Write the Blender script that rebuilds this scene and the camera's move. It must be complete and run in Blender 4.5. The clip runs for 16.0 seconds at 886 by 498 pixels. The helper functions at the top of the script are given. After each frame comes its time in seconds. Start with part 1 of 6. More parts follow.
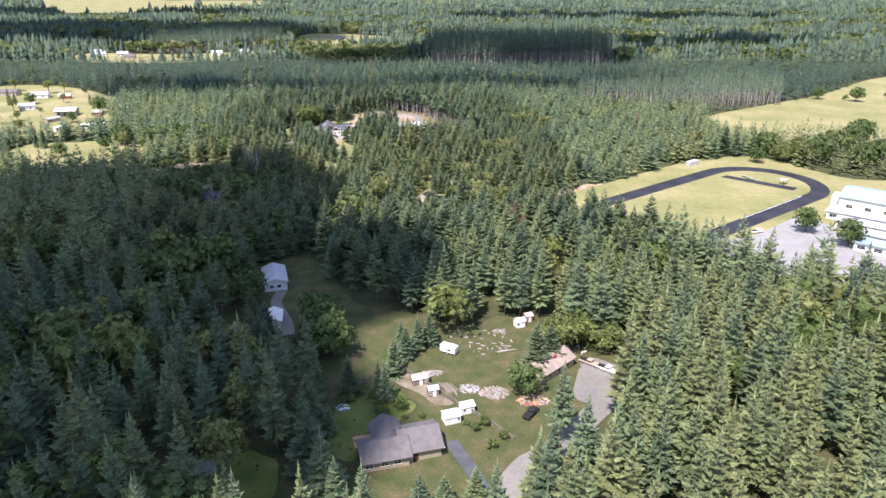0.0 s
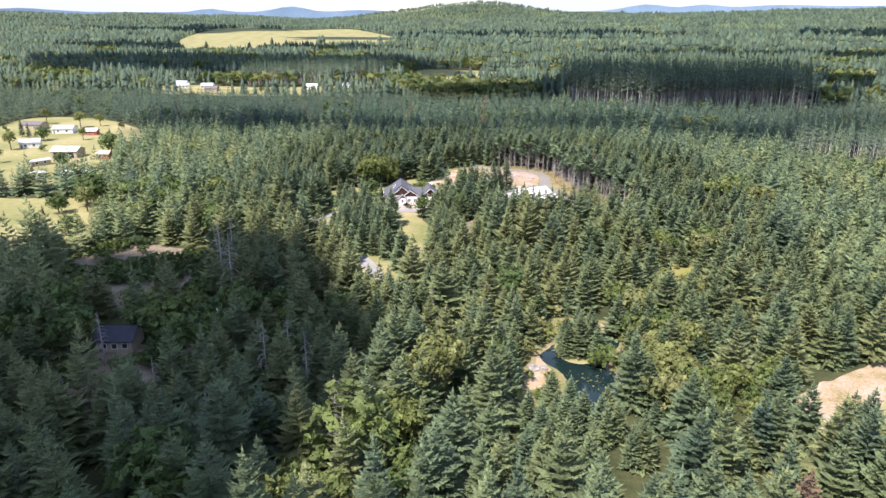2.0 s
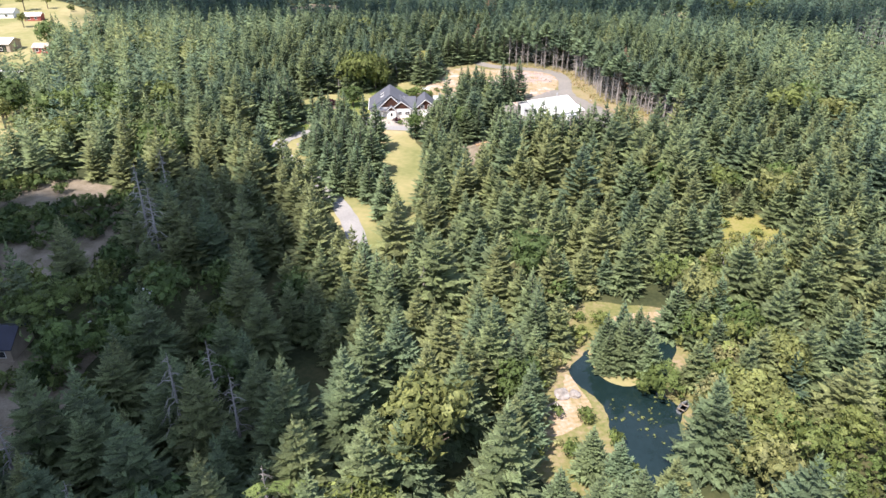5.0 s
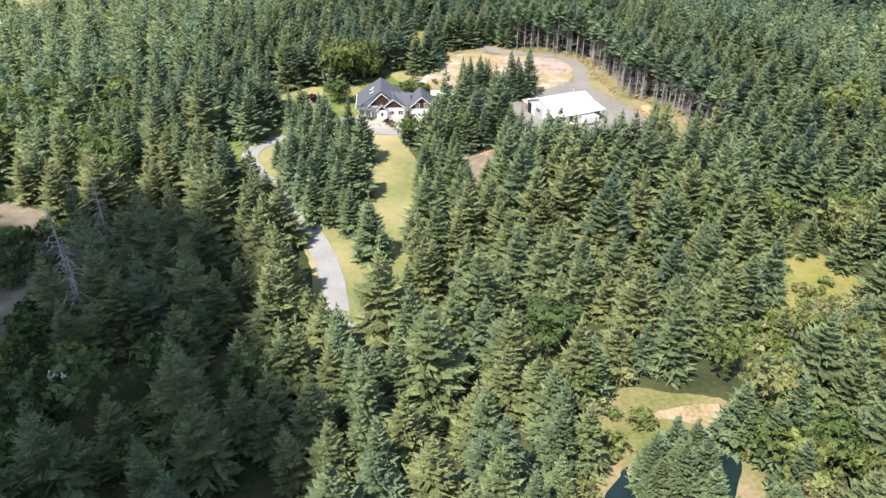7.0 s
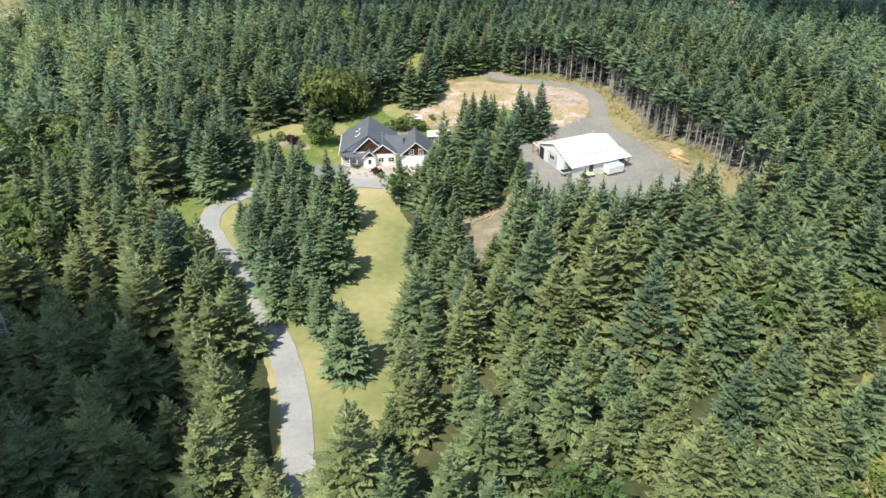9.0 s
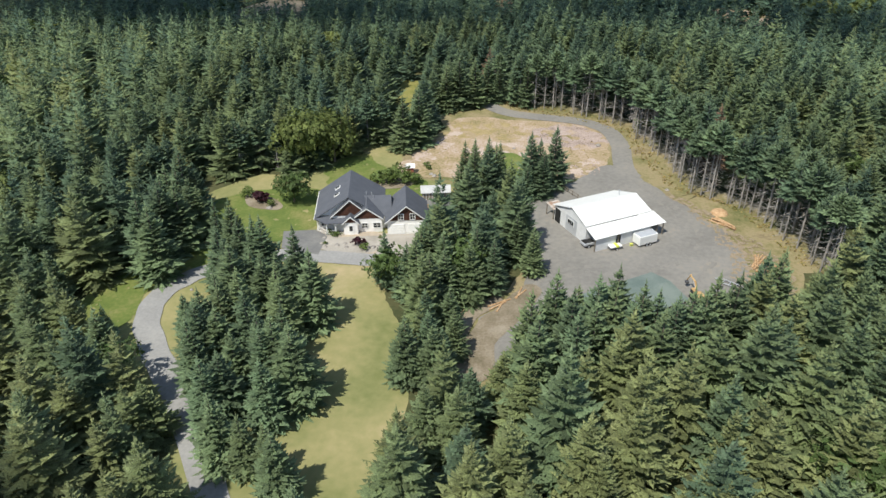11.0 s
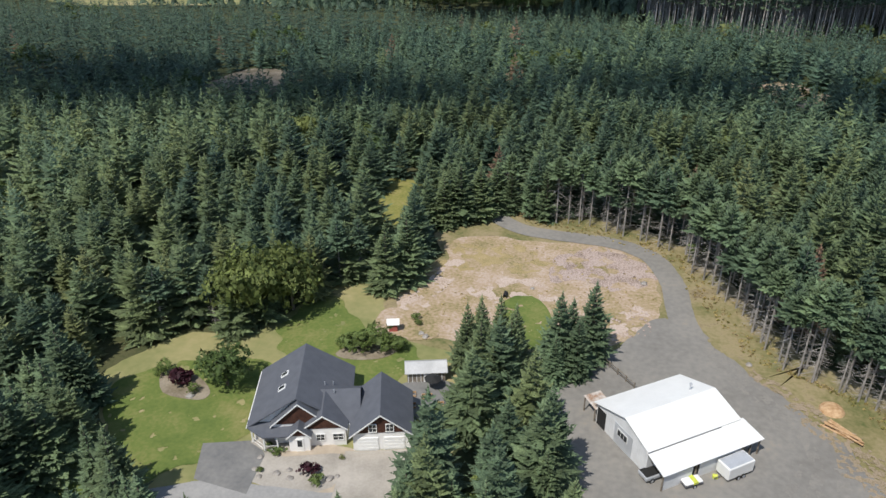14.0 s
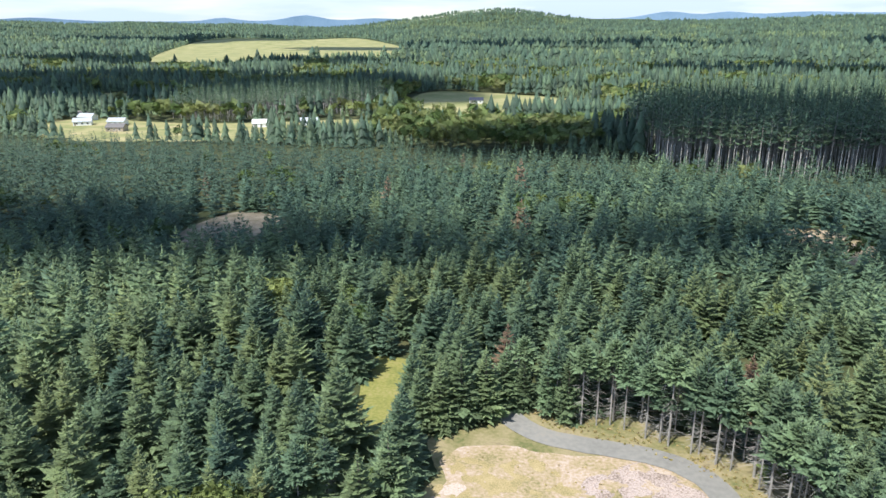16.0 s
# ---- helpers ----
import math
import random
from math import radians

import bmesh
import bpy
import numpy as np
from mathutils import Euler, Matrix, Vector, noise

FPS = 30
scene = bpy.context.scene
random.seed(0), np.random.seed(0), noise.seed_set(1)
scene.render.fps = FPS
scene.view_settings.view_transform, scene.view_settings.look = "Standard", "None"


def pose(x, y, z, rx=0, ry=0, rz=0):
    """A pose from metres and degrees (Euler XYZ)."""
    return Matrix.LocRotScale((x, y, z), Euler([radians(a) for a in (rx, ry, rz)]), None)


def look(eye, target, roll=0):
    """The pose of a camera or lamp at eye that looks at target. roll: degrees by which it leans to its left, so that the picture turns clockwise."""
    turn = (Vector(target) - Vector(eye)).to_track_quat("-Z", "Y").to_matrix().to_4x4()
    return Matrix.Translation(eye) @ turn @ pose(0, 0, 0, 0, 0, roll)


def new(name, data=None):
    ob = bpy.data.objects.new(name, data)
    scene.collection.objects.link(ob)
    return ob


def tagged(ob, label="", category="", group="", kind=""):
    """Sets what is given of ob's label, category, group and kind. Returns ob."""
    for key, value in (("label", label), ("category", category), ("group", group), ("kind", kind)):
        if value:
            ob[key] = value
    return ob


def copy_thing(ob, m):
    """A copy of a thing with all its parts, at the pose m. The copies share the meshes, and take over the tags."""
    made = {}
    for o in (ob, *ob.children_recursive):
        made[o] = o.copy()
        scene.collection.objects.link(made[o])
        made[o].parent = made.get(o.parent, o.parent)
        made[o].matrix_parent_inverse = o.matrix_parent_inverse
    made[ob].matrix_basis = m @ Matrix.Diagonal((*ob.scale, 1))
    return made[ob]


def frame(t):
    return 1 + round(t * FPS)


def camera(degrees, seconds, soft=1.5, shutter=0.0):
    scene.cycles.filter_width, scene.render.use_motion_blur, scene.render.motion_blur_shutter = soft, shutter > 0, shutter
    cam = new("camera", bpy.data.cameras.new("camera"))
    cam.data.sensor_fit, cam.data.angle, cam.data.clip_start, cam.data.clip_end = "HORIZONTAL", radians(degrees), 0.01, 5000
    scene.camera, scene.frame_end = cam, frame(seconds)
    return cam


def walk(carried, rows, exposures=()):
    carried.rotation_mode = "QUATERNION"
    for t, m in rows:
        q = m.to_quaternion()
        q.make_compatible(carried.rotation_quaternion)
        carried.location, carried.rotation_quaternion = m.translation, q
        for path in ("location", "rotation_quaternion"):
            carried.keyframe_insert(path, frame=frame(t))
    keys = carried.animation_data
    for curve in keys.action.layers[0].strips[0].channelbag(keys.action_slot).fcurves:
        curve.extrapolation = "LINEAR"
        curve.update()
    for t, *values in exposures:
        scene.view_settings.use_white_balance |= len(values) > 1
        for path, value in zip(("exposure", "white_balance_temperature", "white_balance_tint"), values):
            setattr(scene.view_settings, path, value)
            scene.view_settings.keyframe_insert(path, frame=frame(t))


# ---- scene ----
K = 0.225  # world units per true metre; all sizes below are true metres
scene.unit_settings.scale_length = 1 / K
cam = camera(64.2, 16.0)
# seconds, x, y, z, yaw, pitch, roll
ROWS = [
    (0.00, -1.00, 3.00, 95.60, 0.10, -21.95, 0.00),
    (0.30, -1.00, 17.50, 93.70, 0.08, -21.95, 0.00),
    (0.50, -1.00, 46.20, 88.60, 0.05, -21.85, 0.05),
    (0.75, -1.00, 86.00, 80.20, 2.20, -20.00, 0.05),
    (1.00, -0.90, 124.80, 71.90, 5.60, -18.20, 0.10),
    (1.20, -1.90, 149.50, 70.00, 9.30, -18.20, 0.10),
    (1.50, -4.58, 162.67, 68.62, 10.62, -18.35, 0.16),
    (2.00, -5.81, 170.51, 68.39, 10.64, -18.41, 0.12),
    (2.50, -6.99, 178.46, 68.29, 10.69, -18.91, 0.12),
    (3.00, -8.18, 186.38, 68.24, 10.73, -20.41, 0.13),
    (3.50, -9.36, 194.20, 68.06, 10.77, -22.40, 0.11),
    (4.00, -10.59, 201.87, 67.91, 10.80, -24.47, 0.13),
    (6.50, -16.95, 240.39, 67.74, 10.99, -31.01, 0.19),
    (7.00, -18.25, 248.17, 67.75, 11.01, -31.03, 0.18),
    (7.50, -19.51, 255.95, 67.67, 11.06, -31.03, 0.20),
    (8.00, -20.74, 263.71, 67.56, 11.12, -31.01, 0.25),
    (8.50, -22.04, 271.53, 67.47, 11.14, -31.03, 0.24),
    (9.00, -23.30, 279.30, 67.36, 11.17, -31.00, 0.25),
    (11.50, -29.66, 318.38, 66.87, 11.31, -30.99, 0.35),
    (12.00, -30.97, 326.20, 66.70, 11.32, -30.92, 0.33),
    (12.50, -32.23, 334.05, 66.47, 11.37, -30.85, 0.33),
    (13.00, -33.58, 341.85, 66.13, 11.49, -30.74, 0.32),
    (13.50, -34.84, 349.70, 65.90, 11.61, -29.61, 0.32),
    (14.00, -36.18, 357.50, 65.86, 11.67, -27.52, 0.33),
    (14.50, -37.41, 365.25, 65.71, 11.73, -25.33, 0.32),
    (15.00, -38.75, 373.09, 65.78, 11.74, -23.16, 0.30),
    (15.50, -40.09, 380.95, 65.89, 11.76, -20.61, 0.31),
    (16.00, -41.36, 388.67, 66.09, 11.93, -17.79, 0.33),
]
walk(cam, [(t, pose(K * x, K * y, K * z, 90 + pitch, roll, yaw)) for t, x, y, z, yaw, pitch, roll in ROWS],
     [(0, 0.95, 6300, 24), (1.2, 0.95, 6450, 22), (4.2, 1.09, 6650, 20), (7, 0.95, 6620, 12), (9, 0.71, 6600, 4), (11.5, 0.14, 6500, 7), (13.5, 0.0, 6400, 9), (14.5, 0.11, 6350, 10), (15.2, 0.47, 6200, 9), (16, 0.75, 6150, 7)])

# ---- light ----
SUN_EL, SUN_AZ = radians(58), math.atan2(-0.47, -0.88)  # azimuth from +y towards +x
SUN_DIR = Vector((math.sin(SUN_AZ) * math.cos(SUN_EL), math.cos(SUN_AZ) * math.cos(SUN_EL), math.sin(SUN_EL)))
world = bpy.data.worlds.new("sky")
scene.world = world
world.use_nodes = True
wn = world.node_tree.nodes
sky = wn.new("ShaderNodeTexSky")
sky.sky_type, sky.sun_disc = "NISHITA", False
sky.sun_elevation, sky.sun_rotation = SUN_EL, SUN_AZ
sky.air_density, sky.dust_density, sky.altitude = 1.0, 0.3, 100
wl = world.node_tree.links
where, veil, thresh, blend = (wn.new("ShaderNode" + k) for k in ("TexCoord", "TexNoise", "ValToRGB", "Mix"))
stretch = wn.new("ShaderNodeMapping")
stretch.inputs["Scale"].default_value = (3, 3, 22)
veil.inputs["Scale"].default_value, veil.inputs["Detail"].default_value = 1.6, 7
thresh.color_ramp.elements[0].position, thresh.color_ramp.elements[1].position = 0.2, 0.56
blend.data_type = "RGBA"
blend.inputs[7].default_value = (4.2, 4.9, 6.0, 1)
wl.new(where.outputs["Generated"], stretch.inputs[0])
wl.new(stretch.outputs[0], veil.inputs["Vector"])
wl.new(veil.outputs[0], thresh.inputs[0])
up, low_sky, share = wn.new("ShaderNodeSeparateXYZ"), wn.new("ShaderNodeMapRange"), wn.new("ShaderNodeMath")
low_sky.inputs[1].default_value, low_sky.inputs[2].default_value, low_sky.inputs[3].default_value, low_sky.inputs[4].default_value = 0.0, 0.3, 1.0, 0.25
share.operation = "MULTIPLY"
wl.new(where.outputs["Generated"], up.inputs[0])
wl.new(up.outputs[2], low_sky.inputs[0])
wl.new(low_sky.outputs[0], share.inputs[0])
wl.new(thresh.outputs[0], share.inputs[1])
wl.new(share.outputs[0], blend.inputs[0])
wl.new(sky.outputs[0], blend.inputs[6])
wl.new(blend.outputs[2], wn["Background"].inputs[0])
wn["Background"].inputs[1].default_value = 0.11
sun = new("sun", bpy.data.lights.new("sun", "SUN"))
sun.data.energy, sun.data.angle, sun.data.color = 4.2, radians(0.53), (1.0, 0.95, 0.87)
sun.matrix_world = look(SUN_DIR * 900, (0, 0, 0))

# ---- materials ----
def material(name, stops, scale=1.0, rough=0.85, metal=0.0, bump=0.0, bump_scale=None, tint=None, fine=0.5, spec=0.3,
             through_light=0.0, coords="Object", detail=6.0, jitter=0.0, island=0.0, ragged=0.0, ragged_scale=2.2):
    """Noise-driven colours at two scales; stops: rows of (place, colour). tint: colours that the 'tint' attribute runs between."""
    m = bpy.data.materials.new(name)
    m.use_nodes = True
    nt = m.node_tree
    n, l = nt.nodes, nt.links
    b = n["Principled BSDF"]
    b.inputs["Roughness"].default_value, b.inputs["Metallic"].default_value = rough, metal
    b.inputs["Specular IOR Level"].default_value = spec
    tc = n.new("ShaderNodeTexCoord")
    big = n.new("ShaderNodeTexNoise")
    big.inputs["Scale"].default_value, big.inputs["Detail"].default_value = scale, detail
    small = n.new("ShaderNodeTexNoise")
    small.inputs["Scale"].default_value, small.inputs["Detail"].default_value = scale * 11, 4
    for tex in (big, small):
        l.new(tc.outputs[coords], tex.inputs["Vector"])
    mix = n.new("ShaderNodeMix")
    mix.inputs[0].default_value = fine * 0.6
    l.new(big.outputs[0], mix.inputs[2])
    l.new(small.outputs[0], mix.inputs[3])
    ramp = n.new("ShaderNodeValToRGB")
    while len(ramp.color_ramp.elements) < len(stops):
        ramp.color_ramp.elements.new(0.5)
    for e, (at, col) in zip(ramp.color_ramp.elements, stops):
        e.position, e.color = 0.5 + (at - 0.5) * 0.55, (*col, 1)
    l.new(mix.outputs[0], ramp.inputs[0])
    out = ramp.outputs[0]
    if tint:
        at = n.new("ShaderNodeAttribute")
        at.attribute_name = "tint"
        tr = n.new("ShaderNodeValToRGB")
        while len(tr.color_ramp.elements) < len(tint):
            tr.color_ramp.elements.new(0.5)
        for e, (p, col) in zip(tr.color_ramp.elements, tint):
            e.position, e.color = p, (*col, 1)
        l.new(at.outputs["Fac"], tr.inputs[0])
        mul = n.new("ShaderNodeMix")
        mul.data_type, mul.blend_type = "RGBA", "MULTIPLY"
        mul.inputs[0].default_value = 1
        l.new(out, mul.inputs[6])
        l.new(tr.outputs[0], mul.inputs[7])
        out = mul.outputs[2]
    if island:
        geo, ir, im = n.new("ShaderNodeNewGeometry"), n.new("ShaderNodeMapRange"), n.new("ShaderNodeHueSaturation")
        ir.inputs[3].default_value, ir.inputs[4].default_value = 1 - island, 1 + island
        l.new(geo.outputs["Random Per Island"], ir.inputs[0])
        l.new(ir.outputs[0], im.inputs["Value"])
        l.new(out, im.inputs["Color"])
        out = im.outputs[0]
    if jitter:
        oi = n.new("ShaderNodeObjectInfo")
        mr = n.new("ShaderNodeMapRange")
        mr.inputs[3].default_value, mr.inputs[4].default_value = 1 - jitter, 1 + jitter
        l.new(oi.outputs["Random"], mr.inputs[0])
        hs = n.new("ShaderNodeHueSaturation")
        l.new(mr.outputs[0], hs.inputs["Value"])
        l.new(out, hs.inputs["Color"])
        out = hs.outputs[0]
    l.new(out, b.inputs["Base Color"])
    if bump:
        bt = n.new("ShaderNodeTexNoise")
        bt.inputs["Scale"].default_value, bt.inputs["Detail"].default_value = bump_scale or scale * 8, 5
        l.new(tc.outputs[coords], bt.inputs["Vector"])
        bp = n.new("ShaderNodeBump")
        bp.inputs["Strength"].default_value, bp.inputs["Distance"].default_value = min(1, bump * 3), bump
        l.new(bt.outputs[0], bp.inputs["Height"])
        l.new(bp.outputs[0], b.inputs["Normal"])
    if through_light:
        tl = n.new("ShaderNodeBsdfTranslucent")
        l.new(out, tl.inputs[0])
        ms = n.new("ShaderNodeMixShader")
        ms.inputs[0].default_value = through_light
        l.new(b.outputs[0], ms.inputs[1])
        l.new(tl.outputs[0], ms.inputs[2])
        l.new(ms.outputs[0], n["Material Output"].inputs[0])
        if ragged:  # gaps between needles and leaves
            gap, cut, clear_, mix2 = n.new("ShaderNodeTexNoise"), n.new("ShaderNodeMath"), n.new("ShaderNodeBsdfTransparent"), n.new("ShaderNodeMixShader")
            gap.inputs["Scale"].default_value, gap.inputs["Detail"].default_value = ragged_scale, 2
            l.new(tc.outputs[coords], gap.inputs["Vector"])
            cut.operation = "LESS_THAN"
            cut.inputs[1].default_value = ragged
            l.new(gap.outputs[0], cut.inputs[0])
            l.new(cut.outputs[0], mix2.inputs[0])
            l.new(ms.outputs[0], mix2.inputs[1])
            l.new(clear_.outputs[0], mix2.inputs[2])
            l.new(mix2.outputs[0], n["Material Output"].inputs[0])
    return m


def plain(name, col, rough=0.6, metal=0.0, scale=2.0, vary=0.12, bump=0.0, spec=0.4):
    lo, hi = [c * (1 - vary) for c in col], [min(1, c * (1 + vary)) for c in col]
    return material(name, [(0.3, lo), (0.7, hi)], scale, rough, metal, bump, None, None, 0.5, spec)


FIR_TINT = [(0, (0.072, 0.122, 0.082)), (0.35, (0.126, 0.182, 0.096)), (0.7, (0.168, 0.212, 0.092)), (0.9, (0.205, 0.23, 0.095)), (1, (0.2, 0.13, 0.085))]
M = dict(
    floor=material("forest_floor", [(0.3, (0.035, 0.045, 0.018)), (0.5, (0.06, 0.07, 0.028)), (0.68, (0.09, 0.09, 0.04))], 0.12, 0.95, bump=0.1, bump_scale=2.0),
    far_ground=material("far_woodland", [(0.35, (0.035, 0.055, 0.025)), (0.65, (0.075, 0.1, 0.04))], 0.02, 0.95, bump=0.5, bump_scale=0.3),
    lawn=material("lawn_grass", [(0.18, (0.15, 0.175, 0.06)), (0.42, (0.24, 0.238, 0.1)), (0.62, (0.32, 0.288, 0.135)), (0.85, (0.43, 0.345, 0.2))], 0.07, 0.95, bump=0.03, bump_scale=9.0, fine=0.35),
    green=material("green_grass", [(0.2, (0.085, 0.13, 0.03)), (0.5, (0.14, 0.18, 0.045)), (0.8, (0.24, 0.23, 0.085))], 0.16, 0.95, bump=0.03, bump_scale=9.0, through_light=0.01, ragged=0.34, ragged_scale=0.5),
    dry=material("dry_grass", [(0.2, (0.1, 0.12, 0.04)), (0.42, (0.22, 0.195, 0.09)), (0.62, (0.31, 0.255, 0.145)), (0.82, (0.18, 0.14, 0.085))], 0.13, 0.95, bump=0.05, bump_scale=5.0, fine=0.5),
    field=material("field_grass", [(0.25, (0.19, 0.2, 0.075)), (0.5, (0.27, 0.26, 0.11)), (0.78, (0.38, 0.33, 0.17))], 0.03, 0.95, bump=0.03, bump_scale=4.0),
    dirt=material("bare_dirt", [(0.12, (0.13, 0.12, 0.055)), (0.3, (0.25, 0.21, 0.1)), (0.46, (0.37, 0.285, 0.17)), (0.58, (0.43, 0.325, 0.24)), (0.7, (0.49, 0.395, 0.325)), (0.88, (0.25, 0.2, 0.13))], 0.16, 0.95, bump=0.1, bump_scale=3.0, fine=0.75),
    gravel=material("grey_gravel", [(0.15, (0.18, 0.168, 0.152)), (0.45, (0.225, 0.214, 0.196)), (0.65, (0.26, 0.245, 0.222)), (0.85, (0.3, 0.265, 0.22))], 0.1, 0.9, bump=0.03, bump_scale=12.0, fine=0.7),
    asphalt=material("worn_asphalt", [(0.3, (0.15, 0.15, 0.15)), (0.7, (0.23, 0.225, 0.215))], 0.15, 0.85, bump=0.01, bump_scale=20.0),
    track=material("black_track_surface", [(0.3, (0.022, 0.023, 0.03)), (0.7, (0.045, 0.046, 0.055))], 0.1, 0.7, bump=0.005, bump_scale=20.0),
    concrete=material("pale_concrete", [(0.2, (0.3, 0.275, 0.24)), (0.8, (0.46, 0.42, 0.37))], 0.3, 0.85, bump=0.01, bump_scale=15.0),
    soil=material("brown_soil", [(0.2, (0.14, 0.12, 0.075)), (0.5, (0.235, 0.195, 0.14)), (0.8, (0.33, 0.285, 0.22))], 0.25, 0.95, bump=0.1, bump_scale=2.0),
    fir=material("fir_needles", [(0.2, (0.62, 0.66, 0.62)), (0.5, (1.0, 1.0, 1.0)), (0.8, (1.5, 1.45, 1.35))], 0.5, 0.7, tint=FIR_TINT,
                 through_light=0.2, fine=1.2, spec=0.5, jitter=0.15, island=0.42, ragged=0.41, ragged_scale=3.6),
    leaf=material("broad_leaves", [(0.2, (0.55, 0.6, 0.55)), (0.5, (1.0, 1.0, 1.0)), (0.8, (1.6, 1.5, 1.4))], 0.6, 0.65, tint=[(0, (0.05, 0.085, 0.035)), (0.4, (0.1, 0.15, 0.045)), (0.75, (0.165, 0.195, 0.06)), (1, (0.26, 0.26, 0.12))],
                  through_light=0.22, fine=1.2, spec=0.25, jitter=0.15, island=0.35, ragged=0.45, ragged_scale=3.0),
    fir_single=material("garden_fir_needles", [(0.2, (0.62, 0.66, 0.62)), (0.5, (1.0, 1.0, 1.0)), (0.8, (1.5, 1.45, 1.35))], 6.0, 0.7, tint=FIR_TINT,
                 through_light=0.2, fine=1.2, spec=0.5, jitter=0.2, island=0.42, ragged=0.41, ragged_scale=40.0),
    leaf_single=material("garden_leaves", [(0.2, (0.55, 0.6, 0.55)), (0.5, (1.0, 1.0, 1.0)), (0.8, (1.6, 1.5, 1.4))], 5.0, 0.65, tint=[(0, (0.05, 0.085, 0.035)), (0.4, (0.1, 0.15, 0.045)), (0.75, (0.165, 0.195, 0.06)), (1, (0.26, 0.26, 0.12))],
                  through_light=0.22, fine=1.2, spec=0.25, jitter=0.15, island=0.35, ragged=0.45, ragged_scale=26.0),
    plum=material("purple_leaves", [(0.3, (0.03, 0.008, 0.014)), (0.7, (0.075, 0.02, 0.03))], 2.0, 0.6, through_light=0.2),
    bark=material("grey_brown_bark", [(0.3, (0.11, 0.085, 0.065)), (0.7, (0.24, 0.2, 0.165))], 1.5, 0.95, bump=0.05),
    dead=material("silvery_dead_wood", [(0.3, (0.26, 0.24, 0.22)), (0.7, (0.46, 0.43, 0.4))], 1.5, 0.95, bump=0.03),
    roof=material("slate_grey_shingle", [(0.3, (0.1, 0.107, 0.126)), (0.7, (0.118, 0.125, 0.145))], 0.9, 0.85, bump=0.02, bump_scale=18.0),
    brown_roof=material("weathered_brown_shingle", [(0.3, (0.15, 0.138, 0.138)), (0.7, (0.19, 0.176, 0.174))], 0.7, 0.9, bump=0.02, bump_scale=18.0),
    white_metal=plain("white_painted_metal", (0.82, 0.82, 0.8), 0.4, 0.0, 0.4, 0.04),
    green_metal=material("faded_green_metal", [(0.3, (0.13, 0.17, 0.15)), (0.7, (0.2, 0.235, 0.21))], 0.25, 0.5, bump=0.005),
    teal_metal=plain("teal_metal_roofing", (0.36, 0.5, 0.5), 0.4, 0.0, 0.3),
    grey_metal=plain("pale_grey_metal", (0.52, 0.54, 0.57), 0.4, 0.2, 0.4, 0.1),
    rust=material("rusty_corrugated_metal", [(0.3, (0.62, 0.58, 0.54)), (0.55, (0.46, 0.38, 0.32)), (0.75, (0.3, 0.17, 0.1))], 0.8, 0.7),
    white=plain("white_siding", (0.87, 0.86, 0.84), 0.6, 0.0, 1.0, 0.05),
    grey_siding=plain("light_grey_siding", (0.7, 0.71, 0.72), 0.55, 0.0, 0.8, 0.06),
    trim=plain("white_trim_paint", (0.88, 0.88, 0.86), 0.5, 0.0, 2.0, 0.03),
    cedar=material("dark_red_brown_cedar", [(0.3, (0.05, 0.022, 0.015)), (0.7, (0.1, 0.045, 0.03))], 2.5, 0.8, bump=0.01),
    tan=plain("tan_siding", (0.42, 0.35, 0.27), 0.7, 0.0, 1.0, 0.08),
    red=plain("red_barn_paint", (0.36, 0.1, 0.08), 0.7, 0.0, 0.8, 0.2),
    wood=material("fresh_cut_wood", [(0.3, (0.4, 0.24, 0.12)), (0.7, (0.58, 0.4, 0.24))], 2.0, 0.85, bump=0.01),
    old_wood=material("weathered_wood", [(0.3, (0.16, 0.13, 0.1)), (0.7, (0.32, 0.28, 0.23))], 2.0, 0.9, bump=0.01),
    glass=plain("dark_window_glass", (0.03, 0.035, 0.04), 0.08, 0.0, 1.0, 0.1, 0.0, 0.6),
    # near-black that stands for the shade inside bays and load beds
    dark=plain("interior_shade_dark", (0.02, 0.02, 0.02), 0.9),
    steel=plain("dark_steel", (0.16, 0.16, 0.17), 0.5, 0.6),
    rubber=plain("black_rubber", (0.02, 0.02, 0.02), 0.8),
    yellow=plain("machine_yellow", (0.5, 0.33, 0.15), 0.6, 0.0, 1.0, 0.2),
    lime=plain("lime_green_plastic", (0.6, 0.65, 0.1), 0.5),
    blue=plain("blue_tarpaulin", (0.1, 0.22, 0.4), 0.5),
    rock=material("grey_rock", [(0.3, (0.22, 0.2, 0.18)), (0.7, (0.42, 0.39, 0.36))], 1.0, 0.9, bump=0.05),
    navy=plain("dark_blue_roofing", (0.045, 0.05, 0.075), 0.6, 0.0, 0.6),
    cloud=plain("cloud_vapour", (0.9, 0.9, 0.9), 1.0),
    # blue base colour that carries the distance haze
    hills=material("haze_painted_hills", [(0.3, (0.16, 0.24, 0.34)), (0.7, (0.2, 0.29, 0.4))], 0.004, 1.0, spec=0.0),
)
M["drive_gravel"] = material("pale_grey_gravel", [(0.15, (0.25, 0.245, 0.24)), (0.5, (0.31, 0.305, 0.298)), (0.85, (0.37, 0.36, 0.345))], 0.2, 0.9, bump=0.03, bump_scale=12.0, fine=0.7)
M["block_roof"] = plain("weathered_pale_roofing", (0.5, 0.5, 0.5), 0.7, 0.0, 0.4, 0.12)
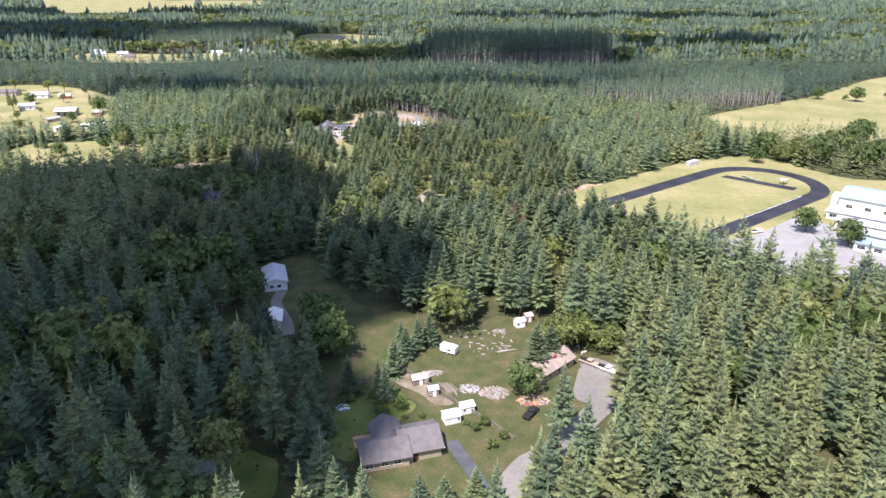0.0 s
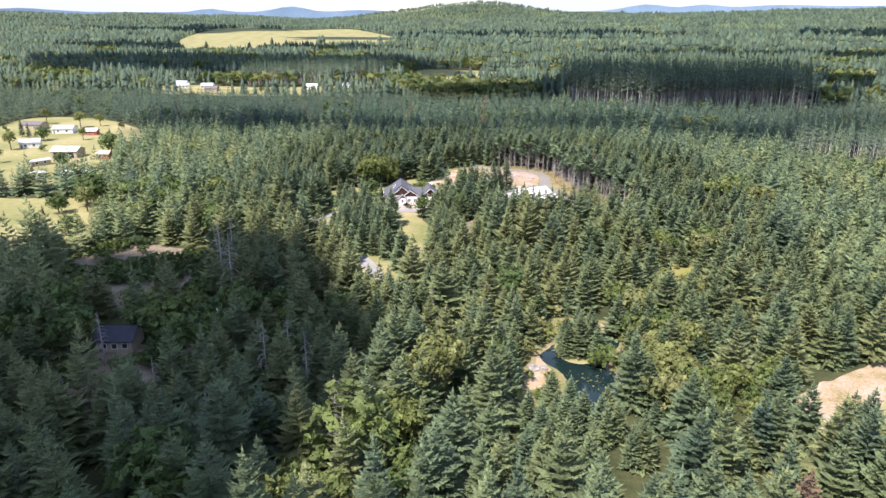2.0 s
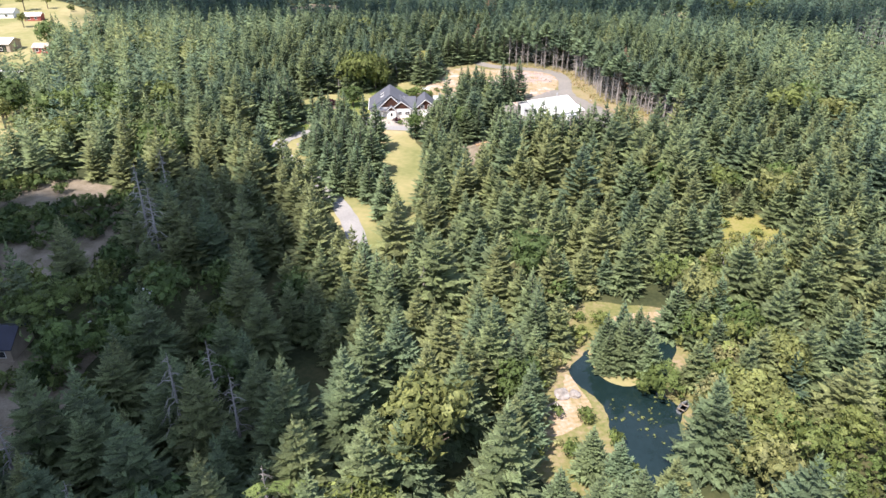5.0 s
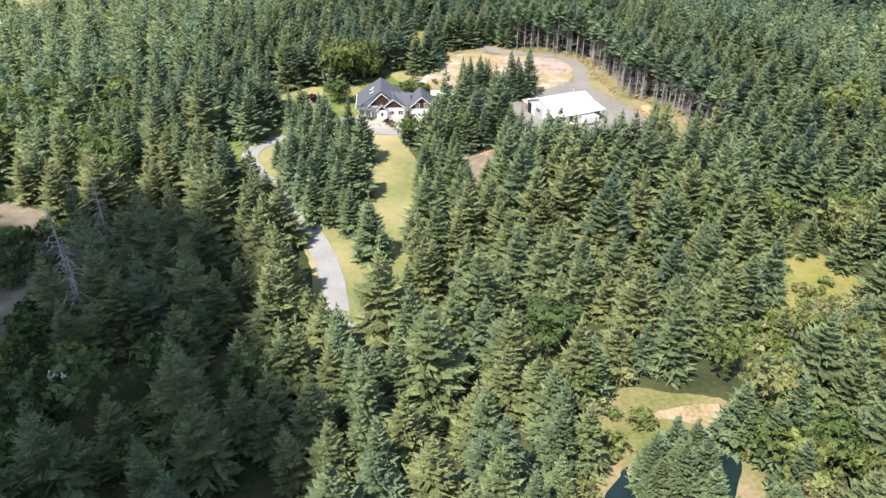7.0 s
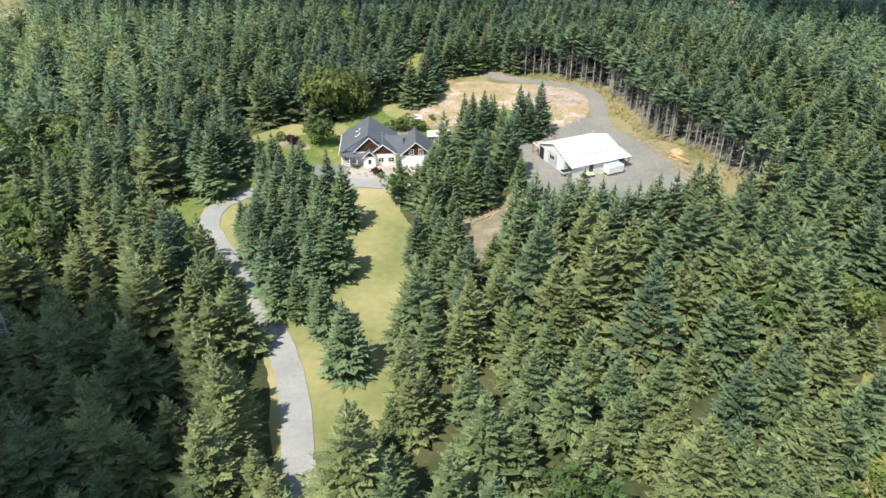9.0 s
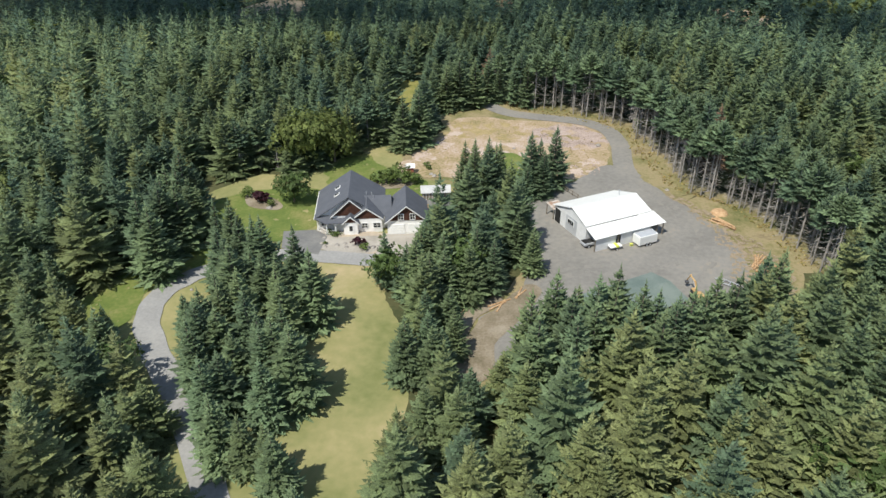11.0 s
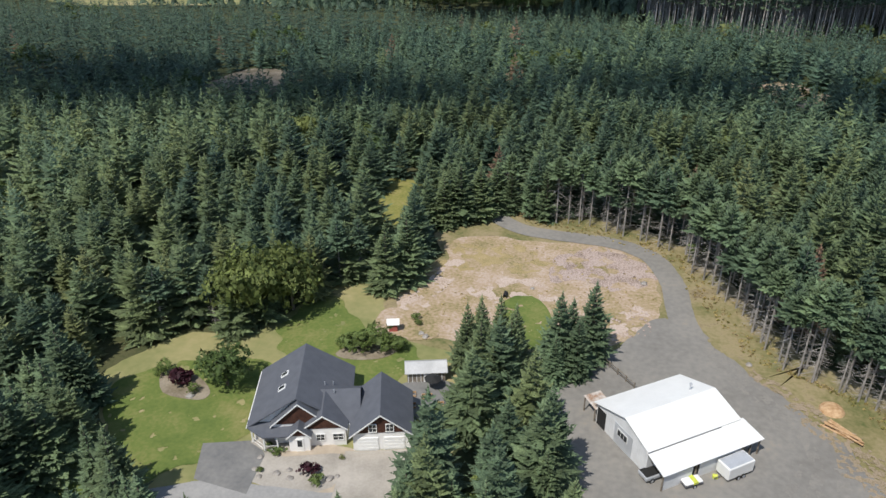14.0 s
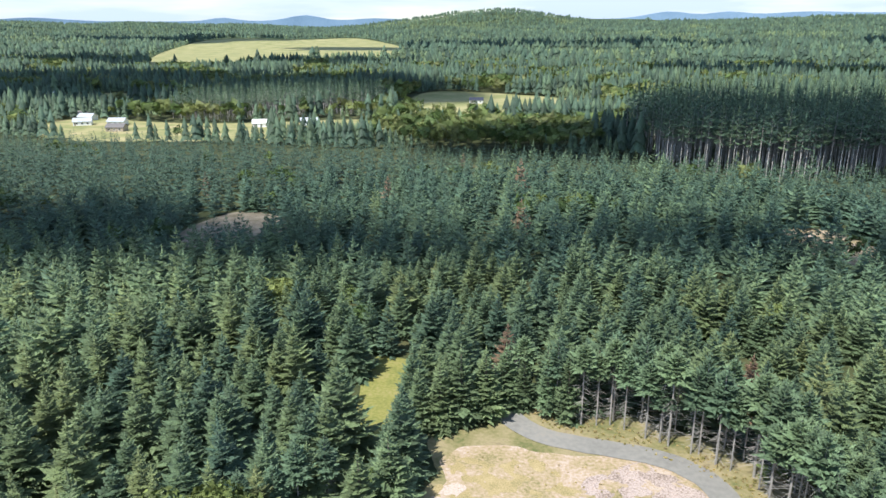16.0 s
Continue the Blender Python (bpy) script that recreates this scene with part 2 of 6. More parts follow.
# rough grass, darkened in colour to carry thin cloud shade over the homestead
M["shade_toned_yard"] = material("shade_toned_yard_grass", [(0.15, (0.035, 0.055, 0.018)), (0.42, (0.068, 0.086, 0.03)), (0.62, (0.11, 0.1, 0.045)), (0.82, (0.19, 0.14, 0.085))], 0.22, 0.95, bump=0.05, bump_scale=5.0, fine=0.8)
M["glade_grass"] = material("yellow_green_sedge", [(0.2, (0.14, 0.16, 0.045)), (0.5, (0.24, 0.23, 0.065)), (0.8, (0.32, 0.27, 0.12))], 0.16, 0.95, bump=0.06, bump_scale=5.0, fine=0.8)
M["pond_grass"] = material("trodden_bank_grass", [(0.2, (0.1, 0.13, 0.04)), (0.45, (0.19, 0.19, 0.07)), (0.7, (0.3, 0.24, 0.14)), (0.85, (0.34, 0.27, 0.19))], 0.14, 0.95, bump=0.05, bump_scale=6.0, fine=0.7)
M["tan_roof"] = material("sun_bleached_tan_shingle", [(0.3, (0.3, 0.24, 0.2)), (0.7, (0.42, 0.35, 0.29))], 0.6, 0.9, bump=0.02, bump_scale=18.0)
M["weeds"] = material("straw_and_weeds", [(0.3, (0.7, 0.7, 0.7)), (0.7, (1.3, 1.3, 1.3))], 1.5, 0.9, tint=[(0.7, (0.22, 0.22, 0.07)), (0.85, (0.48, 0.38, 0.16)), (1, (0.36, 0.28, 0.17))], through_light=0.4, island=0.3)
M["pale_rubble"] = material("pale_scraped_soil", [(0.15, (0.3, 0.22, 0.16)), (0.42, (0.46, 0.36, 0.29)), (0.62, (0.56, 0.46, 0.4)), (0.85, (0.38, 0.29, 0.2))], 0.28, 0.95, bump=0.12, bump_scale=2.0, fine=1.0, through_light=0.01, ragged=0.5, ragged_scale=0.3)
M["worn_gravel"] = material("packed_pale_gravel", [(0.2, (0.205, 0.192, 0.174)), (0.6, (0.25, 0.236, 0.214)), (0.85, (0.285, 0.26, 0.226))], 0.35, 0.9, bump=0.02, bump_scale=12.0, fine=0.8, through_light=0.01, ragged=0.5, ragged_scale=0.6)
M["verge_soil"] = material("scraped_verge_soil", [(0.15, (0.17, 0.15, 0.07)), (0.42, (0.27, 0.215, 0.14)), (0.65, (0.35, 0.28, 0.21)), (0.85, (0.24, 0.2, 0.1))], 0.5, 0.95, bump=0.06, bump_scale=4.0, fine=1.0, through_light=0.01, ragged=0.5, ragged_scale=1.1)
M["straw"] = material("thin_straw", [(0.2, (0.2, 0.18, 0.08)), (0.5, (0.36, 0.28, 0.14)), (0.8, (0.46, 0.36, 0.2))], 0.4, 0.95, bump=0.06, bump_scale=5.0, fine=1.0, through_light=0.01, ragged=0.52, ragged_scale=0.25)
M["dark_drive"] = material("dark_asphalt", [(0.3, (0.075, 0.08, 0.09)), (0.7, (0.11, 0.115, 0.125))], 0.3, 0.85, bump=0.01, bump_scale=20.0)
M["rubble"] = material("pinkish_grey_rubble", [(0.15, (0.16, 0.12, 0.09)), (0.4, (0.32, 0.25, 0.21)), (0.6, (0.5, 0.4, 0.36)), (0.85, (0.28, 0.22, 0.15))], 0.3, 0.95, bump=0.15, bump_scale=2.0, fine=1.0, through_light=0.01, ragged=0.44, ragged_scale=0.35)
water = material("dark_pond_water", [(0.3, (0.008, 0.02, 0.02)), (0.7, (0.014, 0.03, 0.034))], 0.1, 0.06, bump=0.004, bump_scale=3.0, spec=0.5)


# ---- building blocks ----
def mesh_object(name, V, F, mat, tint=None, parent=None, smooth=False):
    V, F = np.asarray(V, np.float32), np.asarray(F, np.int32)
    me = bpy.data.meshes.new(name)
    me.vertices.add(len(V))
    me.vertices.foreach_set("co", V.ravel())
    me.loops.add(F.size)
    me.loops.foreach_set("vertex_index", F.ravel())
    me.polygons.add(len(F))
    me.polygons.foreach_set("loop_start", np.arange(len(F), dtype=np.int32) * F.shape[1])
    me.update(calc_edges=True)
    if tint is not None:
        me.attributes.new("tint", "FLOAT", "POINT").data.foreach_set("value", np.asarray(tint, np.float32))
    me.materials.append(mat)
    if smooth:
        me.polygons.foreach_set("use_smooth", np.ones(len(F), bool))
    ob = new(name, me)
    ob.parent = parent
    return ob


def part(name, bm, mat, parent=None, label=""):
    me = bpy.data.meshes.new(name)
    bmesh.ops.recalc_face_normals(bm, faces=bm.faces[:])
    bm.to_mesh(me)
    bm.free()
    me.materials.append(mat)
    ob = new(name, me)
    ob.parent = parent
    if label:
        ob["label"] = label
    return ob


def thing(name, m, label, category, group=""):
    ob = new(name)
    ob.empty_display_size = 0.2
    ob.matrix_world = m
    return tagged(ob, label, category, group)


def box(bm, x0, x1, y0, y1, z0, z1, bevel=0.0):
    vs = [bm.verts.new((x, y, z)) for z in (z0, z1) for x, y in ((x0, y0), (x1, y0), (x1, y1), (x0, y1))]
    fs = [bm.faces.new([vs[i] for i in f]) for f in ((3, 2, 1, 0), (4, 5, 6, 7), (0, 1, 5, 4), (1, 2, 6, 5), (2, 3, 7, 6), (3, 0, 4, 7))]
    if bevel:
        bmesh.ops.bevel(bm, geom=list({e for f in fs for e in f.edges}), offset=bevel, segments=1, affect="EDGES")
    return bm


def boxed(x0, x1, y0, y1, z0, z1, bevel=0.0):
    return box(bmesh.new(), x0, x1, y0, y1, z0, z1, bevel)


def slab(bm, corners, thick):
    """A sheet through the corners, thick downwards."""
    up = [bm.verts.new(c) for c in corners]
    lo = [bm.verts.new((c[0], c[1], c[2] - thick)) for c in corners]
    bm.faces.new(up)
    bm.faces.new(lo[::-1])
    k = len(up)
    for i in range(k):
        bm.faces.new((up[i], lo[i], lo[(i + 1) % k], up[(i + 1) % k]))
    return bm


def rod(bm, a, b, r0, r1=None, sides=6):
    a, b = Vector(a), Vector(b)
    r1 = r0 if r1 is None else r1
    q = (b - a).to_track_quat("Z", "Y")
    rings = []
    for c, r in ((a, r0), (b, r1)):
        rings.append([bm.verts.new(c + q @ Vector((r * math.cos(2 * math.pi * i / sides), r * math.sin(2 * math.pi * i / sides), 0))) for i in range(sides)])
    for i in range(sides):
        bm.faces.new((rings[0][i], rings[0][(i + 1) % sides], rings[1][(i + 1) % sides], rings[1][i]))
    bm.faces.new(rings[0][::-1])
    bm.faces.new(rings[1])
    return bm


def smooth_loop(pts, steps=5, wobble=0.5, closed=True):
    """A rounded line through the points, a little uneven."""
    n, out = len(pts), []
    P = [np.array(p, float) for p in pts]
    for i in range(n if closed else n - 1):
        p0, p1, p2, p3 = (P[j % n] if closed else P[min(max(j, 0), n - 1)] for j in (i - 1, i, i + 1, i + 2))
        for k in range(steps):
            t = k / steps
            q = 0.5 * (2 * p1 + (p2 - p0) * t + (2 * p0 - 5 * p1 + 4 * p2 - p3) * t * t + (3 * p1 - p0 - 3 * p2 + p3) * t ** 3)
            w = noise.noise_vector(Vector((q[0] * 0.25, q[1] * 0.25, 3.3)))
            w2 = noise.noise_vector(Vector((q[0] * 1.1, q[1] * 1.1, 8.1)))
            out.append((q[0] + wobble * w.x + 0.3 * min(wobble, 1) * w2.x, q[1] + wobble * w.y + 0.3 * min(wobble, 1) * w2.y))
    if not closed:
        out.append(tuple(P[-1]))
    return out


LAYER = [0.0]


def patch(name, pts, mat, label, steps=11, wobble=0.9, z=None):
    """A flat piece of ground with an uneven outline, each a little above the one before."""
    LAYER[0] += 0.006
    zz = LAYER[0] if z is None else z
    bm = bmesh.new()
    f = bm.faces.new([bm.verts.new((x, y, zz)) for x, y in (smooth_loop(pts, steps, wobble) if steps else pts)])
    bmesh.ops.triangulate(bm, faces=[f])
    ob = part(name, bm, mat)
    for p in ob.data.polygons:
        if p.normal.z < 0:
            p.flip()
    return tagged(ob, label, name.replace("_", " "), kind="structure")


def lane(name, line, width, mat, label, steps=6, wobble=0.15):
    LAYER[0] += 0.006
    c = np.array(smooth_loop(line, steps, wobble, False))
    d = np.gradient(c, axis=0)
    d /= np.linalg.norm(d, axis=1)[:, None]
    nrm = np.stack([-d[:, 1], d[:, 0]], 1)
    rag = np.array([noise.noise(Vector((p[0] * 0.4, p[1] * 0.4, 0))) * 0.25 for p in c])[:, None]
    a, b = c + nrm * (width / 2 + rag), c - nrm * (width / 2 - rag)
    V = [(x, y, LAYER[0] + float(land(x, y)) * 1.04) for x, y in np.concatenate([a, b])]
    k = len(c)
    ob = mesh_object(name, V, [(i, k + i, k + i + 1, i + 1) for i in range(k - 1)], mat)
    return tagged(ob, label, "road", kind="structure"), c


def inside(x, y, poly):
    x, y = np.asarray(x), np.asarray(y)
    hit = np.zeros(x.shape, bool)
    px, py = zip(*poly)
    for i in range(len(poly)):
        x0, y0, x1, y1 = px[i - 1], py[i - 1], px[i], py[i]
        if y0 != y1:
            hit ^= ((y0 > y) != (y1 > y)) & (x < (x1 - x0) * (y - y0) / (y1 - y0) + x0)
    return hit


# ---- lie of the land ----
HILLS = [(-7, 4300, 70, 330), (-11, 4300, 38, 350), (2, 4500, 45, 300), (9, 4300, 20, 450), (17, 3600, 40, 400), (24, 4300, 42, 450), (-43, 4200, 42, 500),
         (-33, 4500, 22, 400), (-25, 4600, 16, 300), (12, 2600, 14, 300), (-2, 2900, 10, 300)]


def land(x, y):
    x, y = np.asarray(x, float), np.asarray(y, float)
    dx, dy = x + 40, y - 390
    r = np.hypot(dx, dy)
    t = np.clip((r - 1000) / 3400, 0, 1)
    z = 20 * t * t * (3 - 2 * t)
    for az, dist, h, w in HILLS:
        hx, hy = dist * math.sin(radians(az)), dist * math.cos(radians(az))
        z = z + h * np.exp(-((dx - hx) ** 2 + (dy - hy) ** 2) / (2 * w * w)) * np.clip((r - 1000) / 800, 0, 1)
    z = z + np.clip((r - 1100) / 1500, 0, 1) * 7 * (np.sin(dx / 310 + 1) * np.cos(dy / 270) + 0.6 * np.sin((dx + dy) / 140))
    return z


rings = np.concatenate([np.arange(0, 900, 60), np.geomspace(900, 9000, 56)])
spokes = 180
ang = np.linspace(0, 2 * math.pi, spokes, endpoint=False)
GX = (-40 + rings[1:, None] * np.sin(ang)).ravel()
GY = (390 + rings[1:, None] * np.cos(ang)).ravel()
GV = np.concatenate([[[-40, 390, 0]], np.stack([GX, GY, land(GX, GY)], 1)])
GF = []
for i in range(spokes):
    j = (i + 1) % spokes
    GF.append((0, 1 + j, 1 + i, 1 + i))
    for k in range(len(rings) - 2):
        a = 1 + k * spokes
        GF.append((a + i, a + j, a + spokes + j, a + spokes + i))
tri = [f[:3] for f in GF if f[2] == f[3]] + [t for f in GF if f[2] != f[3] for t in ((f[0], f[1], f[2]), (f[0], f[2], f[3]))]
ground = mesh_object("ground", GV, tri, M["floor"], smooth=True)
ground.data.materials.append(M["far_ground"])
cent = np.array([v.center for v in ground.data.polygons])
ground.data.polygons.foreach_set("material_index", (np.hypot(cent[:, 0] + 40, cent[:, 1] - 390) > 1000).astype(np.int32))
for p in ground.data.polygons:
    if p.normal.z < 0:
        p.flip()
tagged(ground, "forest floor and far wooded land reaching the horizon", "ground", kind="structure")

# far ranges; their blue is distance haze put into the colour
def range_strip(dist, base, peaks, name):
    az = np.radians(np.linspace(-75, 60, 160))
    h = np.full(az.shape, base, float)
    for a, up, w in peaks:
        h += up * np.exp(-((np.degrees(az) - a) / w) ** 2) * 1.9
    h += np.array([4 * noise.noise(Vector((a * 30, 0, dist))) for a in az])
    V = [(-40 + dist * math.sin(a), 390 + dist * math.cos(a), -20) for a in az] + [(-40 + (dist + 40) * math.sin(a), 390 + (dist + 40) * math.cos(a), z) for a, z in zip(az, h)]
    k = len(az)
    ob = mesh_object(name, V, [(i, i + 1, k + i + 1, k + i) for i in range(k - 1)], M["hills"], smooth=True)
    tagged(ob, "far mountain range with haze put into its blue colour", "mountains", kind="structure")


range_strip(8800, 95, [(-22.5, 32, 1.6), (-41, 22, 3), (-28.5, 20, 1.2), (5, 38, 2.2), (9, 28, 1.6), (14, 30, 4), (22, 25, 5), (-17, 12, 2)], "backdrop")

# ---- pieces of ground ----
YARD = [(-50, 328), (-45, 338), (-43, 346), (-46, 360), (-47, 375), (-49, 390), (-55, 400), (-58, 408), (-52, 416), (-49, 428), (-47, 440), (-50, 449), (-62, 452), (-69, 466),
        (-77, 465), (-82, 456), (-88, 446), (-98, 443), (-105, 431), (-100, 424), (-95, 417), (-99, 408), (-106, 398), (-104, 388), (-97, 383), (-87, 378), (-76, 367), (-66, 355), (-60.5, 345), (-55, 333)]
SHOPYARD = [(-27, 455), (-20, 464), (-13, 456), (-5, 445), (2, 433), (3, 422), (0, 413), (-7, 404), (-15, 398), (-24, 400), (-30, 406), (-33, 400), (-37, 389), (-42, 389), (-41, 399), (-36, 407),
            (-34, 416), (-33, 424), (-37, 433), (-41, 446), (-39, 452), (-33, 449)]
CLEARING = [(-65, 488), (-56, 495), (-53, 505), (-44, 499), (-29, 498), (-21, 493), (-14.5, 487), (-11.5, 475), (-6, 459), (-2, 450.5), (7, 442), (12, 425), (8, 412), (-3, 402), (-20, 396), (-31, 400), (-34.5, 385),
            (-45, 385), (-44.5, 400), (-37, 410), (-36, 424), (-42, 438), (-48, 446), (-62, 449), (-68, 457), (-68, 468), (-62, 478)]
DIRT = [(-62, 484), (-55, 488.5), (-44, 488.5), (-30, 489), (-22, 483), (-20.5, 474), (-22, 460), (-29, 454), (-38, 452), (-52, 450), (-63, 451), (-66, 458), (-65, 468), (-60, 477)]
POND = [(-9, 310), (-10.5, 304.5), (-6, 299.5), (-4, 292), (-1, 284), (3, 284), (5, 291), (5, 299), (3.5, 304), (5, 311), (6, 318), (2, 320), (-3, 318)]
POND_ISLE = [(-7.5, 312.5), (-6.5, 306), (-2.5, 303.5), (1, 306), (2, 312), (-1, 316)]
POND_BANK = [(-14, 284), (-16, 295), (-15, 302), (-14.5, 314), (-11, 325), (0, 327), (7, 326), (10, 321), (9, 312), (7, 300), (7, 290), (4, 281), (-2, 280), (-9, 281)]
GLADE = [(24, 372), (18, 362), (15, 350), (15, 338), (21, 335), (28, 342), (33, 353), (31, 366)]
RIGHT_FIELD = [(33, 289), (40, 300), (50, 309), (68, 322), (82, 318), (72, 300), (56, 288), (42, 284)]
LEFT_CLEAR = [(-136, 314), (-146, 332), (-148, 352), (-136, 360), (-117, 356), (-102, 342), (-97, 322), (-108, 315), (-120, 312)]
CABIN_YARD = [(-104, 268), (-106, 284), (-103, 296), (-90, 296), (-88, 310), (-82, 310), (-84, 292), (-80, 278), (-82, 268)]
LEFT_FIELD = [(-185, 340), (-164, 352), (-158, 364), (-166, 384), (-178, 404), (-190, 412), (-215, 405), (-240, 398), (-232, 360)]
FARM = [(-250, 412), (-215, 432), (-208, 448), (-222, 474), (-232, 490), (-236, 520), (-262, 560), (-330, 610), (-380, 600), (-350, 520), (-300, 450)]
HOMESTEAD = [(-30, 108), (-32, 130), (-32, 146), (-14, 160), (-13, 168), (2, 175), (14, 187), (24, 184), (33, 174), (48, 162), (52, 150), (40, 140), (26, 128), (32, 116), (8, 108)]
MEADOW = [(-58, 232), (-45, 228), (-36, 212), (-27, 196), (-10, 187), (-12, 164), (-24, 150), (-31, 152), (-30, 172), (-40, 178), (-48, 176), (-56, 196), (-62, 206), (-64, 224)]
GREEN_SHED_YARD = [(-56, 108), (-58, 120), (-46, 126), (-36, 122), (-36, 108)]
TS, TN = np.array((0.788, 0.616)), np.array((-0.616, 0.788))


def oval(r, s0=233, s1=315, n0=163.5, k=18):
    pts = []
    for i in range(k + 1):
        a = -math.pi / 2 + math.pi * i / k
        pts.append((s1 + r * math.cos(a), n0 + r * math.sin(a)))
    for i in range(k + 1):
        a = math.pi / 2 + math.pi * i / k
        pts.append((s0 + r * math.cos(a), n0 + r * math.sin(a)))
    return [tuple(s * TS + n * TN) for s, n in pts]


SCHOOL = [(54, 300), (62, 312), (112, 352), (140, 370), (168, 372), (182, 350), (196, 330), (240, 318), (240, 240), (170, 215), (140, 200), (122, 205), (100, 232), (88, 244), (66, 262), (50, 284)]
RIGHT_MEADOW = [(163, 420), (163, 440), (172, 476), (230, 520), (300, 570), (400, 660), (520, 690), (430, 520), (300, 420), (230, 400), (178, 404)]
NORTH_GAP = [(-84, 514), (-81, 498), (-78, 484), (-74.5, 474), (-70, 474), (-70, 492), (-71, 510), (-76, 516)]
CUT_LEFT = [(-174, 592), (-169, 618), (-152, 618), (-141, 604), (-146, 582), (-162, 576)]
CUT_RIGHT = [(16, 612), (20, 632), (34, 634), (44, 618), (40, 600), (26, 598)]
BACK_LOTS = [(-400, 780), (-420, 830), (-400, 850), (-350, 840), (-310, 838), (-262, 852), (-215, 875), (-180, 868), (-175, 835), (-200, 795), (-250, 772), (-300, 760), (-345, 756)]
FAR_LOT = [(-600, 950), (-585, 990), (-500, 1030), (-420, 960), (-410, 925), (-450, 915), (-520, 960)]
BACK_FIELD = [(-196, 940), (-205, 1085), (-150, 1090), (-60, 1040), (-40, 990), (-50, 900), (-90, 870), (-140, 868), (-170, 900)]
OPEN = [smooth_loop(p, 4, 0.0) for p in (YARD, CLEARING, POND_BANK, GLADE, RIGHT_FIELD, LEFT_CLEAR, CABIN_YARD, LEFT_FIELD, FARM, HOMESTEAD, MEADOW, GREEN_SHED_YARD, SCHOOL, RIGHT_MEADOW, NORTH_GAP, CUT_LEFT,
                                      CUT_RIGHT, BACK_LOTS, BACK_FIELD, FAR_LOT)]
OPEN[2] = [(-2 + (x + 2) * 0.86, 303 + (y - 303) * 0.92) for x, y in OPEN[2]]
OPEN[3] = [(23 + (x - 23) * 0.85, 353 + (y - 353) * 0.85) for x, y in OPEN[3]]
TALL_EAST = [(-10, 728), (20, 712), (45, 708), (85, 722), (150, 728), (172, 748), (165, 850), (100, 868), (0, 840), (-24, 790)]
TALL_WEST = [(-345, 856), (-300, 850), (-250, 880), (-214, 906), (-205, 940), (-230, 985), (-330, 950)]
TALL_NEAR = [(98, 528), (140, 512), (182, 504), (244, 518), (262, 566), (180, 600), (104, 580)]
OPEN += [TALL_EAST, TALL_WEST, TALL_NEAR]

patch("lawn", YARD, M["lawn"], "mown lawn half dried to straw round the house")
patch("meadow", CLEARING, M["dry"], "rough dry grass round the workshop clearing")
patch("bare_ground", DIRT, M["dirt"], "bare pinkish dirt and straw on a graded rise")
patch("dry_grass", [(-62, 480), (-57, 485), (-50, 486), (-44, 483), (-40, 478), (-46, 475), (-54, 474), (-60, 470), (-63, 474)], M["straw"], "straw-coloured grass over the graded rise", 10, 2.2)
patch("rubble", [(-39.5, 481), (-33, 487.5), (-26, 485.5), (-21.5, 478), (-24, 471.5), (-32, 472.5), (-38.5, 473.5)], M["rubble"], "pinkish broken rubble on the graded rise", 12, 2.6)
patch("rubble", [(-54, 466), (-50, 472), (-43, 472), (-38, 468), (-42, 464), (-50, 463)], M["pale_rubble"], "pale rubble bank above the lawn", 10, 1.8)
patch("rubble", [(-29, 463), (-24.5, 466.5), (-22, 463), (-23, 457), (-28, 456)], M["pale_rubble"], "pale rubble beside the gravel", 10, 1.4)
patch("rubble", [(-66, 457), (-62, 468), (-59.5, 477), (-57, 476), (-59, 466), (-62, 456)], M["pale_rubble"], "pinkish scraped soil beside the lawn", 10, 1.6)
patch("green_lawn", [(-46.5, 455), (-47, 464), (-43, 466.5), (-39.5, 461), (-39, 453), (-42, 450)], M["green"], "small green lawn among bare ground")
patch("green_lawn", [(-62, 433), (-59, 446), (-68, 450), (-78, 459), (-83, 450), (-78, 440), (-70, 438)], M["green"], "watered green lawn behind the house", 14, 2.0)
patch("green_lawn", [(-77, 423), (-78, 436), (-84, 439), (-94, 437), (-101, 429), (-97, 421), (-92, 414), (-86, 412), (-82, 416)], M["green"], "watered green lawn beside the house", 14, 2.0)
patch("green_lawn", [(-105, 387), (-98, 384.5), (-95.5, 390), (-96.5, 397), (-94.5, 403), (-91, 408), (-94, 414), (-100, 407), (-106, 397)], M["green"], "green verge along the drive")
patch("gravel_yard", SHOPYARD, M["gravel"], "wide grey gravel yard round the workshop")
for k, line in enumerate(([(-40, 391), (-37, 402), (-32.5, 412), (-27, 418), (-16, 420.5), (-8, 427), (-6, 437), (-12, 449), (-17, 462)], [(-38.2, 390), (-35.4, 401), (-31, 410.5), (-26, 416), (-15, 418.4), (-6, 426), (-4, 437), (-10, 449), (-15.5, 461)],
                          [(-33, 418), (-35.5, 428), (-39.5, 440), (-40.5, 448)], [(-22, 404), (-12, 411), (-4, 421), (-1, 432)])):
    lane("wheel_track", line, 1.2 + 0.3 * (k % 2), M["worn_gravel"], "pale wheel track worn into the gravel", 8, 0.35)
lane("gravel_track", [(-57, 506), (-53, 498), (-47, 493), (-39, 491.5), (-28, 490), (-21, 485), (-18, 476), (-17.5, 466), (-16, 456)], 4.6, M["gravel"], "grey gravel track curving round the dirt rise")
drive, DRIVE = lane("driveway", [(-43.5, 319), (-47, 326), (-52, 334), (-58, 347), (-63.5, 356), (-72, 367), (-80, 376), (-88, 384), (-92.5, 390), (-94, 396), (-92, 402), (-88, 406.5), (-82, 411), (-76, 413), (-68, 413.2), (-62, 413.8), (-56, 416)],
                    4.1, M["drive_gravel"], "narrow grey gravel drive winding up to the house")
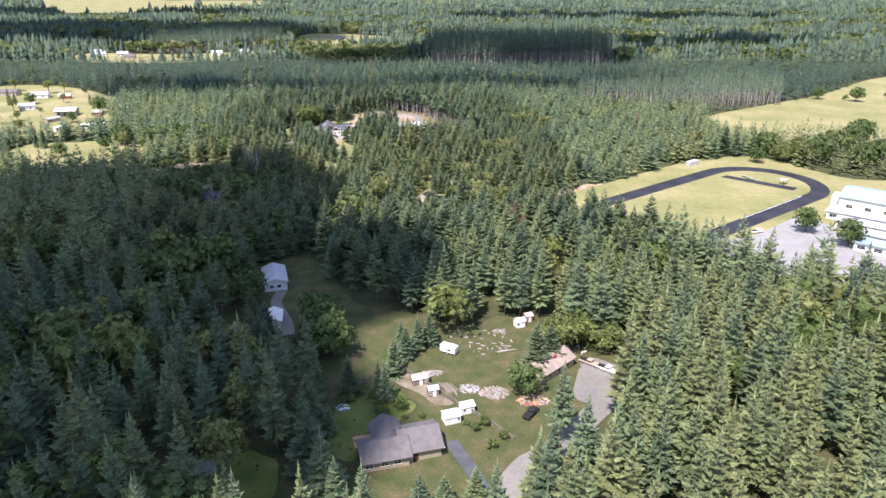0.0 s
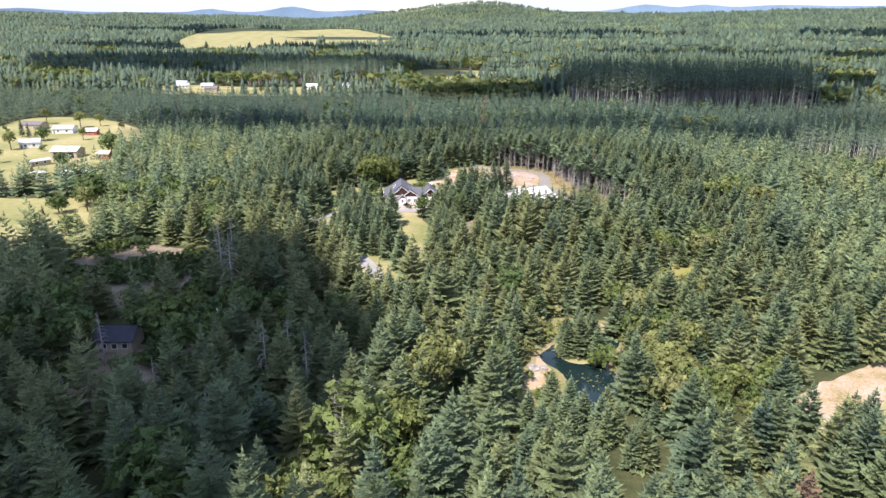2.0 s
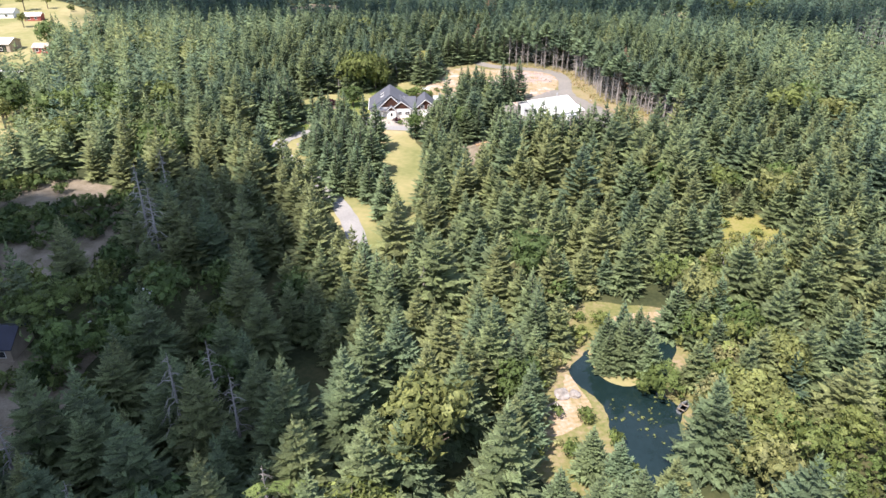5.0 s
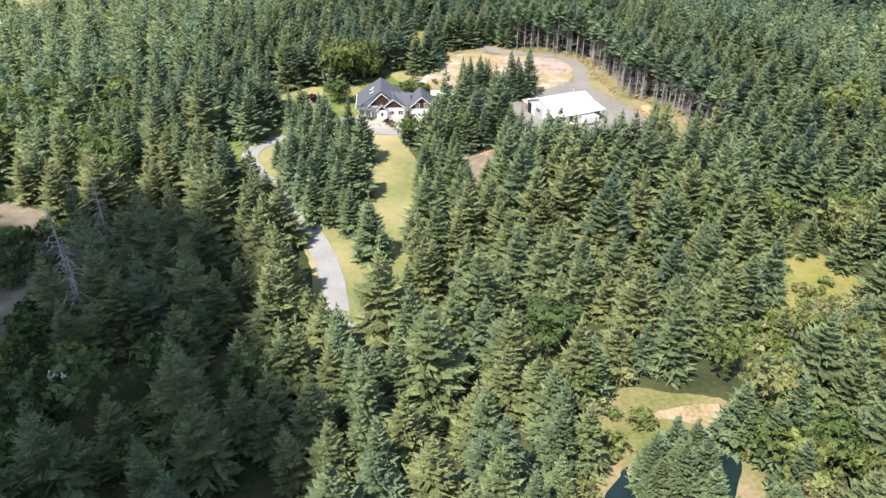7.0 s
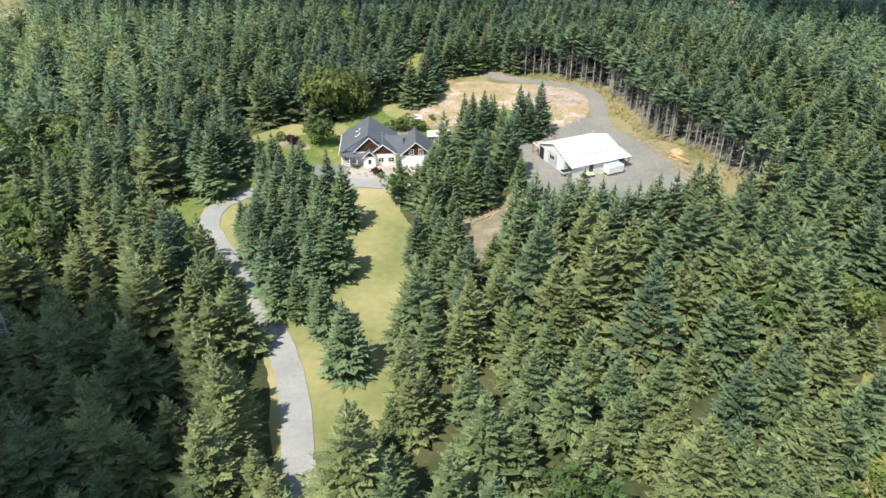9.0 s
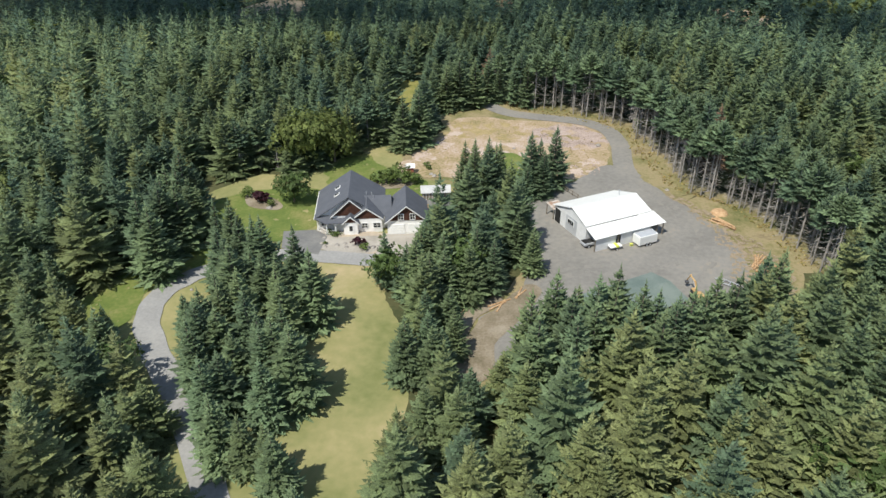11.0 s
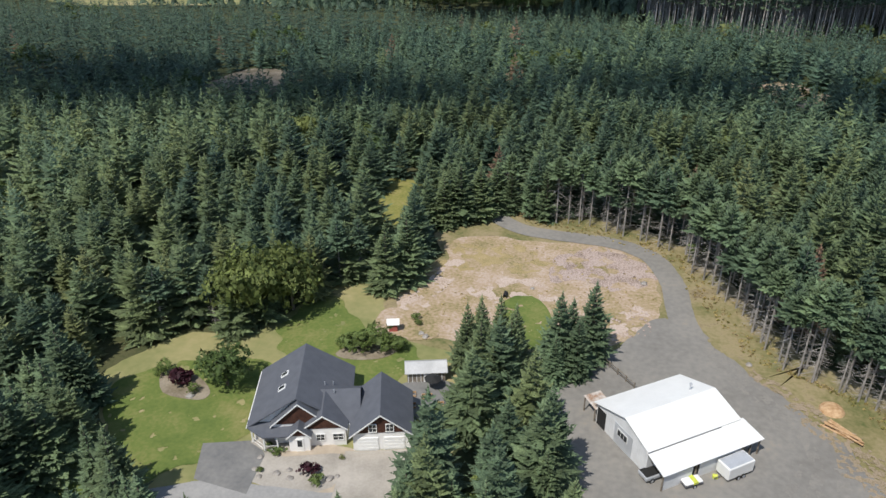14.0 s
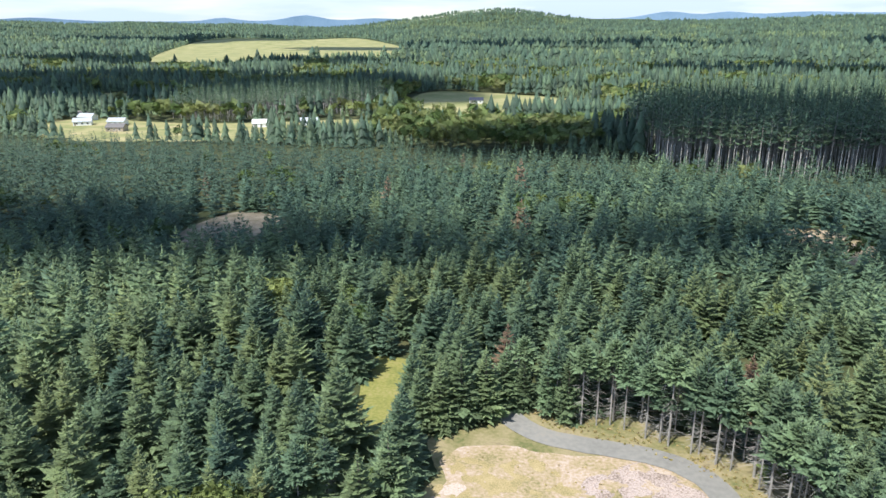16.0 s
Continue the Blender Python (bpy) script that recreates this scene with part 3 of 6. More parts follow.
patch("parking_pad", [(-82, 420.5), (-80, 414.5), (-72.5, 413.5), (-73, 420), (-75, 422.5)], M["asphalt"], "worn grey asphalt parking pad", 0)
patch("garage_apron", [(-63, 422.8), (-55, 424.8), (-53, 415.5), (-62, 413.4)], M["concrete"], "pale concrete apron before the garage", 0)
LAYER[0] = 0.02
patch("pond_bank", POND_BANK, M["pond_grass"], "grassy bank round the pond")
patch("bare_ground", [(-18, 293), (-12, 299), (-11, 305), (-7, 298), (-9, 294), (-14, 291)], M["dirt"], "trampled sandy bank by the pond")
patch("bare_ground", [(-6, 321), (2, 325), (7, 324), (8, 320), (2, 321)], M["dirt"], "trampled sandy bank behind the pond")
tagged(patch("water", POND, water, "dark still pond water"), category="pond")
patch("pond_island", POND_ISLE, M["lawn"], "small grassy spit in the pond", 4, 0.3)
patch("glade", GLADE, M["glade_grass"], "yellow-green wet glade fringed with brush", 10, 1.2)
LAYER[0] = 0.02
patch("dry_field", RIGHT_FIELD, M["dirt"], "tan cut field among the firs")
patch("rough_clearing", LEFT_CLEAR, M["soil"], "brushy clearing with brown bare soil")
patch("cabin_yard", CABIN_YARD, M["soil"], "brown dirt yard round a cabin")
patch("pasture", LEFT_FIELD, M["field"], "yellow-green pasture")
patch("farmyard", FARM, M["field"], "dry pale farmyard grass")
patch("homestead_yard", HOMESTEAD, M["shade_toned_yard"], "patchy yard littered with junk")
patch("meadow", MEADOW, M["shade_toned_yard"], "mown meadow between dark trees")
patch("green_lawn", GREEN_SHED_YARD, M["green"], "shaded green lawn by a shed")
patch("school_ground", SCHOOL, M["field"], "dry grass round a running track")
patch("running_track", oval(29.5), M["track"], "black oval running track", 0)
patch("infield", oval(21.5), M["field"], "yellow-green sports field inside the track", 0)
patch("track_spur", [tuple(s * TS + n * TN) for s, n in ((310, 181), (315, 181), (322, 149), (316, 148))], M["track"], "black jump runway across the infield", 0)
patch("parking_lot", [(88, 240), (100, 250), (114, 252), (136, 270), (147, 276), (151, 262), (149, 244), (172, 238), (180, 226), (150, 200), (124, 200), (98, 226)], M["drive_gravel"], "pale worn parking lot", 3, 0.3)
LAYER[0] = 0.02
patch("meadow", RIGHT_MEADOW, M["field"], "wide yellow-green hay meadow")
patch("grass_gap", NORTH_GAP, M["glade_grass"], "grassy gap in the plantation")
patch("cut_bank", CUT_LEFT, M["soil"], "small brown bare patch in the plantation")
patch("cut_bank", CUT_RIGHT, M["dirt"], "small tan bare patch in the plantation")
patch("back_lots", BACK_LOTS, M["lawn"], "grass lots round far houses")
patch("back_field", BACK_FIELD, M["field"], "dry field before a far house")
patch("back_lots", FAR_LOT, M["field"], "pale lots among far trees")
lane("far_road", [(-768, 1294), (-900, 1440), (-1100, 1680), (-1308, 1926)], 16, M["concrete"], "straight pale road through far woods")
for a0, a1, d0, d1, nm, lab in ((-34, -14.5, 1080, 2700, "hill_field", "broad yellow field on a far hillside"),):
    az, dd = np.radians(np.linspace(a0, a1, 24)), np.linspace(0, 1, 16)
    V, F = [], []
    for i, a in enumerate(az):
        lo = d0 + 420 * (i / 23) + 60 * math.sin(i * 0.9)
        hi = lo + (d1 + 250 * math.sin(i * 0.4) - lo) * (0.04 + math.sin(math.pi * (i + 0.3) / 23.6)) ** 0.6
        for q in dd:
            d = lo + (hi - lo) * q
            x, y = -40 + d * math.sin(a), 390 + d * math.cos(a)
            V.append((x, y, float(land(x, y)) + 2.5))
    F = [(i * 16 + j, i * 16 + 16 + j, i * 16 + 17 + j, i * 16 + 1 + j) for i in range(23) for j in range(15)]
    tagged(mesh_object(nm, V, F, M["field"], smooth=True), lab, "field", kind="structure")
    OPEN.append([tuple(V[i * 16][:2]) for i in range(24)] + [tuple(V[i * 16 + 15][:2]) for i in range(23, -1, -1)])

# ---- woodland ----
rng = np.random.default_rng(7)


def fir_shape(whorls, arms, bare=0.04, width=0.28, seed=0, feathered=True):
    """A unit-high fir: whorls of boughs up a tapering stem, level below and rising above; each bough is a ridged
    spray with side twigs. Returns corners, triangles."""
    r = np.random.default_rng(seed)
    V, F = [], []
    for k in range(whorls):
        f = 1 - (1 - (k + 0.35) / (whorls + 0.3)) ** 1.25
        n = max(5, round(arms * (1 - 0.4 * f)))
        turn = r.uniform(0, 6.283)
        for i in range(n):
            h = min(0.965, bare + (0.95 - bare) * (f + r.uniform(-0.5, 0.5) / whorls))
            a = turn + 6.283 * (i + r.uniform(-0.28, 0.28)) / n
            L = width * ((1 - f) ** 0.95 + 0.02) * (0.85 + 0.15 * min(1, f * 6)) * r.uniform(0.72, 1.2)
            rise = -0.06 + 0.9 * f + r.uniform(-0.16, 0.16)
            c, s_ = math.cos(a), math.sin(a)

            def at(q, w, up):
                return (q * c - w * s_, q * s_ + w * c, h + up)
            b = len(V)
            half = L * (0.2 + 0.1 * f) * r.uniform(0.8, 1.2)
            V.extend((at(0, 0, 0.012), at(L * 0.5, -half, L * (rise * 0.35 - 0.1)), at(L, 0, L * rise), at(L * 0.55, half, L * (rise * 0.35 - 0.1))))
            F += [(b, b + 1, b + 2), (b, b + 2, b + 3)]
            if feathered:
                for side in (-1, 1):
                    q, w = L * r.uniform(0.68, 0.86), side * L * r.uniform(0.26, 0.42)
                    b = len(V)
                    V.extend((at(L * 0.22, 0, L * rise * 0.2 + 0.006), at(q, w, L * (rise * 0.75 - r.uniform(0.02, 0.14))), at(L * 0.62, side * L * 0.06, L * rise * 0.55)))
                    F.append((b, b + 1, b + 2))
    b = len(V)
    V += [(0.016, 0, 0.86), (-0.008, 0.014, 0.86), (-0.008, -0.014, 0.86), (0, 0, 1.0)]
    F += [(b, b + 1, b + 3), (b + 1, b + 2, b + 3), (b + 2, b, b + 3)]
    return np.array(V), np.array(F)


def spike_shape(tiers, arms, width, seed):
    r = np.random.default_rng(seed)
    V, F = [], []
    for k in range(tiers):
        z1 = 1.0 - 0.24 * k
        z0 = z1 - (0.42 if k < tiers - 1 else 0.6 - 0.1 * k)
        R = width * (0.45 + 0.55 * (k + 1) / tiers)
        b = len(V)
        V.append((0, 0, z1))
        t = r.uniform(0, 6)
        for i in range(arms):
            q = R * (1.15 if i % 2 else 0.68) * r.uniform(0.85, 1.15)
            a = t + 6.283 * i / arms
            V.append((q * math.cos(a), q * math.sin(a), z0 - (0.05 if i % 2 else -0.04)))
        F += [(b, b + 1 + i, b + 1 + (i + 1) % arms) for i in range(arms)]
    return np.array(V), np.array(F)


def leaf_shape(cards, lobes, seed, low=0.22, wide=0.38, size=0.085):
    """A unit-high broadleaf crown: leafy sprays over several uneven lobes, with gaps."""
    r = np.random.default_rng(seed)
    V, F = [], []
    cs = []
    for i in range(lobes):
        a = 6.283 * i / lobes + r.uniform(-0.5, 0.5)
        q = wide * r.uniform(0.25, 0.62) if i else 0
        cs.append((q * math.cos(a), q * math.sin(a), low + (1 - low) * (r.uniform(0.3, 0.62) if i else 0.62), wide * r.uniform(0.42, 0.66)))
    for k in range(cards):
        cx, cy, cz, R = cs[k % lobes]
        d = r.normal(size=3)
        d /= np.linalg.norm(d)
        if d[2] < -0.55:
            d[2] *= -1
        q = R * r.uniform(0.72, 1.1)
        p = np.array((cx, cy, cz)) + d * q * np.array((1, 1, 0.85))
        nrm = d + r.normal(size=3) * 0.45
        nrm /= np.linalg.norm(nrm)
        u = np.cross(nrm, r.normal(size=3))
        u /= np.linalg.norm(u)
        v = np.cross(nrm, u)
        s = size * r.uniform(0.6, 1.4)
        b = len(V)
        V += [p - u * s, p + v * s * 0.7 - nrm * s * 0.3, p + u * s * 1.1, p - v * s * 0.8 - nrm * s * 0.3]
        F += [(b, b + 1, b + 2), (b, b + 2, b + 3)]
    return np.array(V), np.array(F)


def plant(name, shapes, x, y, h, tint, mat, label, category, z=None, fat=(0.98, 1.32)):
    """Many trees as one body of woodland."""
    x, y, h, tint = (np.asarray(a, float) for a in (x, y, h, tint))
    z = np.zeros(len(x)) if z is None else z
    Vs, Fs, Ts, at = [], [], [], 0
    pick = rng.integers(0, len(shapes), len(x))
    for i, (V, F) in enumerate(shapes):
        w = np.flatnonzero(pick == i)
        if not len(w):
            continue
        a = rng.uniform(0, 6.283, len(w))
        c, s = np.cos(a)[:, None], np.sin(a)[:, None]
        g = (h[w] * rng.uniform(*fat, len(w)))[:, None]
        X = (V[None, :, 0] * c - V[None, :, 1] * s) * g + x[w][:, None]
        Y = (V[None, :, 0] * s + V[None, :, 1] * c) * g + y[w][:, None]
        Z = V[None, :, 2] * h[w][:, None] + z[w][:, None]
        Vs.append(np.stack([X, Y, Z], 2).reshape(-1, 3))
        Fs.append((F[None] + (at + np.arange(len(w)) * len(V))[:, None, None]).reshape(-1, 3))
        Ts.append(np.repeat(tint[w], len(V)))
        at += len(w) * len(V)
    if not Vs:
        return
    ob = mesh_object(name, np.concatenate(Vs), np.concatenate(Fs), mat, np.concatenate(Ts))
    return tagged(ob, label, category, kind="stuff")


def wobbly(x, y, s, k=0.0):
    """Smooth patchiness between 0 and 1 over the land."""
    x, y = np.asarray(x) / s, np.asarray(y) / s
    return 0.5 + 0.25 * (np.sin(x * 1.3 + 2.1 * np.sin(y * 0.7 + k)) + np.cos(y * 1.7 + 1.6 * np.sin(x * 0.9 + k * 2)))


def grid(x0, x1, y0, y1, step):
    gx, gy = np.meshgrid(np.arange(x0, x1, step), np.arange(y0, y1, step))
    gx, gy = gx.ravel() + rng.uniform(-0.42, 0.42, gx.size) * step, gy.ravel() + rng.uniform(-0.42, 0.42, gy.size) * step
    gx = gx + (np.floor(gy / step) % 2) * step * 0.5
    return gx, gy


def far_off(x, y):
    """Distance from the line of the flight."""
    t = np.clip(((x + 17) * -28 + (y - 190) * 275) / (28 ** 2 + 275 ** 2), 0, 1)
    return np.hypot(x + 17 + 28 * t, y - 190 - 275 * t)


def clear(x, y, polys):
    ok = np.ones(len(x), bool)
    for p in polys:
        ok &= ~inside(x, y, p)
    return ok


# the valley's wedge of land that the flight looks over
def seen_side(x, y):
    west = np.minimum(-0.627 * y, np.minimum(-5 - 0.923 * (y - 165), -41 - 0.97 * (y - 388))) - 70
    return (y > 70) & (x > west) & (x < 75 + y * 0.64)


def off_lane(x, y, line, d):
    ok = np.ones(len(x), bool)
    for px, py in line[::2]:
        ok &= np.hypot(x - px, y - py) > d
    return ok


edge_line = np.array(smooth_loop([(-50, 500.5), (-41, 498.5), (-33, 497), (-22, 492.5), (-15, 487), (-11.5, 475), (-8, 467.5), (-5.5, 458), (-3, 452), (2.5, 448.5), (8.5, 443), (13, 432), (15, 424)], 9, 0.0, False))
LAYER[0] = 0.015
lane("grass_verge", [tuple(p) for p in edge_line[::6]], 9.5, M["dry"], "rough dry grass under the edge trees", 4, 0.6)
gx, gy = grid(-560, 560, 70, 760, 5.9)
keep = seen_side(gx, gy) & clear(gx, gy, OPEN) & ~inside(gx, gy, [(-34, 381.5), (-34, 398), (-8, 400), (2, 404), (2, 400), (-9, 388), (-14, 383), (-28, 381)]) & off_lane(gx, gy, DRIVE, 2.9) & off_lane(gx, gy, edge_line, 5.2)
gx, gy = gx[keep], gy[keep]
dist = far_off(gx, gy)
south = np.clip((300 - gy) / 80, 0, 1) + 1.3 * np.clip((215 - gy) / 70, 0, 1)
rough = np.clip(wobbly(gx, gy, 38, 1.0) * 1.1 - 0.25, 0, 1)
leafy_here = (wobbly(gx, gy, 21, 3.0) * 0.6 + rng.uniform(0, 0.5, len(gx)) + 0.22 * ((np.hypot(gx - 22, gy - 312) < 30) | (np.hypot(gx + 95, gy - 290) < 45) | (np.hypot(gx + 150, gy - 380) < 40)) + 0.1 * np.minimum(south, 1) + 0.16 * ((gx < -18) & (gy < 225))) > 0.945
thin = rng.uniform(0, 1, len(gx)) < 0.2 * np.minimum(south, 1.6) + 0.5 * (inside(gx, gy, [(-36, 70), (-36, 109), (14, 109), (14, 70)]))
height = 11.6 + 2.6 * wobbly(gx, gy, 60) + rng.normal(0, 2.2, len(gx)) + south * 4.5
# tint falls with distance past y 500, standing in for shade between far crowns
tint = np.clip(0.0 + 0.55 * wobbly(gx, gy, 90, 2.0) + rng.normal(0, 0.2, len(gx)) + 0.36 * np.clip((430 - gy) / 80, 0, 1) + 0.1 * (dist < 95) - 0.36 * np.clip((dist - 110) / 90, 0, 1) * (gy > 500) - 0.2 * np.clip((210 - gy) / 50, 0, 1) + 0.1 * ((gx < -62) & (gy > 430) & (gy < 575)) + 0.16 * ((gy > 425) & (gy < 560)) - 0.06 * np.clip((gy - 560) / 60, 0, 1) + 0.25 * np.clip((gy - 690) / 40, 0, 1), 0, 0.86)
height = np.where((gx > -66) & (gx < -34) & (gy > 150) & (gy < 206), np.minimum(height, 9 + 2 * wobbly(gx, gy, 6)), height)
height = np.where((gx > -16) & (gx < 12) & (gy > 258) & (gy < 286), np.minimum(height, 7 + 2.5 * wobbly(gx, gy, 5)), height)
height += 4.0 * ((gx > -29) & (gx < 14) & (gy > 362) & (gy < 404))
height *= 1 - 0.45 * np.clip((gy - 685) / 40, 0, 1)
tint[rng.uniform(0, 1, len(gx)) < 0.0012] = 1.0
near = [fir_shape(17, 10, 0.02, 0.33, s) for s in range(5)] + [fir_shape(15, 9, 0.05, 0.27, 20 + s) for s in range(2)]
mature = [fir_shape(15, 8, 0.2, 0.2, 30 + s) for s in range(4)]
mid = [fir_shape(11, 8, 0.03, 0.32, 40 + s, False) for s in range(5)]
low = [fir_shape(7, 6, 0.0, 0.27, 60 + s, False) for s in range(4)]
tiny = [spike_shape(2, 5, 0.23, s) for s in range(3)]
fine_spikes = [spike_shape(3, 6, 0.19, s) for s in range(4)]
fir_ok = ~leafy_here & ~thin
old = (gy < 205) & (dist < 130) & (height > 17)
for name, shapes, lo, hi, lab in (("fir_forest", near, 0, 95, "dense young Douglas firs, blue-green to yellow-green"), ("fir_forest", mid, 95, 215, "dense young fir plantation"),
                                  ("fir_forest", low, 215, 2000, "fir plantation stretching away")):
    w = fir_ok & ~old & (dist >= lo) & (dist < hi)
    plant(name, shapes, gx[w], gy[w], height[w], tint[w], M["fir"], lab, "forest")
w = fir_ok & old
plant("fir_forest", mature, gx[w], gy[w], height[w], tint[w], M["fir"], "tall open-grown firs round the homestead", "forest", fat=(0.85, 1.1))
w = fir_ok & (gy < 235) & (dist < 130)
stem = np.array([(0.011, 0, 0), (-0.006, 0.009, 0), (-0.006, -0.009, 0), (0, 0, 0.9)])
plant("trunk_rows", [(stem, np.array([(0, 1, 3), (1, 2, 3), (2, 0, 3)]))], gx[w], gy[w], height[w], tint[w], M["bark"], "trunks of tall firs", "trunks")
leaves = [leaf_shape(200, 9, s, size=0.056) for s in range(5)]
leaves_low = [leaf_shape(64, 6, 10 + s, size=0.09) for s in range(4)]
for name, shapes, lo, hi in (("broadleaf_trees", leaves, 0, 120), ("broadleaf_trees", leaves_low, 120, 2000)):
    w = leafy_here & ~thin & (dist >= lo) & (dist < hi)
    plant(name, shapes, gx[w], gy[w], height[w] * rng.uniform(0.55, 0.95, w.sum()), np.clip(rng.uniform(0.1, 0.75, w.sum()) + 0.15 * (gx[w] > 0), 0, 1), M["leaf"], "mixed alder and maple among the firs", "trees", fat=(0.9, 1.3))
# tall dark stands whose bare trunks show along their edges
def pole_fir(seed):
    V, F = fir_shape(7, 5, 0.44, 0.16, seed, False)
    T = np.array([(0.008, 0, 0), (-0.004, 0.007, 0), (-0.004, -0.007, 0), (0, 0, 0.8)])
    return (V, F), (T, np.array([(0, 1, 3), (1, 2, 3), (2, 0, 3)]))


for poly, hh, lab in ((TALL_EAST, 34, "tall dark mature fir stand"), (TALL_WEST, 24, "tall far fir stand"), (TALL_NEAR, 20, "mature firs beyond the sports field")):
    px, py = zip(*poly)
    tx, ty = grid(min(px), max(px), min(py), max(py), 4.3)
    w = inside(tx, ty, poly)
    tx, ty = tx[w], ty[w]
    th = hh * rng.normal(1, 0.09, len(tx))
    state = rng.bit_generator.state
    shapes = [pole_fir(s) for s in range(3)]
    plant("fir_stand", [s[0] for s in shapes], tx, ty, th, rng.uniform(0.0, 0.35, len(tx)), M["fir"], lab, "forest", None, (0.62, 0.85))
    rng.bit_generator.state = state
    plant("trunk_rows", [s[1] for s in shapes], tx, ty, th, rng.uniform(0.0, 0.3, len(tx)), M["dead"], "bare pale trunks of a tall fir stand", "trunks")
# farther woods
def stand_kind(x, y, s, k):
    """Which of five kinds of stand grows there, in blocks with clear edges."""
    return np.floor((wobbly(x, y, s, k) + 0.35 * wobbly(x, y, s * 0.37, k + 2)) * 7).astype(int) % 5


STAND_H, STAND_T = np.array((11.0, 16.0, 13.0, 20.0, 9.0)), np.array((0.22, 0.0, 0.1, 0.0, 0.45))
gx, gy = grid(-1200, 1040, 760, 1500, 6.4)
keep = seen_side(gx, gy) & clear(gx, gy, OPEN)
gx, gy = gx[keep], gy[keep]
kind = stand_kind(gx, gy, 70, 2.0)
lf = wobbly(gx, gy, 45, 5.0) + rng.uniform(-0.25, 0.25, len(gx)) > 0.62
plant("fir_forest", fine_spikes, gx[~lf], gy[~lf], STAND_H[kind[~lf]] + rng.normal(0, 1.8, (~lf).sum()), np.clip(STAND_T[kind[~lf]] + rng.normal(0.05, 0.12, (~lf).sum()), 0, 0.9), M["fir"], "far fir woods", "forest",
      land(gx[~lf], gy[~lf]))
plant("broadleaf_trees", [leaf_shape(9, 3, 30 + s, size=0.22) for s in range(3)], gx[lf], gy[lf], rng.uniform(10, 16, lf.sum()), rng.uniform(0.3, 0.9, lf.sum()), M["leaf"], "far broadleaf woods", "trees", land(gx[lf], gy[lf]), (0.8, 1.2))
gx, gy = grid(-3600, 2700, 1500, 4600, 19)
keep = seen_side(gx, gy) & clear(gx, gy, OPEN) & (np.hypot(gx + 40, gy - 390) < 4650)
gx, gy = gx[keep], gy[keep]
kind = stand_kind(gx, gy, 170, 4.0)
plant("fir_forest", tiny, gx, gy, 6 + STAND_H[kind] + rng.normal(0, 2, len(gx)), np.clip(STAND_T[kind] + rng.normal(0.05, 0.12, len(gx)), 0, 0.9), M["fir"], "wooded hills on the skyline", "forest", land(gx, gy), (1.2, 1.6))


gx, gy = grid(-420, 420, -260, 640, 8.5)
keep = ~seen_side(gx, gy) & (np.hypot(gx + 20, gy - 200) < 460) & clear(gx, gy, OPEN[8:14])
plant("fir_forest", tiny, gx[keep], gy[keep], rng.uniform(12, 19, keep.sum()), rng.uniform(0.1, 0.7, keep.sum()), M["fir"], "fir woods behind and beside", "forest", None, (1.3, 1.8))


# ---- fair-weather clouds, high behind and above the flight ----
def cloud(shade_x, shade_y, rx, ry, seed, height=800):
    back = height / math.tan(SUN_EL)
    h = Vector((SUN_DIR.x, SUN_DIR.y, 0)).normalized() * back
    bm = bmesh.new()
    bmesh.ops.create_icosphere(bm, subdivisions=4, radius=1)
    for v in bm.verts:
        d = v.co.copy() * (1 + 0.35 * noise.noise(v.co * 1.6 + Vector((seed, 0, 0))) + 0.22 * noise.noise(v.co * 4 + Vector((0, seed, 0))) + 0.1 * noise.noise(v.co * 9))
        v.co = Vector((d.x * rx, d.y * ry, max(d.z, -0.2) * min(rx, ry) * 0.45))
    ob = part("cloud", bm, M["cloud"])
    ob.location = (shade_x + h.x, shade_y + h.y, height)
    return tagged(ob, "white cumulus cloud out of view, shading the land below", "cloud", "clouds", "structure")


cloud(-134, 253, 86, 87, 1)
cloud(-109, 148, 82, 70, 2)
cloud(-28, 212, 29, 30, 15)
# added clouds, out of view, set where far woods and hills should be darker
for sx, sy, rx, ry, seed in ((-185, 576, 100, 32, 3), (-95, 578, 44, 17, 4), (5, 600, 56, 17, 11), (120, 580, 80, 20, 12), (50, 772, 150, 46, 5), (-450, 1040, 260, 150, 13), (330, 900, 120, 60, 14), (-650, 1450, 330, 90, 6), (330, 1330, 280, 70, 7), (-250, 2150, 520, 130, 8), (950, 2300, 420, 170, 9), (-1500, 2600, 420, 160, 10)):
    cloud(sx, sy, rx, ry, seed, 2600)

# ---- single trees ----
def trunk_mesh(bm, top, r, sides=7, lean=0.0):
    rod(bm, (0, 0, -0.02), (lean * 0.4, 0, top * 0.5), r, r * 0.72, sides)
    rod(bm, (lean * 0.4, 0, top * 0.5), (lean, 0, top), r * 0.72, r * 0.12, sides)
    return bm


def tinted(ob, value):
    me = ob.data
    me.attributes.new("tint", "FLOAT", "POINT").data.foreach_set("value", np.full(len(me.vertices), value, np.float32))
    return ob


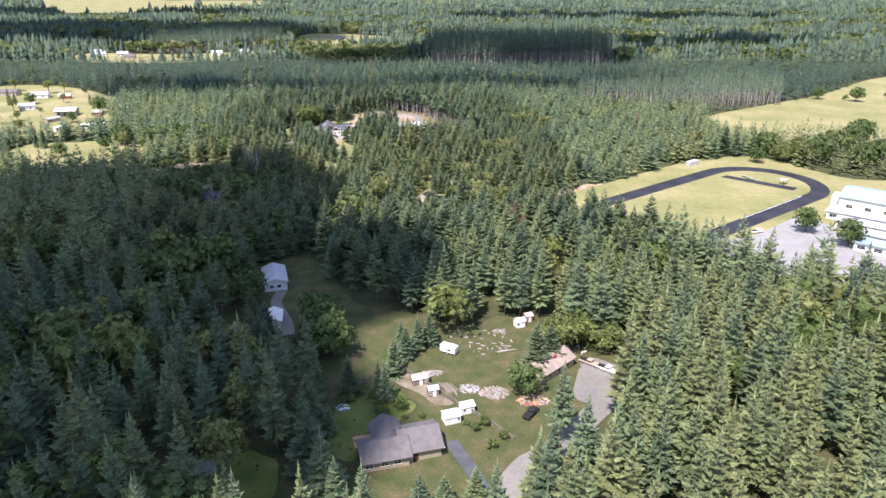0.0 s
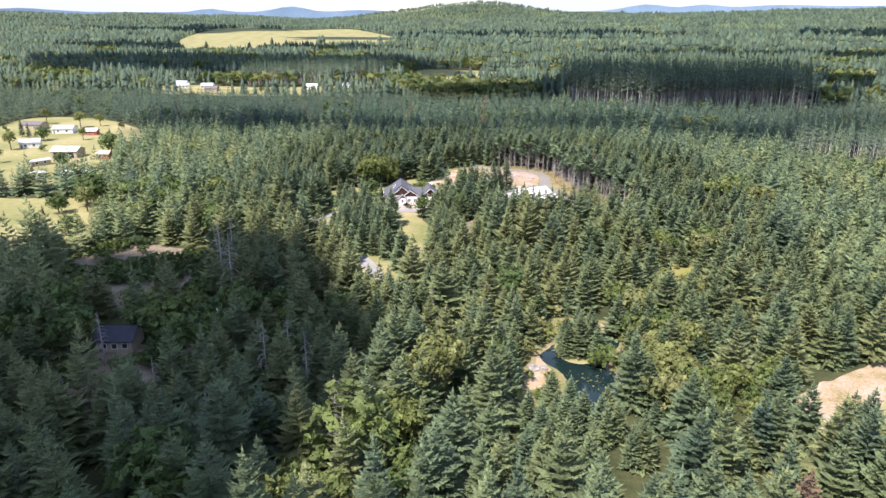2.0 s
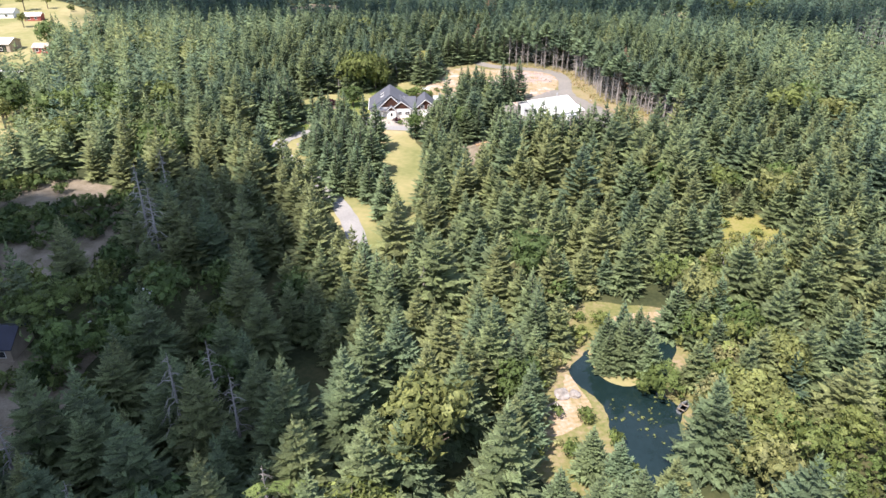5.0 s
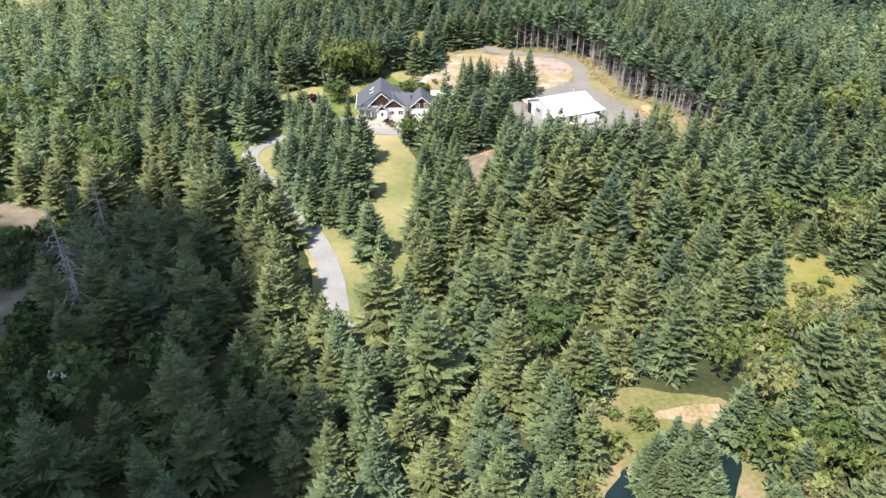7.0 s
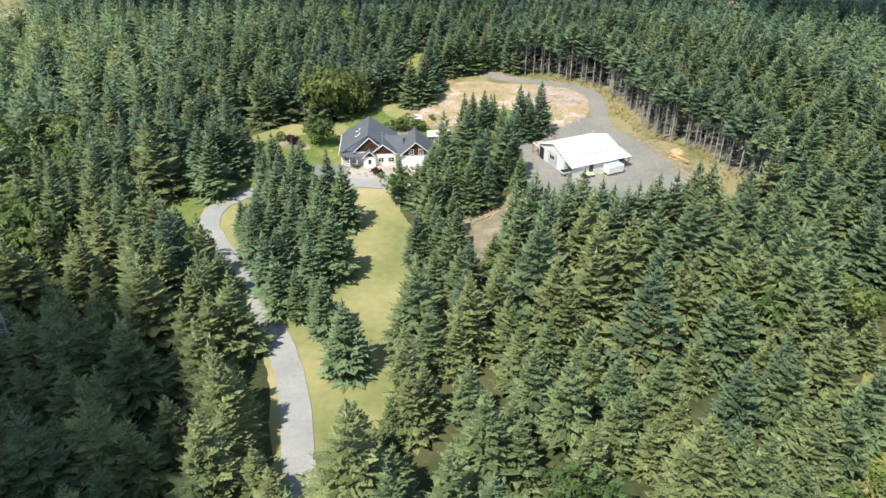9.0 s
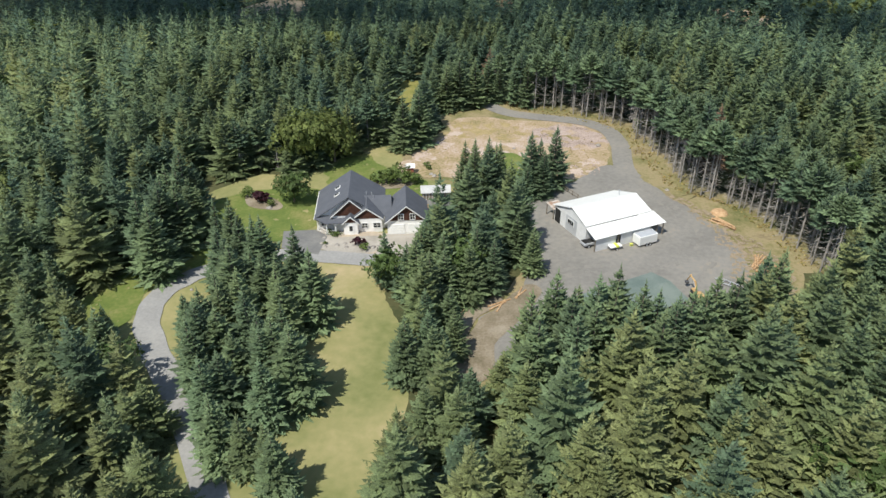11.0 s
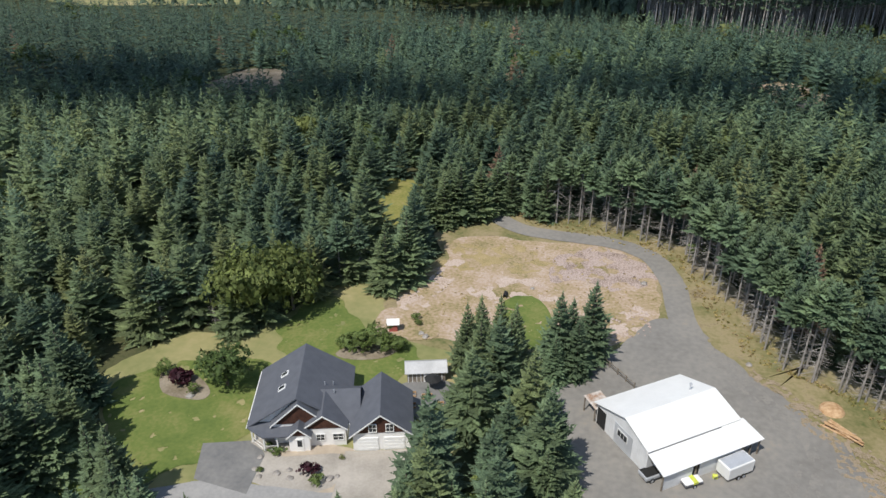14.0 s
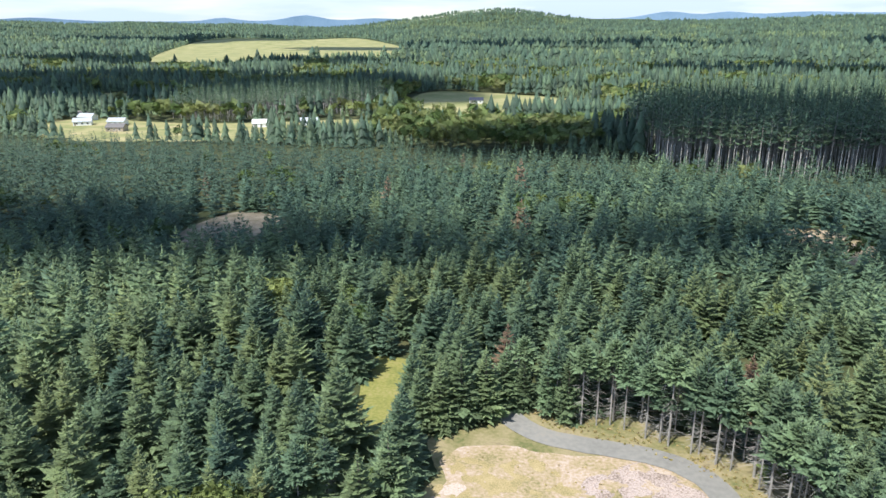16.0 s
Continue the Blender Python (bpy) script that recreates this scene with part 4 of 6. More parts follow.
def make_fir(seed, tint, label, bare=0.04, width=0.27, limbs=0, name="fir_tree", whorls=19, arms=11):
    t = thing(name, Matrix.Identity(4), label, "tree", "single firs")
    part("trunk", trunk_mesh(bmesh.new(), 0.96, 0.014 if not limbs else 0.0105), M["bark"] if not limbs else M["dead"], t, "" if not limbs else "bare pale trunk")
    V, F = fir_shape(whorls, arms, bare, width, seed)
    mesh_object("crown", V, F, M["fir_single"], np.full(len(V), tint), t)
    if limbs:
        r = np.random.default_rng(seed)
        bm = bmesh.new()
        for i in range(limbs):
            h, a, L = r.uniform(0.06, bare + 0.08), r.uniform(0, 6.28), r.uniform(0.05, 0.14)
            rod(bm, (0, 0, h), (L * math.cos(a), L * math.sin(a), h - L * r.uniform(-0.1, 0.45)), 0.0021, 0.0008, 3)
        part("dead_limb_whorl", bm, M["dead"], t, "dry leafless lower branches")
    return t


def make_snag(seed):
    r = np.random.default_rng(seed)
    t = thing("dead_tree", Matrix.Identity(4), "silvery dead fir with bare drooping branches", "tree", "dead trees")
    part("trunk", trunk_mesh(bmesh.new(), 1.0, 0.016, 6), M["dead"], t)
    bm = bmesh.new()
    for i in range(44):
        h = 0.2 + 0.78 * (i / 44)
        a, L = r.uniform(0, 6.28), (0.2 * (1 - h) + 0.03) * r.uniform(0.3, 1.6)
        mid = Vector((L * 0.55 * math.cos(a), L * 0.55 * math.sin(a), h + L * 0.08))
        end = Vector((L * math.cos(a + 0.15), L * math.sin(a + 0.15), h - L * 0.3))
        rod(bm, (0, 0, h), mid, 0.005, 0.003, 3)
        rod(bm, mid, end, 0.003, 0.001, 3)
        for k in range(2):
            rod(bm, mid, end + Vector((r.uniform(-0.3, 0.3), r.uniform(-0.3, 0.3), -0.15)) * L, 0.002, 0.0008, 3)
    part("dead_limb_whorl", bm, M["dead"], t)
    return t


def make_broadleaf(seed, tint, label, name="broadleaf_tree", cards=420, lobes=9, low=0.2, wide=0.42, size=0.055, mat="leaf", group="single broadleaf trees", trunk=True):
    t = thing(name, Matrix.Identity(4), label, "tree" if trunk else "bush", group)
    if trunk:
        r = np.random.default_rng(seed)
        bm = trunk_mesh(bmesh.new(), 0.8, 0.028)
        for i in range(6):
            a, h = r.uniform(0, 6.28), r.uniform(0.25, 0.5)
            rod(bm, (0, 0, h), (0.22 * math.cos(a), 0.22 * math.sin(a), h + 0.25), 0.012, 0.004, 5)
        part("trunk", bm, M["bark"], t)
    V, F = leaf_shape(cards, lobes, seed, low, wide, size)
    mesh_object("crown", V, F, M["leaf_single" if mat == "leaf" else mat], np.full(len(V), tint), t)
    return t


USED = set()


def stand(tree, x, y, h, fat=1.0):
    m, s = pose(x, y, float(land(x, y)), 0, 0, rng.uniform(0, 360)), tree.scale
    if tree.name in USED:
        return copy_thing(tree, m @ Matrix.Diagonal((h * fat / s.x, h * fat / s.y, h / s.z, 1)))
    USED.add(tree.name)
    tree.matrix_basis = m @ Matrix.Diagonal((h * fat, h * fat, h, 1))
    return tree


TALL_FIR = make_fir(105, 0.36, "tall open-crowned fir with a bare lower trunk", 0.25, 0.19, 30, whorls=17, arms=8)
FIRS = [make_fir(101, 0.3, "blue-green young fir with drooping boughs"), make_fir(102, 0.44, "green young fir with full lower boughs"), make_fir(103, 0.56, "yellow-green young fir, broad at the base"),
        make_fir(104, 0.36, "dark green fir with dense boughs", 0.1, 0.2)]
EDGE = [make_fir(110 + i, 0.15 + 0.12 * i, "edge fir with bare pale trunk and dead lower limbs", 0.53 + 0.08 * i, 0.235, 84, whorls=12, arms=10) for i in range(3)]
SNAGS = [make_snag(1), make_snag(2)]
MAPLE = make_broadleaf(5, 0.66, "big round-crowned bigleaf maple", cards=1500, lobes=13, wide=0.56, size=0.05, low=0.08)
ALDER = make_broadleaf(6, 0.8, "tall pale yellow-green alder with light trunk", cards=560, lobes=12, wide=0.3, size=0.045, low=0.25)
ROUND = make_broadleaf(7, 0.3, "dark green round garden tree", cards=800, wide=0.48, low=0.05)
SHRUB = make_broadleaf(8, 0.5, "round green leafy shrub", "shrub", 130, 5, 0.0, 0.55, 0.12, "leaf", "shrubs", False)
BRIGHT = make_broadleaf(9, 0.85, "bright lime-green leafy bush", "shrub", 160, 6, 0.0, 0.5, 0.1, "leaf", "shrubs", False)
PLUM = make_broadleaf(10, 0.5, "dark purple-leaved garden bush", "shrub", 170, 6, 0.0, 0.52, 0.11, "plum", "shrubs", False)
WILLOW = make_broadleaf(11, 1.0, "pale grey-green willow beside the pond", cards=420, lobes=9, wide=0.45, size=0.045, low=0.05)


def grove(poly, step, hmin, hmax, kinds):
    xs, ys = zip(*poly)
    gx, gy = grid(min(xs), max(xs), min(ys), max(ys), step)
    w = inside(gx, gy, poly)
    for x, y in zip(gx[w], gy[w]):
        stand(kinds[rng.integers(0, len(kinds))], x, y, rng.uniform(hmin, hmax), rng.uniform(1.15, 1.5))


grove([(-62, 374), (-61, 385), (-65, 393), (-72, 403), (-78, 406), (-86, 406), (-86, 402), (-80, 395), (-79, 384), (-76, 376), (-69, 367), (-65, 367)], 4.3, 11, 14.5, FIRS)
grove([(-58.5, 408), (-55, 412.5), (-49, 414.5), (-43, 415.5), (-38.5, 415), (-38, 408), (-41, 404.5), (-45, 402), (-47, 396), (-51, 395), (-55, 401)], 4.1, 10.5, 13, FIRS)
for x, y, h in ((-50.5, 443, 12.5), (-47.8, 438.5, 14), (-46, 446, 12.5), (-43.8, 440.5, 13.5), (-45.8, 436.5, 10), (-49, 447, 11.5), (-43.5, 445, 12)):
    stand(FIRS[2], x, y, h, 1.05)
for x, y, h in ((-37.2, 445.5, 14.5), (-32.4, 449.5, 14.5), (-35.5, 448, 12), (-34.4, 444.5, 11), (-37.5, 442.5, 9)):
    stand(FIRS[0], x, y, h, 1.15)
for x, y, h, k in ((-37, 418, 10.3, 1), (-33.8, 414.5, 9.8, 2), (-47.5, 391.5, 11, 0), (-46, 386.5, 11, 0), (-44.5, 395, 9.5, 1), (-43, 390, 9, 2), (-48.5, 383.5, 12, 1), (-43.5, 384.5, 10, 0), (-58, 361, 11.5, 1), (-60.5, 364, 9, 2), (-86, 409, 13, 1), (-89.5, 410, 12, 3), (-18, 388.5, 18, 1), (-14, 386, 18, 0), (-21.5, 387, 18, 2), (-10, 389.5, 17.5, 1), (-23.8, 384.5, 17.5, 1), (-3.0, 397.9, 14, 0), (-6.9, 394.6, 14, 1), (-10.2, 392.9, 14, 2), (-1.0, 401.3, 14, 0), (-13.5, 390.9, 14, 1), (-22.5, 394.8, 13, 1), (-17.5, 393, 12.5, 0), (-26, 393.5, 13, 2), (-67, 364.5, 12, 1), (-71, 370, 12.5, 0), (-75, 375.5, 12, 3), (-63.5, 364, 10, 2), (-79, 381, 11, 1), (-29, 388.5, 18.5, 1), (-26.8, 385.0, 18.0, 0), (-23.7, 388.3, 18.5, 0), (-21.1, 391.1, 18.5, 1), (-19.4, 384.5, 18.0, 0), (-31.9, 383.9, 18.0, 2), (-30.6, 380.1, 18.0, 1), (-26, 381.3, 17.5, 0), (-15.8, 383.0, 18.0, 2), (-12.1, 387.5, 18.5, 1), (-8.6, 391.5, 18.5, 2), (-16, 388.5, 17.0, 0), (-5.6, 393.1, 18.0, 1), (-1.6, 398.0, 18.5, 0), (1.4, 401.0, 17.5, 2)):
    stand(FIRS[k], x, y, h, 1.2)
for x, y, h, k in ((-52, 353, 13.5, 1), (-11, 163.5, 10, 0), (-8, 167.5, 11, 3), (-5, 171, 10, 0), (-12.5, 169, 9, 3), (-48.5, 342, 6, 2), (-96.5, 401.5, 15, 1), (-100, 404, 16, 0), (-91.5, 378.5, 11, 1), (-95, 384, 7, 3), (-84, 388, 7.5, 0), (-81, 386, 8, 3),
                   (-68.8, 463.5, 14, 2), (-66, 468, 15, 1), (-57, 497, 14, 2), (-61, 495, 15, 1), (-64, 492, 13, 2), (-54, 501, 13, 1), 
                   (5.5, 318.5, 11, 1), (-3, 309, 9.5, 2), (-101, 413, 15, 3), (-97.5, 411.5, 14, 1), (-99, 409, 15, 0), (-100.5, 417.5, 15, 3), (-103.5, 424, 15, 0), (-103, 418, 14, 1), 
                   (22, 157, 15, 2), (26, 161, 13, 1), (150, 377, 17, 0), (155, 374, 16, 3), (-24, 112, 15, 1), (-28, 118, 17, 0), (-21, 107, 14, 3), (-5, 107, 9, 2), (-1, 109, 8, 1), (-30, 126, 16, 3), (-31, 134, 15, 1), (5, 109, 10, 2), (-26, 131, 9, 3), (-4.2, 283.4, 8.5, 0), (-1.9, 278.7, 9, 1), (-7.5, 284.5, 9, 2), (-11.2, 277, 9, 1), (1, 277.5, 9, 0), (3.8, 277.5, 8, 2), (-5, 276.5, 9, 1), (-8.7, 273, 9, 0)):
    stand(FIRS[k], x, y, h, 1.35)
for x, y, h, k in ((-5.5, 309.5, 9.5, 1), (-2.5, 307.5, 11, 2), (0.2, 309.5, 10, 1), (-3.2, 311.5, 10.5, 0), (-0.5, 313, 9, 2), (-5.2, 306.8, 8, 2), (1.0, 306.6, 8.5, 1), (-16.5, 309, 12, 1), (-17.5, 315, 13, 2), (-16, 303.5, 10, 2), (-18.5, 299, 12, 1), (-15.5, 287, 11, 0), (-13, 323, 12, 1),
                   (9, 316, 11, 2), (10.5, 310, 11, 1), (8.5, 305, 9, 1), (12, 320, 12, 0), (8.6, 294, 11, 2), (9.5, 288, 12, 1), (-40.5, 316, 12, 1), (-46, 317.5, 13, 0), (-43, 314.5, 14, 1), (-38.5, 321, 12, 2), (-47.5, 322, 13, 1)):
    stand(FIRS[k], x, y, h, 1.2)
for x, y, h in ((24, 129, 21), (27, 118.5, 20), (35, 119, 22), (28.5, 105, 20), (8, 100, 19), (-5.3, 98.5, 18), (-23.5, 109, 20), (-15, 100, 19), (17, 111, 17), (45, 129, 22), (19.5, 96, 20), (31, 112, 23), (39, 110, 21), (21, 119, 15)):
    stand(TALL_FIR, x, y, h, rng.uniform(0.9, 1.15))
step_len = np.concatenate([[0], np.cumsum(np.linalg.norm(np.diff(edge_line, axis=0), axis=1))])
for s, back in [(s, 0.0) for s in np.arange(0, step_len[-1], 2.5)] + [(s, 3.8) for s in np.arange(1, step_len[-1], 3.1)]:
    x, y = (np.interp(s, step_len, edge_line[:, i]) for i in (0, 1))
    out = np.array((x, y)) - (-28.0, 462.0)
    out = out / np.linalg.norm(out) * (back + rng.uniform(-1.0, 1.4))
    full = s < 14 and rng.uniform() < 0.75
    stand(FIRS[rng.integers(0, 4)] if full else EDGE[rng.integers(0, 3)], x + out[0] + rng.uniform(-0.9, 0.9), y + out[1], rng.uniform(12, 16) if full else rng.uniform(13, 19), rng.uniform(0.75, 1.05))
for x, y, h in ((-75, 467.5, 13), (-78, 464.5, 14), (-80, 461.5, 12), (-83, 458, 13), (-98, 447, 13), (-101, 443, 14), (-94, 447, 12)):
    stand(EDGE[0], x, y, h)
for x, y, h in ((17, 341, 8), (20, 344, 7), (24, 338, 9), (-41.6, 266, 14), (-59.7, 279.5, 16), (-57, 284, 15), (-51.8, 279.5, 14), (-92.8, 327, 20), (-88, 322.5, 18), (-98, 285.5, 12), (-62, 262, 12), (-75, 268, 13), (-88, 262, 12), (-99, 345, 16), (-81, 386, 7), (-36, 318, 10), (-76, 238, 15)):
    stand(SNAGS[int(x) % 2], x, y, h)
stand(MAPLE, -88, 449, 15.5, 0.8), stand(MAPLE, -83, 454, 13.5, 0.8), stand(MAPLE, -33, 268, 11), stand(MAPLE, 30, 168, 12), stand(MAPLE, 36, 172, 11), stand(MAPLE, 41, 168, 10), stand(MAPLE, 184, 360, 15), stand(MAPLE, 175, 362, 11)
stand(ALDER, -27.9, 280, 18), stand(ALDER, 10.5, 296, 9, 1.5), stand(ALDER, 13.8, 300, 9.5, 1.5), stand(ALDER, 16.5, 295, 9, 1.5), stand(ALDER, 12, 289, 8.5, 1.5), stand(ALDER, 19, 306, 12), stand(ALDER, 24, 335, 11), stand(ALDER, 18, 338, 10), stand(ALDER, -180, 392, 11), stand(ALDER, -57, 150, 18), stand(ALDER, -52, 155.5, 17), stand(ALDER, -91, 168, 18), stand(ALDER, -84, 175.5, 17), stand(ALDER, -43.5, 132, 18), stand(ALDER, -44, 116, 17)
stand(ROUND, -84.5, 432.5, 7.6, 1.1), stand(ROUND, -17.5, 297.5, 8), stand(ROUND, 18.2, 147, 9.5), stand(ROUND, 146.5, 243, 12), stand(ROUND, -239, 492, 13), stand(ROUND, -60, 196, 12), stand(ROUND, -38, 184, 11), stand(ROUND, -33, 174, 13), stand(ROUND, -30, 165, 13), stand(ROUND, -35, 166, 12)
stand(ROUND, 170, 373, 15), stand(ROUND, 191, 357, 17), stand(ROUND, 207, 346, 15), stand(ROUND, 217, 352, 16), stand(ROUND, 161, 360, 9), stand(ROUND, 233, 396, 17), stand(ROUND, 226, 388, 15), stand(ROUND, 240, 410, 14), stand(ROUND, 138, 258, 11), stand(ROUND, -206, 372, 9), stand(ROUND, -168, 366, 7)
stand(WILLOW, 9, 299, 8), stand(WILLOW, 12, 308, 8), stand(WILLOW, 22, 343, 8), stand(WILLOW, 27, 347, 7)
for x, y, h in ((-70, 444.5, 3.2), (-67.6, 445, 3.6), (-65.4, 446, 4.6), (-63, 445.6, 3.4), (-61.6, 446.2, 2.2), (-95, 433, 2.6), (-88.5, 430, 1.6), (-64.8, 416.8, 1.6), (-61.5, 455, 1.4), (-60.5, 453.5, 1.2), (2.3, 302.5, 5.5), (-86, 401, 2.2), (-2, 476, 2.4), (-12.5, 487, 3.4), (-52.5, 430.5, 3.2),
                (-55, 428, 2.6), (-14, 147, 1.8), (-18, 145.5, 2), (-21, 147, 1.6), (-16, 141.5, 2.6), (-6, 137.5, 1.6), (4, 135, 1.5), (6, 133, 2), (-10, 137, 1.4), (-23, 143.5, 2.2), (1.5, 139.5, 1.4), (-12.5, 155, 2.6), (-11, 141, 3.4), (-15, 138, 3), (8, 135, 2.5), (12, 130, 2.2), (9, 127, 2.4), (-113, 350, 3.5), (-120, 345, 4), (-128, 340, 3.5), (-134, 326, 4), (-110, 332, 3), (-126, 322, 3.5), (-140, 344, 4), (-106, 322, 3),
                (-132, 352, 3), (-118, 326, 2.6), (-104, 336, 3), (-95, 300, 4), (-100, 280, 5), (-170, 372, 5), (-196, 398, 4), (-73.2, 421.8, 0.9), (-71.5, 420.4, 0.8), (-72.5, 417.4, 0.8)):
    stand(SHRUB, x, y, h, 1.25)
for x, y, h in ((-46.3, 337, 5), (-14, 305, 5), (-63, 421.5, 0.8), (240, 372, 9), (26, 352, 3)):
    stand(BRIGHT, x, y, h)
for x, y, h in ((-92, 431.2, 3), (-66.4, 418.4, 2.1), (-90.5, 432.2, 2.2)):
    stand(PLUM, x, y, h, 1.1)
for poly, n, kinds in ((OPEN[8], 20, (ROUND, ALDER, FIRS[3], SHRUB)), (OPEN[7], 7, (ROUND, FIRS[1], SHRUB)), (OPEN[13], 8, (ROUND, SHRUB)), (OPEN[9], 8, (FIRS[1], FIRS[3], SHRUB))):
    px, py = zip(*poly)
    n0 = 0
    while n0 < n:
        x, y = rng.uniform(min(px), max(px)), rng.uniform(min(py), max(py))
        if not inside([x], [y], poly)[0] or (poly is OPEN[9] and (y < 140 or x > -8)):
            continue
        k = kinds[rng.integers(0, len(kinds))]
        stand(k, x, y, rng.uniform(2.5, 5) if k is SHRUB else rng.uniform(8, 13))
        n0 += 1
brush_x, brush_y = rng.uniform(-150, -78, 1100), rng.uniform(264, 362, 1100)
w = (inside(brush_x, brush_y, OPEN[5]) | (inside(brush_x, brush_y, OPEN[6]) & ~inside(brush_x, brush_y, [(-106, 286), (-106, 299), (-93, 300), (-92, 286)]))) & (wobbly(brush_x, brush_y, 9, 2) > 0.4)
plant("brush", [leaf_shape(40, 4, 60 + s, 0.0, 0.6, 0.2) for s in range(4)], brush_x[w], brush_y[w], rng.uniform(1.2, 4, w.sum()), rng.uniform(0.1, 0.6, w.sum()), M["leaf"], "low brush over brown soil", "brush", fat=(1, 1.5))
bx, by = np.concatenate([rng.uniform(11, 24, 70), rng.uniform(15, 33, 26), rng.uniform(-17, 9, 40)]), np.concatenate([rng.uniform(328, 347, 70), rng.uniform(335, 370, 26), rng.uniform(281, 328, 40)])
w = ~inside(bx, by, POND)
plant("brush", [leaf_shape(60, 5, 70 + s, 0.0, 0.6, 0.15) for s in range(4)], bx[w], by[w], rng.uniform(0.8, 3.6, w.sum()), rng.uniform(0.45, 1.0, w.sum()), M["leaf"], "pale willow brush in the wet glade and round the pond", "brush", fat=(1, 1.5))
# rough grass tufts along the gravel's verge
tx, ty = [], []
for s in np.arange(0, step_len[-1], 0.14):
    x, y = (np.interp(s, step_len, edge_line[:, i]) for i in (0, 1))
    q = rng.uniform(-1.5, 4.8)
    c = np.array((-28.0, 462.0)) - (x, y)
    c = c / np.linalg.norm(c)
    tx.append(x + c[0] * q), ty.append(y + c[1] * q)
plant("rough_grass", [leaf_shape(14, 2, 80 + s, 0.0, 0.7, 0.5) for s in range(4)], tx, ty, rng.uniform(0.08, 0.32, len(tx)), rng.uniform(0.72, 0.97, len(tx)), M["weeds"], "rough yellowing grass and weeds", "grass", fat=(0.9, 1.8))


# weeds over the dirt rise
wx, wy = rng.uniform(-64, -20, 600), rng.uniform(451, 489, 600)
w = inside(wx, wy, DIRT) & (wobbly(wx, wy, 7, 4) + rng.uniform(-0.2, 0.2, 600) > 0.55)
plant("rough_grass", [leaf_shape(12, 2, 90 + s, 0.0, 0.7, 0.45) for s in range(4)], wx[w], wy[w], rng.uniform(0.05, 0.2, w.sum()), rng.uniform(0.8, 0.95, w.sum()), M["weeds"], "dry weeds scattered over bare dirt", "grass", fat=(0.8, 2.0))
patch("dry_grass", [(-33.5, 446), (-28, 450.8), (-24.8, 446.5), (-29, 442.5), (-32, 443)], M["dry"], "triangle of dry grass behind the workshop", 4, 0.3)

# ---- buildings ----
def gable_wall(x0, x1, y0, y1, h, ridge, along="x"):
    """Walls of a gabled block as one closed shell."""
    bm = bmesh.new()
    if along == "x":
        ym = (y0 + y1) / 2
        prof = [(y0, 0), (y1, 0), (y1, h), (ym, ridge), (y0, h)]
        a, b = [[bm.verts.new((x, p, z)) for p, z in prof] for x in (x0, x1)]
    else:
        xm = (x0 + x1) / 2
        prof = [(x0, 0), (x1, 0), (x1, h), (xm, ridge), (x0, h)]
        a, b = [[bm.verts.new((p, y, z)) for p, z in prof] for y in (y0, y1)]
    for i in range(5):
        bm.faces.new((a[i], a[(i + 1) % 5], b[(i + 1) % 5], b[i]))
    bm.faces.new(a), bm.faces.new(b)
    return bm


def gable_roof(x0, x1, y0, y1, h, ridge, along="x", over=0.5, thick=0.18):
    bm = bmesh.new()
    if along == "x":
        ym, s = (y0 + y1) / 2, (ridge - h) / ((y1 - y0) / 2)
        lo = h - s * over
        slab(bm, [(x0 - over, y0 - over, lo + thick), (x1 + over, y0 - over, lo + thick), (x1 + over, ym, ridge + thick), (x0 - over, ym, ridge + thick)], thick)
        slab(bm, [(x0 - over, ym, ridge + thick), (x1 + over, ym, ridge + thick), (x1 + over, y1 + over, lo + thick), (x0 - over, y1 + over, lo + thick)], thick)
    else:
        xm, s = (x0 + x1) / 2, (ridge - h) / ((x1 - x0) / 2)
        lo = h - s * over
        slab(bm, [(x0 - over, y0 - over, lo + thick), (xm, y0 - over, ridge + thick), (xm, y1 + over, ridge + thick), (x0 - over, y1 + over, lo + thick)], thick)
        slab(bm, [(xm, y0 - over, ridge + thick), (x1 + over, y0 - over, lo + thick), (x1 + over, y1 + over, lo + thick), (xm, y1 + over, ridge + thick)], thick)
    return bm


def barge(x0, x1, y, h, ridge, over=0.5, wide=0.22):
    """White boards along a gable's rake, facing -y."""
    bm = bmesh.new()
    xm, s = (x0 + x1) / 2, (ridge - h) / ((x1 - x0) / 2)
    for a, b in ((x0 - over, xm), (x1 + over, xm)):
        za, zb = h - s * over + 0.19, ridge + 0.19
        q = [(a, za - wide), (b, zb - wide), (b, zb), (a, za)]
        f = [bm.verts.new((x, y, z)) for x, z in q] + [bm.verts.new((x, y + 0.05, z)) for x, z in q]
        for idx in ((0, 1, 2, 3), (7, 6, 5, 4), (0, 4, 5, 1), (1, 5, 6, 2), (2, 6, 7, 3), (3, 7, 4, 0)):
            bm.faces.new([f[i] for i in idx])
    return bm


def gable_infill(x0, x1, y, h, ridge):
    bm = bmesh.new()
    q = [(x0, h), (x1, h), ((x0 + x1) / 2, ridge)]
    a, b = [bm.verts.new((x, y, z)) for x, z in q], [bm.verts.new((x, y + 0.08, z)) for x, z in q]
    bm.faces.new(a), bm.faces.new(b[::-1])
    for i in range(3):
        bm.faces.new((a[i], b[i], b[(i + 1) % 3], a[(i + 1) % 3]))
    return bm


